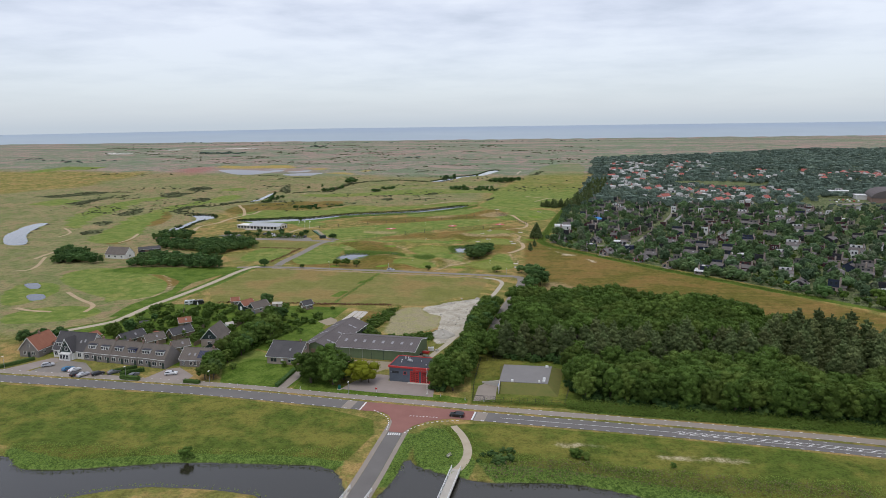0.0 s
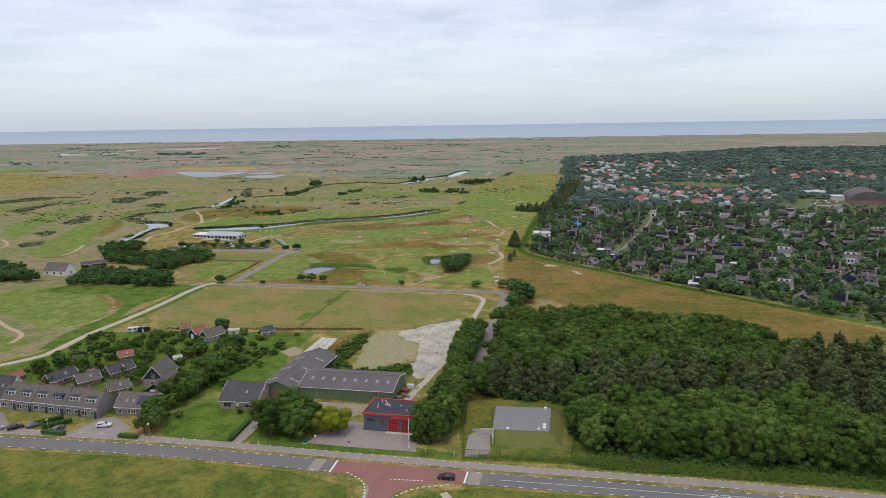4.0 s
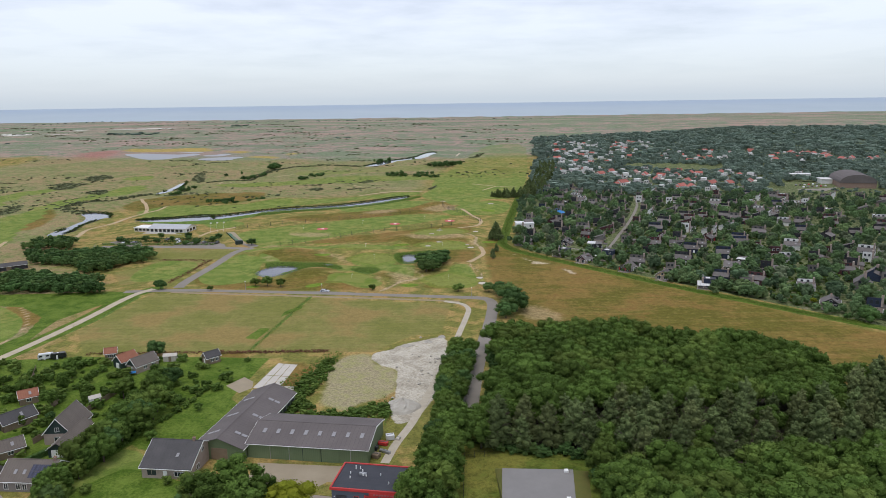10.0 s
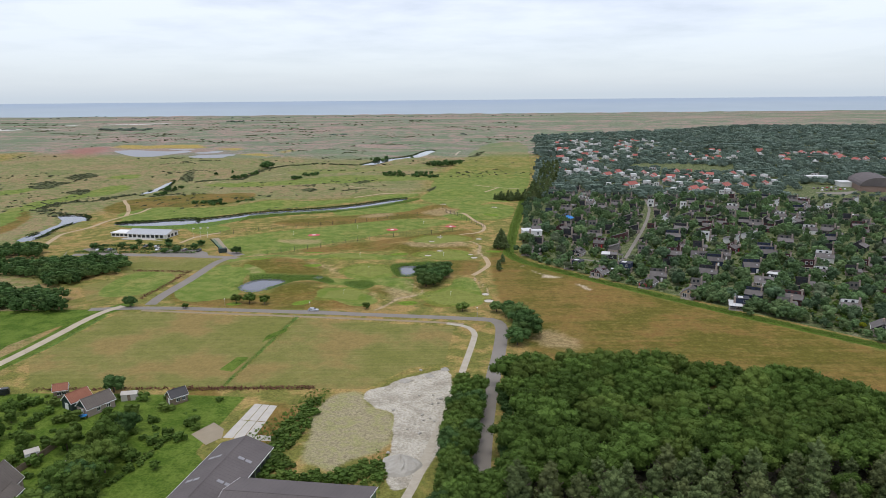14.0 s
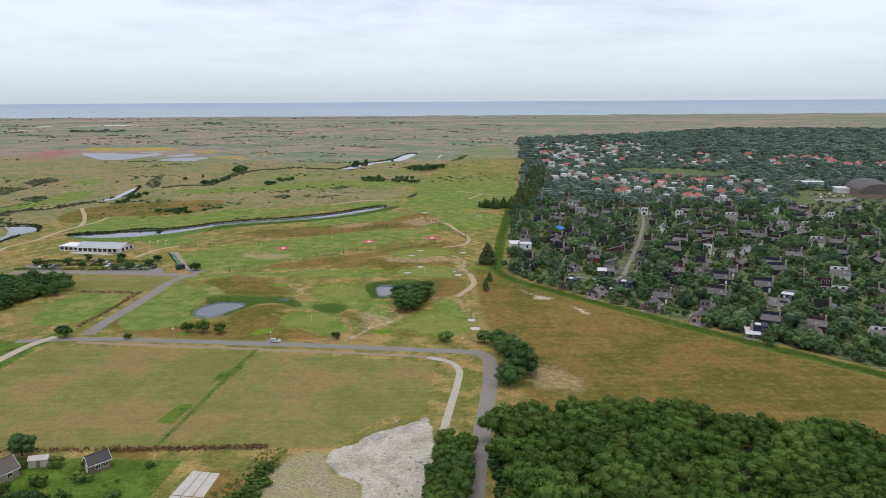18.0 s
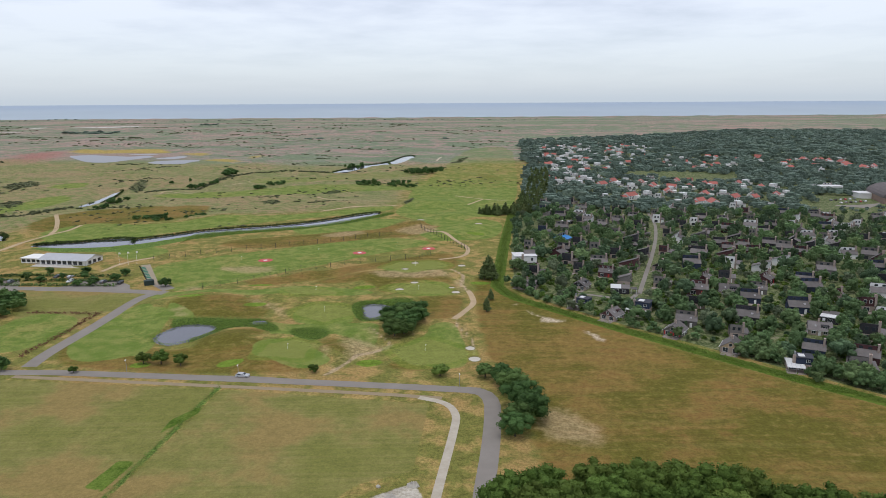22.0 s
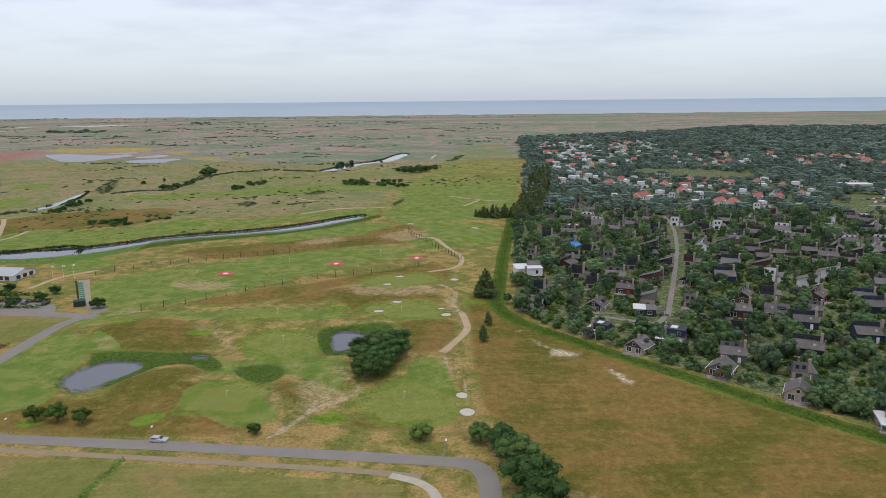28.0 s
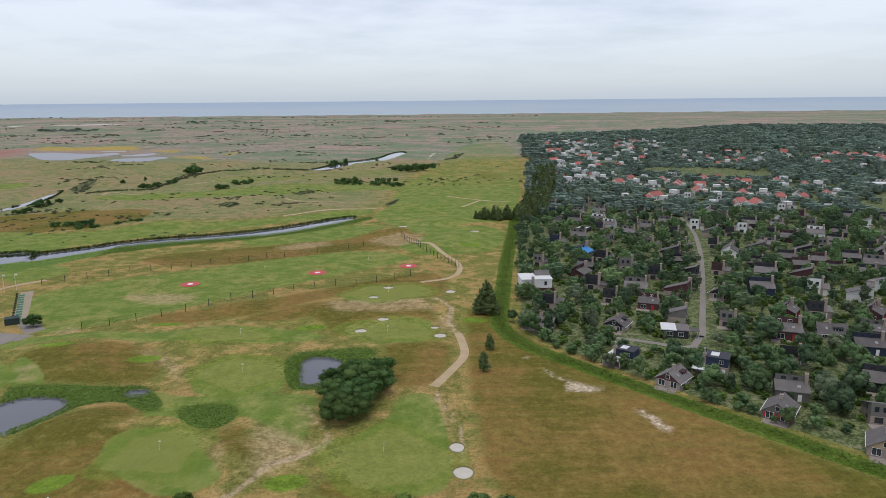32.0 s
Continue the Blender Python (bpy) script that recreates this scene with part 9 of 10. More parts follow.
placed, proto = [], {}
for row in HOUSE_ROWS:
    for x, y, k in row:
        form = int(rng.integers(2))
        lean = y > 520
        key = k + (str(form) + ("far" if lean else "") if k in PARK else "")
        rz = -22 + rng.uniform(-10, 10) + (0 if rng.uniform() < 0.75 else 75)
        if k in "GRTB":
            rz = {"G": 46, "R": 52, "T": 58, "B": 72}[k]
        if k == "g":
            rz = 50 + rng.uniform(-12, 12) - (75 if rng.uniform() < 0.45 else 0)
        if k == "r":
            rz = 62 + rng.uniform(-28, 28)
        if k == "v":
            rz = -38 + (x - 70) * 0.35
        if k == "W":
            rz = 2
        m = pose(x, y, 0, 0, 0, rz) @ pose(-4.6, -4.0, 0)
        if key in proto:
            o = copy_thing(proto[key], m)
            o.scale = [rng.uniform(0.78, 0.96)] * 3
        elif k in PARK:
            proto[key] = mono_house(m, k, form, lean)
        elif k in "gGRTB":
            proto[key] = gable_holiday(m, k)
            proto[key].scale = [0.88] * 3
        elif k == "v":
            proto[key] = veranda_house(m, "n", "navy house with a white veranda roof and silver flue")
            proto[key].scale = [0.8] * 3
        elif k == "f":
            proto[key] = flat_house(m)
        elif k == "W":
            proto[key] = white_block(m)
        else:
            proto[key] = red_house(m)
        placed.append((x, y, 6.6 if k != "r" else 11.0))

# houses hidden deeper among the trees, by the same builders
extra = []
px_, py_ = np.array([p[0] for p in placed]), np.array([p[1] for p in placed])
road_pts = [(x, y) for line, w in VILLAGE_ROADS for x, y, a in along(line, 4)]
for x, y in scatter([(60, 560), (150, 372), (196, 330), (235, 330), (300, 440), (380, 560), (380, 660), (300, 690), (90, 700)], 13.5, 0.3):
    if np.min(np.hypot(px_ - x, py_ - y)) > 12.5 and min(math.hypot(x - a, y - b) for a, b in road_pts) > 9 and x > 0.12 * (y - 500) + 55:
        extra.append((x, y))
for x, y in [extra[i] for i in np.random.default_rng(5).permutation(len(extra))[:112]]:
    key = ("d0far", "d1far", "m0far", "l1far", "n0far", "l0far", "d1far", "w1far", "w0far", "f")[int(rng.integers(10))]
    if key in proto:
        o = copy_thing(proto[key], pose(x, y, 0, 0, 0, -22 + rng.uniform(-14, 14) + (0 if rng.uniform() < 0.7 else 80)) @ pose(-4.2, -4, 0))
        o.scale = [rng.uniform(0.82, 1.0)] * 3
        placed.append((x, y, 6.2))
cot, cot_far = [None, None], [None, None]
for outline, gap, reds in (([(150, 985), (230, 1000), (390, 1330), (395, 1500), (215, 1500), (160, 1150)], 25, 0.22), ([(290, 1010), (360, 990), (470, 1180), (350, 1250)], 29, 0.4), ([(410, 975), (470, 960), (640, 1180), (480, 1210)], 36, 0.6), ([(135, 880), (215, 935), (200, 985), (140, 975)], 24, 0.15)):
    for x, y in scatter(outline, gap, 0.4):
        red = int(rng.uniform() < reds)
        m = pose(x, y, 0, 0, 0, rng.uniform(-40, 40)) @ pose(-4.5, -3.5, 0)
        kept = cot_far if y > 1080 else cot
        if kept[red]:
            copy_thing(kept[red], m).scale = [rng.uniform(0.75, 1.05)] * 3
        else:
            kept[red] = white_cottage(m, red, y > 1080)
        placed.append((x, y, 8.0))

# low white neighbours of the villas
for x, y in [(x, y) for row in HOUSE_ROWS for x, y, k in row if k == "r"]:
    for side in (-1, 1):
        if rng.uniform() < 0.8:
            qx, qy = x + side * rng.uniform(15, 21), y + rng.uniform(-9, 14)
            if min(math.hypot(qx - p[0], qy - p[1]) for p in placed) > 12.5 and min(math.hypot(qx - a, qy - b) for a, b in road_pts) > 9:
                copy_thing(cot[int(rng.uniform() < 0.25)], pose(qx, qy, 0, 0, 0, rng.uniform(-40, 40)) @ pose(-4.5, -3.5, 0)).scale = [rng.uniform(0.8, 1.05)] * 3
                placed.append((qx, qy, 8.0))

# sports hall and pool hall far off
e = thing("sports_hall", pose(411, 727, 0, 0, 0, 72), "large hall with a dark arched roof", "hall")
arch = [(0, 0), (32, 0), (32, 5)] + [(16 + 16 * math.cos(a), 5 + 8 * math.sin(a)) for a in (math.pi * k / 12 for k in range(1, 12))] + [(0, 5)]
part("wall", boxes((0, 50, 0.4, 31.6, 0, 5.0)), M_BRICK, e)
part("arched_roof", extrude_yz(bmesh.new(), arch[2:], -0.5, 50.5), M_CORRUGATED, e)
for k in range(8):
    window(e, "S", 4 + k * 6, 2.6, 3.2, 2.2, 0.39, 2)
e = thing("pool_hall", pose(381, 769, 0, 0, 0, -8), "low pool building with a turquoise water slide", "hall")
part("wall", boxes((0, 22, 0, 16, 0, 4.5)), M_RENDER, e)
part("roof", boxes((-0.5, 22.5, -0.5, 16.5, 4.5, 4.8)), M_FLATWHITE, e)
bm = bmesh.new()
turns = [(25 + 2.6 * math.cos(a * 0.8), 6 + 2.6 * math.sin(a * 0.8), 6.6 - a * 0.38) for a in range(16)]
for a, b in zip(turns, turns[1:]):
    tube(bm, a, b, 0.55, 0.55, 8)
part("water_slide", bm, surface("turquoise_plastic", (0.03, 0.36, 0.42), (0.05, 0.46, 0.52), 3, 0.5, 0.4, 0), e)
flat_sheet("large_car_park", [(354, 781), (379, 789), (401, 766), (379, 738), (357, 716), (337, 728)], 0.05, M_ASPHALT_OLD, "wide grey parking place before the hall", "car park")
for k in range(12):
    x_, y_ = 349 + 5 * (k % 6), 742 + 15 * (k // 6) + 1.5 * (k % 6)
    car(x_, y_, 70, CAR[("white", "grey", "black", "silver", "red")[k % 5]], "car parked before the sports hall", True, "cars before the hall")

# low pale halls, and villas round the far green
def pale_hall(m):
    e = thing("pale_flat_hall", m, "long low hall with a pale flat roof among trees", "hall", "pale flat halls")
    part("wall", boxes((0, 26, 0, 12, 0, 4.2)), M_RENDER, e)
    part("roof", boxes((-0.4, 26.4, -0.4, 12.4, 4.2, 4.5)), M_FLATWHITE, e)
    for x_ in (4, 10, 16, 22):
        part("window", boxes((x_ - 1.6, x_ + 1.6, -0.05, 0.02, 1.0, 2.8)), M_GLASS, e)
    return e


hall = pale_hall(pose(372, 822, 0, 0, 0, -6))
copy_thing(hall, pose(612, 1200, 0, 0, 0, -8))
placed += [(384, 826, 17.0), (384, 775, 13.0), (625, 1206, 18.0)]
for x, y in ((523, 1123), (534, 1112), (543, 1101), (551, 1081), (541, 1052), (531, 1030), (534, 1005), (553, 1020), (566, 1002), (582, 1012)):
    copy_thing(proto["r"], pose(x, y, 0, 0, 0, 62 + rng.uniform(-28, 28)) @ pose(-4.6, -4.0, 0))
    placed.append((x, y, 11.0))

# trees and shrubs between the houses
def park_clear(pts, gap, ahead=7, low=0.7):
    hx, hy, hr = (np.array([p[i] for p in placed]) for i in range(3))
    rx, ry = np.array([p[0] for p in road_pts]), np.array([p[1] for p in road_pts])
    out = []
    for x, y in pts:
        d = np.hypot(hx - x, hy - y)
        sight = (np.abs(hx - x) < 4.5) & (y < hy) & (hy - y < ahead)
        if (d < hr - 2.0).any() or (np.hypot(rx - x, ry - y) < 4.6).any():
            continue
        out.append((x, y, low if sight.any() else 1.0))
    return out


PARK_NEAR = [(42, 490), (48, 474), (78, 433), (119, 385), (152, 347), (190, 300), (250, 300), (420, 560), (440, 690), (75, 713), (54, 586)]
near_pts = park_clear(scatter(PARK_NEAR, 7.3, 0.45), 7.3)
edge_d = line_distance(np.array([p[0] for p in near_pts]), np.array([p[1] for p in near_pts]), HEDGE_LINE)
things_made, rest_a, rest_b, rest_c = 0, [], [], []
for (x, y, k), d in zip(near_pts, edge_d):
    h = (2.6 + 6.2 * rng.uniform() ** 1.4) * k * (0.45 if 300 < x < 400 and y > 655 else 1.0)
    if x > 60 + 0.72 * (y - 130):
        continue
    if d < 26 and y < 620 and things_made < 14:
        plant_tree("garden" if rng.uniform() < 0.6 else "gardendark", x, y, h, 1.15, "garden trees of the park")
        things_made += 1
    else:
        (rest_c if rng.uniform() < 0.10 else rest_a if rng.uniform() < 0.6 else rest_b).append((x, y, -0.1, h, rng.uniform(0.8, 1.2), int(rng.integers(5))))
for rest, mat_, text in ((rest_a, M_PARK_LEAF, "green garden trees between the holiday houses"), (rest_b, M_PARK_DARK, "dark green trees between the holiday houses"), (rest_c, M_SILVER, "pale grey-green willows between the holiday houses")):
    tiled(LOW_ARRAYS, [p for p in rest if p[1] < 500], "park_trees", mat_, text, "trees")
    tiled(MID_ARRAYS, [p for p in rest if p[1] >= 500], "park_trees", mat_, text, "trees")
for x, y, h in ((160.5, 359.0, 2.6), (188.0, 352.0, 3.0), (155.0, 366.0, 2.2), (171.0, 452.0, 2.4)):
    plant_tree("yellow", x, y, h, 1.3, "yellow flowering shrubs of the park", "yellow flowering broom beside holiday houses")
hedge_row = []
for x, y, a in along(offset_line(HEDGE_LINE[2:], 8.0), 3.4):
    px, py = x + rng.normal(0, 1.8), y + rng.normal(0, 1.8)
    if y > 320 and rng.uniform() < 0.8 and min(math.hypot(px - q[0], py - q[1]) for q in placed) > 6.0:
        hedge_row.append((px, py, -0.1, rng.uniform(2.0, 5.6), rng.uniform(0.9, 1.3), int(rng.integers(5))))
for cx, cy, n_ in ((82, 455, 4), (118, 393, 5), (112, 398, 3), (139, 372, 4), (100, 438, 3), (150, 357, 3), (128, 380, 6), (135, 377, 5)):
    hedge_row += [(cx + rng.normal(0, 3), cy + rng.normal(0, 3), -0.1, rng.uniform(4.5, 7.5), rng.uniform(0.9, 1.2), int(rng.integers(5))) for _ in range(n_)]
tiled(LOW_ARRAYS, hedge_row, "hedge_trees", M_PARK_LEAF, "green bushes and trees along the park ditch", "trees")
FAR_ARRAYS = [crown_arrays(91 + k, 6, 26, 0.10, "wide", 1, 1.05) for k in range(4)]
far_pts = park_clear(scatter([(85, 705), (440, 690), (700, 1000), (720, 1130), (140, 1130), (120, 1000), (96, 830)], 11.5, 0.42, ((300, 940, 48), (255, 962, 30), (368, 756, 30), (345, 733, 16), (400, 745, 24), (323, 729, 12))), 11, 30, 0.36)
far_places = [(x, y, -0.1, rng.uniform(4.6, 8.0) * k * (0.4 if 300 < x < 400 and 660 < y < 730 else 1.0), 1.5, int(rng.integers(4))) for x, y, k in far_pts if x < 120 + 0.72 * (y - 130)]
wide_pts = park_clear(scatter([(140, 1130), (720, 1130), (1250, 1900), (810, 2000), (520, 1775), (305, 1677), (200, 1600)], 22, 0.42), 20, 40, 0.5)
far_places += [(x, y, -0.1, rng.uniform(7, 10.5) * k, 2.1, int(rng.integers(4))) for x, y, k in wide_pts]
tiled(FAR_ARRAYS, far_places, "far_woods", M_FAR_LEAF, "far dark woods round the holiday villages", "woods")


# ---- reeds, bank growth, bushes and dune shrubs ----
def tufts(points, h, w, name, mat, label, category):
    """Leafy clumps that lean all ways, seen mostly from above, joined."""
    pts = np.array(points, float)
    pts = np.concatenate([pts, pts + rng.normal(0, 0.35, pts.shape)])
    k = len(pts)
    z = np.maximum(np.asarray(height(pts[:, 0], pts[:, 1])), -0.6) + h * rng.uniform(0.25, 1.0, k)
    up = np.tile([0, 0, 1.5], (k, 1)) + rng.normal(0, 0.45, (k, 3))
    v, f = leaf_cards(np.stack([pts[:, 0], pts[:, 1], z], 1), up, w, rng)
    return tagged(new(name, raw_mesh(name, v, f, mat)), label, category, kind="stuff")


def dry_land(points, margin=0.3):
    px, py = np.array([p[0] for p in points]), np.array([p[1] for p in points])
    ok = np.ones(len(px), bool)
    for w in WATER_BODIES + [CANAL]:
        ok &= signed_distance(px, py, w) > margin
    return [p for p, k in zip(points, ok) if k]


pond_reeds, canal_reeds = [], []
for o in REED:
    mid_y = sum(p[1] for p in o) / len(o)
    near = [(min(max(p[0], -150), 150), p[1]) for p in rounded(o, 1, True)]
    pts = dry_land(scatter(near, 0.52 if mid_y > 300 else 0.62, 0.5))
    (pond_reeds if mid_y > 300 else canal_reeds).extend(pts)
for w in (WATER_BODIES[0], WATER_BODIES[1], WATER_BODIES[2]):
    for x, y, a in along(w + w[:1], 0.6):
        pond_reeds += dry_land([(x + rng.normal(0, 1.5), y + rng.normal(0, 1.5)) for _ in range(6)], -0.5)
tufts(pond_reeds, 0.9, 0.20, "pond_reeds", M_REED, "tall green reeds round the ponds", "reeds")
for x, y, a in along(CANAL + CANAL[:1], 0.5):
    if -150 < x < 150:
        canal_reeds.append((x + rng.normal(0, 0.7), y + rng.normal(0, 0.7)))
cx, cy = np.array([p[0] for p in canal_reeds]), np.array([p[1] for p in canal_reeds])
clear = (line_distance(cx, cy, SIDE_ROAD) > 4.0) & (line_distance(cx, cy, FOOT_WAY) > 1.6)
canal_reeds = [p for p, k in zip(canal_reeds, clear) if k]
roadside = [p for p in scatter(rounded(reed_1, 1, True), 0.42, 0.5) if p[0] < 150]
tufts(roadside, 1.7, 0.24, "roadside_reeds", M_REED, "tall green reeds between the wood and the road", "reeds")
tufts(canal_reeds, 1.0, 0.17, "canal_reeds", M_REED, "green reeds and grass on the canal banks", "reeds")
pale = dry_land(scatter([(9, 147.5), (30, 152), (45, 149.6), (70, 146), (100, 143), (100, 138), (55, 138.5), (44, 142.5), (12, 141.5)], 0.75, 0.6), -0.4)
tufts([p for p in pale if rng.uniform() < 0.8 and math.hypot(p[0] - 4, p[1] - 147) > 4], 1.3, 0.22, "dry_reeds", M_REED_PALE, "pale dry reed plumes on the canal bank", "reeds")
tiled(BUSH_ARRAYS, [(rng.uniform(8.5, 17), rng.uniform(149.5, 156), -0.3, rng.uniform(1.0, 2.2), 1.5, int(rng.integers(4))) for _ in range(16)], "bank_bushes", M_LEAF_B, "dark bramble bushes by the footbridge path", "bushes")
strip = []
for x, y, a in along(HEDGE_LINE, 0.45):
    if y > 330:
        strip += [(x + rng.normal(0, 1.5), y + rng.normal(0, 1.5)) for _ in range(9)]
for line in (DITCH_W, DITCH_FIELD, DITCH_FIELD):
    for x, y, a in along(line, 0.7):
        strip += [(x + rng.normal(0, 0.6), y + rng.normal(0, 0.6))]
for x, y, a in along(DITCH_ROAD, 0.35):
    if x < 150:
        strip += [(x + rng.normal(0, 0.5), y + rng.normal(0, 0.8)) for _ in range(6)]
tufts(strip, 0.8, 0.20, "ditch_grass", M_REED, "lush tall grass along the ditches", "grass")
banks = []
for w in WATER_BODIES[3:8]:
    ring = [(x, y) for x, y, a in along(w + w[:1], 1.0) if x > -420 and y < 1900]
    north = signed_distance(np.array([p[0] for p in ring]), np.array([p[1] + 2.0 for p in ring]), w) > 0
    for (x, y), up in zip(ring, north):
        if up:
            banks += [(x + rng.normal(0, 0.9), y + 0.6 + abs(rng.normal(0, 1.5))) for _ in range(9)]
tufts(banks, 0.8, 0.4, "stream_banks", M_REED_DARK, "dark growth on the banks of the streams", "bank growth")
dock = [(rng.uniform(-84, -42), 306.2 + rng.normal(0, 0.7)) for _ in range(420)]
dock += [(rng.uniform(-130, -84), 306.5 + rng.normal(0, 0.6)) for _ in range(200)]
for x, y, a in along([(-138.7, 407), (-136.8, 429), (-134.6, 457.5), (-165, 460)], 0.22):
    dock.append((x + rng.normal(0, 0.9), y + rng.normal(0, 0.9)))
tufts(dock, 0.5, 0.3, "dead_docks", M_DOCK, "red-brown dead dock stems along the field edge", "weeds")
weeds = scatter([(-56, 264), (-45, 268), (-38, 285), (-36, 305), (-42, 305), (-48, 288), (-57, 270)], 1.2, 0.5) + scatter([(-38, 244), (-16, 246), (-14, 262), (-18, 266), (-24, 256), (-36, 252)], 1.2, 0.5)
tufts(weeds, 0.6, 0.36, "yard_weeds", M_REED, "green weeds at the edge of the yard", "weeds")

yard_bushes = [(x, y, -0.3, rng.uniform(1.0, 2.4), 1.6, int(rng.integers(4))) for x, y in scatter([(-54, 247), (-44, 252), (-38, 250), (-18, 250), (-15, 258), (-18, 262), (-26, 255), (-38, 254), (-42, 266), (-38, 284), (-37, 298), (-41, 299), (-44, 284), (-50, 262)], 1.9, 0.4)]
tiled(BUSH_ARRAYS, yard_bushes, "yard_bushes", M_LEAF, "bramble and elder bushes round the chalk yard", "bushes")

# underwood along the edges of the wood
under = [(x + rng.normal(0, 1.4), y + rng.normal(0, 1.4), -0.5, rng.uniform(1.4, 5.4), 1.2, int(rng.integers(4))) for x, y, a in along([(215, 159), (170, 169), (112, 187.5), (88, 190.5), (60, 194), (41, 198), (38, 206), (38, 226)], 2.0)]
under += [(x + rng.normal(0, 0.6), y + rng.normal(0, 0.6), -0.5, rng.uniform(2.0, 3.6), 1.2, int(rng.integers(4))) for x, y, a in along([(38, 228), (14, 231), (13, 246), (15, 262), (17, 304), (27, 314), (44, 315.5), (72, 309), (105, 297), (118, 288), (120, 267), (151, 258)], 1.7)]
under += [(x + rng.normal(0, 0.8), y, -0.5, rng.uniform(2.0, 3.4), 1.2, int(rng.integers(4))) for x, y, a in along([(-7, 198), (-3, 214), (-2.5, 233), (-0.8, 255), (1.6, 277), (5.0, 302)], 1.5)]
tiled(BUSH_ARRAYS, under, "underwood", M_LEAF_B, "dense green underwood at the edge of the trees", "underwood")
for x, y, h in ((9.5, 233, 9.5), (5.5, 237, 8.5), (10.5, 241, 10), (4.5, 245, 8), (3.8, 229, 7.5)):
    plant_tree("oak", x, y, h, 1.1, "hedge trees along the lane")

front = [(40, 195), (60, 190.5), (88, 187), (112, 184), (170, 165), (212, 157)]
for x, y, a in along(front, 6.2):
    plant_tree("full", x + rng.normal(0, 0.9), y - 0.5 + rng.normal(0, 0.9), rng.uniform(9.5, 13.0), rng.uniform(1.0, 1.25), "trees of the wood")
low_row = [(x + rng.normal(0, 0.8), y - 1.6 + rng.normal(0, 0.6), -0.5, rng.uniform(1.6, 3.4), 1.3, int(rng.integers(4))) for x, y, a in along(front, 1.6)]
tiled(BUSH_ARRAYS, low_row, "underwood", M_LEAF_B, "dark underwood before the tall trees", "underwood")
for x, y, a in along([(37.5, 206), (37.5, 226)], 5.5):
    plant_tree("full", x + rng.normal(0, 0.5), y, rng.uniform(8.5, 11.0), 1.1, "trees of the wood")

# shrubs of the dunes and along the streams
shrubs = []
for _ in range(230):
    y = 660 + 2300 * rng.uniform() ** 1.35
    x = rng.uniform(-0.62, 0.30) * (y + 60)
    if x > 60 + 0.10 * (y - 700) or math.sin(x / 147 + 2 * math.sin(y / 290)) * math.sin(y / 161 + x / 333) < -0.35:
        continue
    reach = rng.uniform(6, 26) * (0.6 + y / 1600)
    for _ in range(int(rng.integers(5, 26))):
        px, py = x + rng.normal(0, reach), y + rng.normal(0, reach * 0.5)
        shrubs.append((px, py, rng.uniform(0.5, 1.5) * (0.8 + (y - 640) / 1300), rng.uniform(1.8, 3.4)))
for o in SCRUB:
    for x, y in scatter(o, 4.6, 0.5):
        shrubs.append((x, y, rng.uniform(0.5, 1.5), rng.uniform(1.6, 3.0)))
for line, wide, size in ((BANK_2, 4.0, 1.9), (DITCH_N, 3.0, 1.9)):
    for x, y, a in along(line, 2.4):
        for _ in range(2):
            shrubs.append((x + rng.normal(0, wide), y + rng.normal(0, wide), size * rng.uniform(0.5, 1.1), rng.uniform(1.3, 2.2)))
sx, sy = np.array([p[0] for p in shrubs]), np.array([p[1] for p in shrubs])
sz, dry_spot = height(sx, sy), np.ones(len(sx), bool)
for w in WATER_BODIES + MARSH:
    dry_spot &= signed_distance(sx, sy, w) > 1.0
for line, wide in SHELL_PATHS:
    dry_spot &= line_distance(sx, sy, line) > wide
shrubs = [(x, y, float(z) - 0.35 * h, h, sp, int(rng.integers(4))) for (x, y, h, sp), z, ok in zip(shrubs, sz, dry_spot) if ok]
tiled(SCRUB_ARRAYS, shrubs, "dune_shrubs", M_DUNE_SHRUB, "low dark scrub in patches over dunes and links", "shrubs")
bush_spots = ((-152, 905, 6), (-163, 880, 5), (-60, 915, 5), (-172, 705, 4), (-205, 700, 5), (-190, 690, 4))
stream_bushes = [(x + rng.normal(0, 7), y + rng.normal(0, 4), -0.6, h * rng.uniform(0.6, 1), 1.5, int(rng.integers(4))) for x, y, h in bush_spots for _ in range(6)]
tiled(BUSH_ARRAYS, stream_bushes, "stream_bushes", M_LEAF_B, "dark green bushes beside the streams", "bushes")
# belts of wood and scrub along the far dunes
belt_1 = [(-1856, 3222), (-1721, 3323), (-1608, 3500)]
belt_2 = [(-1490, 3260), (-1064, 3230), (-616, 3240), (0, 3220), (500, 3210)]
belt_3 = [(-952, 2077), (-912, 2133), (-855, 2153)]
belt_4 = [(-808, 2704), (-745, 2740)]
belt_5 = [(-1413, 1914), (-1155, 1732), (-1020, 1711)]
belt_6 = [(-276, 1734), (-221, 1767)]
belt_7 = [(41, 1738), (72, 1754)]
far_belt = []
for line, pitch, size in ((belt_1, 14, 4), (belt_2, 16, 3.2), (belt_3, 6, 6), (belt_4, 8, 7), (belt_5, 9, 3.5), (belt_6, 7, 4), (belt_7, 6, 4)):
    for x, y, a in along(line, pitch):
        if rng.uniform() < 0.75:
            px, py = x + rng.normal(0, 12), y + rng.normal(0, 16)
            far_belt.append((px, py, float(height(px, py)) - 1.0, size * rng.uniform(0.5, 1.2), rng.uniform(2.0, 3.6), int(rng.integers(4))))
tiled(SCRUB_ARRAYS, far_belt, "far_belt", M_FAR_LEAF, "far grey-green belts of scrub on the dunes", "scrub")
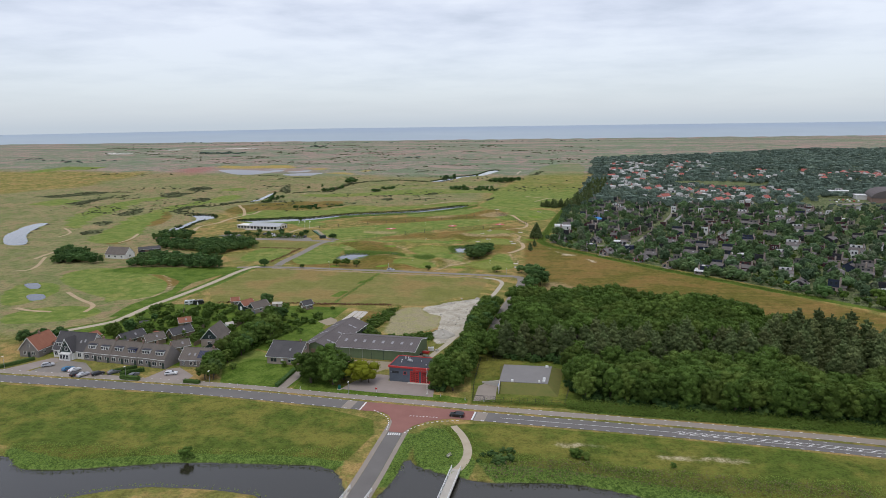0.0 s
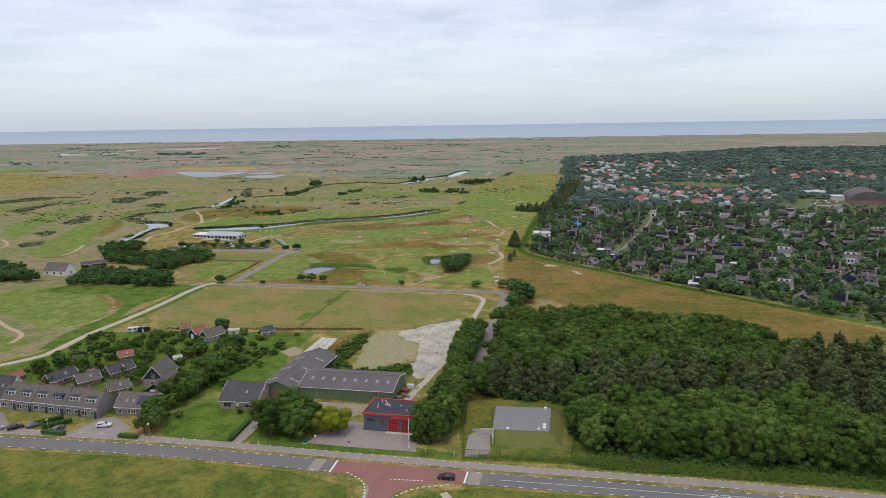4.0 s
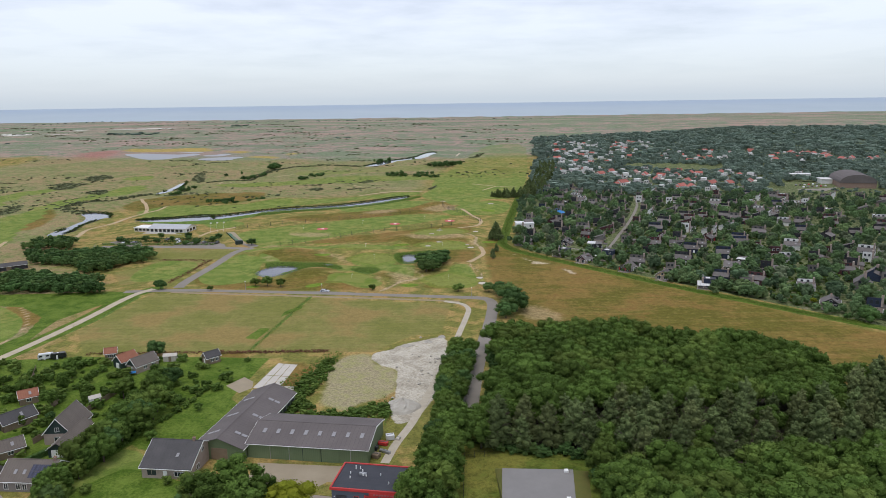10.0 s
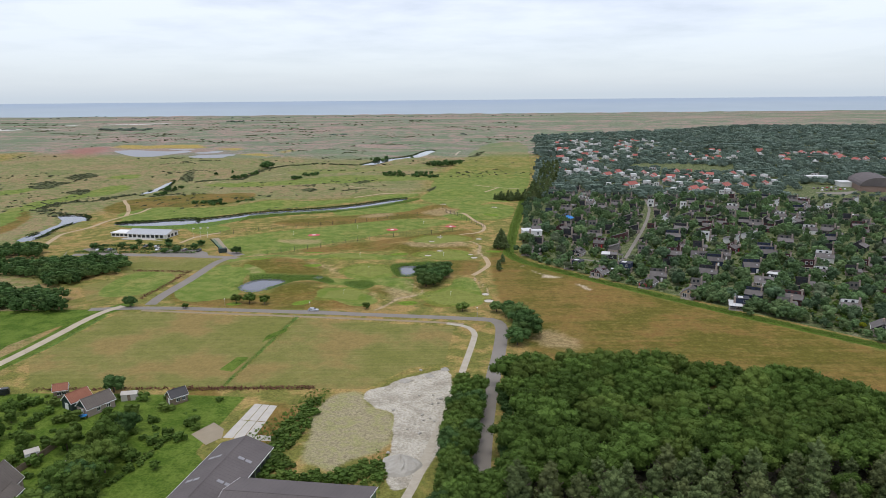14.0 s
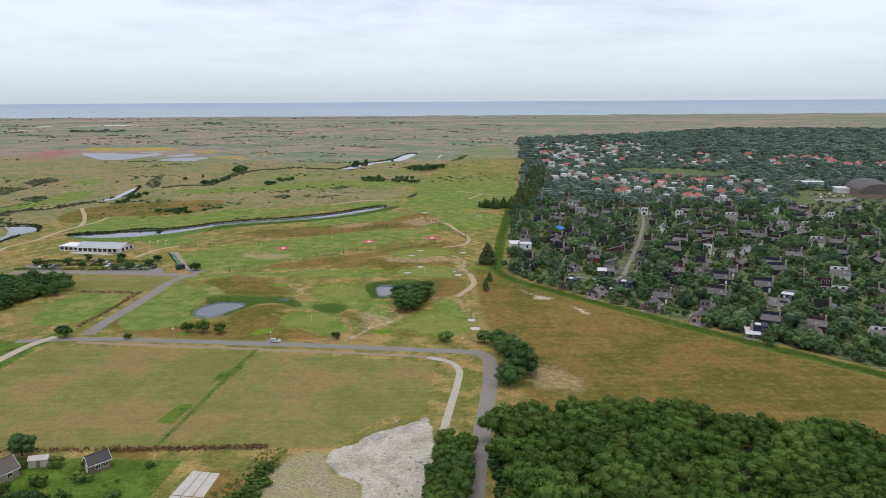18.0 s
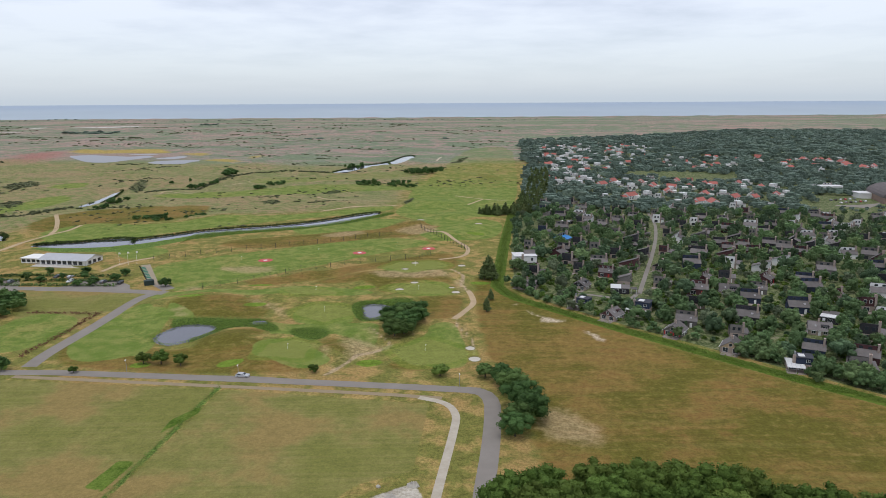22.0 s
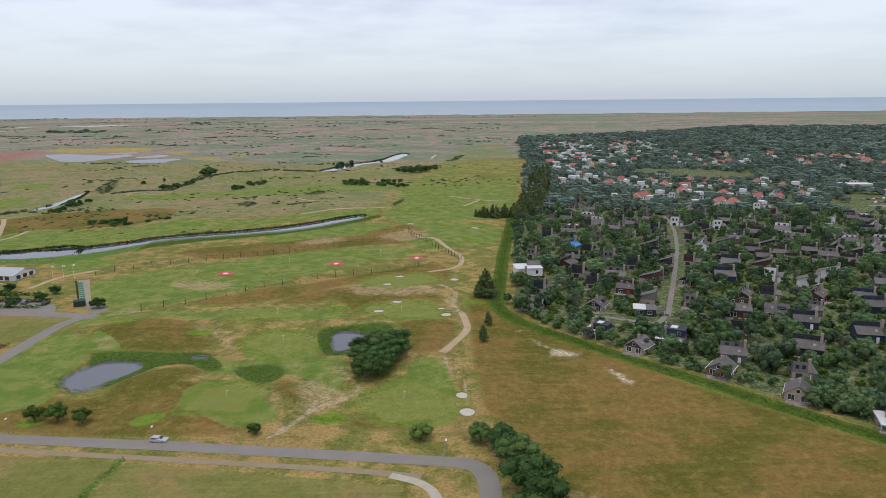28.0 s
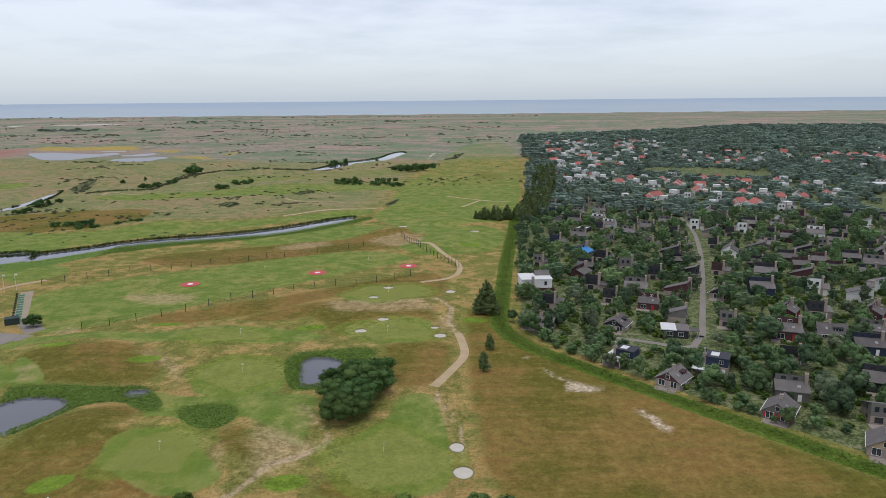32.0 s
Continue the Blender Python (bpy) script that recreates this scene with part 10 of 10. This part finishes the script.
park_shrubs = [(x, y, -0.2, rng.uniform(1.2, 2.4), 1.5, int(rng.integers(4))) for x, y, k in park_clear(scatter([(44, 490), (50, 476), (80, 436), (121, 389), (154, 351), (250, 430), (200, 540), (70, 600), (56, 586)], 6.0, 0.5), 6, 0, 1) if x < 60 + 0.72 * (y - 130)]
tiled(BUSH_ARRAYS, park_shrubs, "park_shrubs", M_LEAF, "garden shrubs between the holiday houses", "shrubs")


# ---- the chalk yard ----
M_CHALK = surface("heaped_chalk", (0.310, 0.285, 0.235), (0.480, 0.455, 0.400), 3, 0.5, 0.95, 0.5)


def heap(x, y, r, h, label, mat=None, seed=0):
    q = np.random.default_rng(seed)
    n, rings = 26, 7
    bm = bmesh.new()
    rows = []
    for i in range(rings):
        s = 1 - i / rings
        rows.append([bm.verts.new((r * s * math.cos(2 * math.pi * k / n) * (1 + 0.12 * math.sin(3 * k * 0.24 + seed)) + q.normal(0, 0.10), r * s * math.sin(2 * math.pi * k / n) + q.normal(0, 0.10), h * (1 - s) ** 0.85 + (q.normal(0, 0.08) if i else -0.25))) for k in range(n)])
    top = bm.verts.new((0, 0, h))
    for a, b in zip(rows, rows[1:]):
        for k in range(n):
            bm.faces.new((a[k], a[(k + 1) % n], b[(k + 1) % n], b[k]))
    for k in range(n):
        bm.faces.new((rows[-1][k], rows[-1][(k + 1) % n], top))
    me = bpy.data.meshes.new("chalk_mound")
    bm.to_mesh(me)
    bm.free()
    me.materials.append(mat or M_CHALK)
    ob = new("chalk_mound", me)
    ob.matrix_world = pose(x, y, float(height(x, y)))
    tagged(ob, label, "heap", "chalk heaps")


heap(-12.5, 258.5, 5.4, 2.9, "tall pale heap of chalk rubble", seed=1)
for k, (x, y, r, h) in enumerate(((-14, 311, 2.0, 0.5), (-6, 315, 1.7, 0.6), (-1, 320, 1.5, 0.9))):
    heap(x, y, r, h, "low spread mound of pale chalk", seed=k + 2)
for k in range(26):
    s = rng.uniform(0.2, 0.55)
    x, y = -9 + rng.normal(0, 5), 296 + rng.normal(0, 14)
    bm = boxes((-s, s, -s * 0.7, s * 0.8, -0.1, s * 0.9), bevel=s * 0.25)
    ob = part("chalk_block", bm, M_CHALK)
    ob.matrix_world = pose(x, y, float(height(x, y)), rng.uniform(-15, 15), rng.uniform(-15, 15), rng.uniform(0, 360))
    tagged(ob, "loose pale chalk block on the yard", "rubble", "chalk blocks")
# scrap beside the barn
for x, y, w, d, h, mat, text in ((-14.6, 238.5, 2.2, 1.6, 1.5, CAR["white"], "pale steel box beside the scrap heap"), (-18.5, 239, 1.6, 1.4, 1.2, M_TARP, "blue plastic drum rack beside the barn"), (-16.2, 235.6, 2.6, 1.4, 0.9, M_RED_PAINT, "red farm machine part in the scrap heap"), (-18.3, 233.0, 2.0, 1.5, 1.0, M_DARK_METAL, "rusty dark machine part in the scrap heap"), (-15.4, 231.4, 3.2, 0.8, 0.7, M_METAL, "stack of grey metal bars beside the barn"), (-17.4, 229.0, 1.8, 1.8, 1.1, M_WOOD, "wooden crate beside the barn"), (-12.4, 238.6, 1.0, 1.6, 0.6, M_CONCRETE, "pale concrete block by the haul road")):
    e = thing("scrap_item", pose(x, y, 0, 0, 0, rng.uniform(-35, 35)), text, "scrap", "scrap beside the barn")
    part("body", boxes((-w / 2, w / 2, -d / 2, d / 2, 0.12, h), bevel=0.06), mat, e)
    for q in (-1, 1):
        part("skid", boxes((-w / 2, w / 2, q * d * 0.35 - 0.06, q * d * 0.35 + 0.06, 0, 0.12)), M_DARK_METAL, e)
    part("top_rail", boxes((-w * 0.4, w * 0.4, -0.05, 0.05, h, h + 0.2)), M_METAL, e)


# ---- caravans and garden things behind the village ----
def caravan(x, y, rz, dark, label):
    e = thing("caravan", pose(x, y, 0, 0, 0, rz), label, "caravan", "caravans behind the gardens")
    e.scale = [0.8] * 3
    side = [(0, 0.55), (6.2, 0.55), (6.4, 1.4), (5.9, 2.7), (0.3, 2.8), (0, 2.2)]
    bm = bmesh.new()
    a = [bm.verts.new((px_, -1.1, pz)) for px_, pz in side]
    b = [bm.verts.new((px_, 1.1, pz)) for px_, pz in side]
    bm.faces.new(a)
    bm.faces.new(b[::-1])
    for i in range(6):
        bm.faces.new((a[i], b[i], b[(i + 1) % 6], a[(i + 1) % 6]))
    bmesh.ops.recalc_face_normals(bm, faces=bm.faces)
    part("body", bm, CAR["black"] if dark else CAR["white"], e)
    for x_ in (1.2, 3.9):
        window(e, "S", x_, 1.9, 1.3, 0.7, -1.11, 0, M_DARK_METAL)
    door(e, "S", 2.6, 0.7, 2.0, -1.11, M_WHITE)
    for x_ in (1.4, 4.6):
        for y_ in (-1.0, 1.0):
            part("wheel", tube(bmesh.new(), (x_, y_ - 0.1, 0.34), (x_, y_ + 0.1, 0.34), 0.34, 0.34, 14), M_DARK_METAL, e)
    part("roof_hatch", boxes((2.6, 3.4, -0.35, 0.35, 2.72, 2.9)), M_WHITE, e)


caravan(-144.4, 300.9, 25, False, "white motor caravan parked beside a hedge")
caravan(-140.2, 301.5, 25, True, "dark caravan parked behind the gardens")


def garden_shed(x, y, rz, L, W, mat, roof, label):
    e = thing("garden_shed", pose(x, y, 0, 0, 0, rz), label, "shed", "garden sheds")
    part("wall", extrude_yz(bmesh.new(), [(0, 0), (W, 0), (W, 2.0), (W / 2, 2.7), (0, 2.0)], 0, L), mat, e)
    slope(e, 0, L, 0, 2.0, W / 2, 2.7, roof, "roof", 0.08, 0.15)
    slope(e, 0, L, W, 2.0, W / 2, 2.7, roof, "roof", 0.08, 0.15)
    door(e, "S", L * 0.5, 0.9, 1.9, -0.01, M_WOOD)


for row in ((-106.5, 262, 40, 3.2, 2.4, M_WHITE, M_CONCRETE, "small white garden shed between bushes"), (-89.5, 257, 55, 2.6, 2.0, M_WHITE, M_SLATE, "white garden shed under a tree"), (-98.5, 297.5, 10, 4.5, 2.4, M_CONCRETE, M_CONCRETE, "pale low garden shed by the trees"),
            (-133, 246, 30, 4.0, 2.6, M_WOOD, M_TILE_RED, "wooden garden shed with a red roof"), (-146, 262, 20, 3.6, 2.4, M_WOOD, M_SLATE, "wooden garden shed with a dark roof"), (-95, 228, 35, 4.2, 2.6, M_DARK_GREEN, M_CONCRETE, "green garden shed with a pale roof")):
    garden_shed(*row)
e = thing("garden_tent", pose(-105.2, 284.5, 0, 0, 0, 20), "blue tarpaulin over garden furniture", "tarpaulin")
part("cover", prism(bmesh.new(), [(0, 0), (2.4, 0.2), (2.6, 1.8), (0.3, 2.0)], 0.9, 1.05), M_TARP, e)
for x_, y_ in ((0.2, 0.2), (2.2, 0.35), (2.3, 1.6), (0.4, 1.8)):
    part("leg", tube(bmesh.new(), (x_, y_, 0), (x_, y_, 0.92), 0.04, 0.04, 6), M_METAL, e)


def board_fence(line, h, mat, label):
    e = thing("board_fence", pose(0, 0, 0), label, "fence", "garden fences")
    for (ax, ay), (bx, by) in zip(line, line[1:]):
        n = max(1, int(math.hypot(bx - ax, by - ay) / 1.9))
        for k in range(n):
            x, y = ax + (bx - ax) * k / n, ay + (by - ay) * k / n
            ll = math.hypot(bx - ax, by - ay) / n
            a = math.degrees(math.atan2(by - ay, bx - ax))
            p = part("panel", boxes((0.06, ll - 0.06, -0.03, 0.03, 0.05, h)), mat, e)
            p.matrix_local = pose(x, y, 0, 0, 0, a)
            p = part("post", boxes((-0.06, 0.06, -0.06, 0.06, 0, h + 0.1)), mat, e)
            p.matrix_local = pose(x, y, 0, 0, 0, a)


board_fence([(-102.5, 273), (-104, 262), (-107, 250), (-110, 238)], 1.8, M_WOOD, "weathered wooden garden fence")
board_fence([(-140, 292), (-134, 278), (-128, 266)], 1.6, M_WOOD, "grey wooden fence between two gardens")
board_fence([(-150, 262), (-138, 256), (-130, 252)], 1.6, M_WOOD, "weathered plank fence behind the gardens")
board_fence([(-96, 262), (-92, 250), (-90, 240)], 1.5, M_CONCRETE, "pale concrete garden wall along the drive")
board_fence([(-121, 246), (-119, 256), (-117, 264)], 1.7, M_WOOD, "brown wooden garden fence")

# shrubs in the gardens of the village and a loose hedge between the lawns
garden_pts = scatter([(-160, 232), (-140, 224), (-112, 222), (-92, 218), (-86, 236), (-70, 262), (-66, 300), (-100, 302), (-130, 302), (-156, 298), (-160, 270)], 5.6, 0.5, tuple((x + 3, y + 3, 6) for x, y in CS) + ((-100, 242, 10), (-97, 233, 7), (-126, 262, 6), (-120, 232, 8), (-136, 232, 10), (-148, 240, 8), (-142.4, 301.9, 5), (-138.2, 302.5, 5), (-77, 250, 9), (-72, 262, 9), (-80, 240, 6)))
garden_shrubs = [(x, y, -0.3, rng.uniform(0.8, 3.4), 1.4, int(rng.integers(4))) for x, y in garden_pts]
garden_shrubs += [(x + rng.normal(0, 0.4), y + rng.normal(0, 0.4), -0.2, rng.uniform(1.0, 2.0), 1.3, int(rng.integers(4))) for x, y, a in along([(-88, 231), (-82, 248), (-77, 262), (-75, 274)], 1.1)]
tiled(BUSH_ARRAYS, garden_shrubs, "garden_shrubs", M_LEAF, "leafy green shrubs in the village gardens", "shrubs")

# copses and lone trees on the far fairways
far_copse_1 = [(-19, 1006, 6.5), (-14, 999, 6.5), (-9, 999, 6.5), (-4, 998, 6.5), (2, 997, 6.5), (7, 1003, 6.5), (12, 1008, 6.5), (16, 1013, 6.5), (21, 1013, 6.5), (-99, 1099, 5), (-94, 1099, 5), (-90, 1098, 5), (-85, 1098, 5), (-64, 897, 3.5), (-60, 896, 3.5), (-56, 900, 3.5), (-52, 900, 3.5), (-47, 895, 3.5)]
far_copse_2 = [(-33, 898, 4.5), (-30, 897, 4.5), (-26, 897, 4.5), (-18, 876, 4.5), (-14, 875, 4.5), (-10, 875, 4.5), (-223, 995, 9), (-226, 995, 9), (-239, 906, 5.5), (-233, 901, 5.5), (-229, 901, 5.5), (-224, 930, 5.5), (-220, 930, 5.5), (-270, 755, 5), (-264, 752, 5), (-272, 789, 5), (-268, 789, 5), (-265, 791, 5)]
far_copse_3 = [(-51, 1147, 3), (-45, 1146, 3)]
copse_pts = [(x + rng.normal(0, 2.5), y + rng.normal(0, 6), float(height(x, y)) - 0.4, h * rng.uniform(0.75, 1.1), 1.5, int(rng.integers(5))) for x, y, h in far_copse_1 + far_copse_2 + far_copse_3 for _ in range(2)]
tiled(MID_ARRAYS, copse_pts, "far_copse", M_LEAF_B, "dark copses and lone trees on the far fairways", "copse")
row_pines = [(x + rng.normal(0, 0.8), y + rng.normal(0, 1.5), -0.2, rng.uniform(5, 7.5), 1.25, int(rng.integers(4))) for x, y, a in along([(44, 699), (60, 701), (78, 706)], 2.4) for _ in range(2)]
tiled(PINE_FAR_ARRAYS, row_pines, "pine_row", M_PINE, "dense dark row of pines by the park corner", "pines")
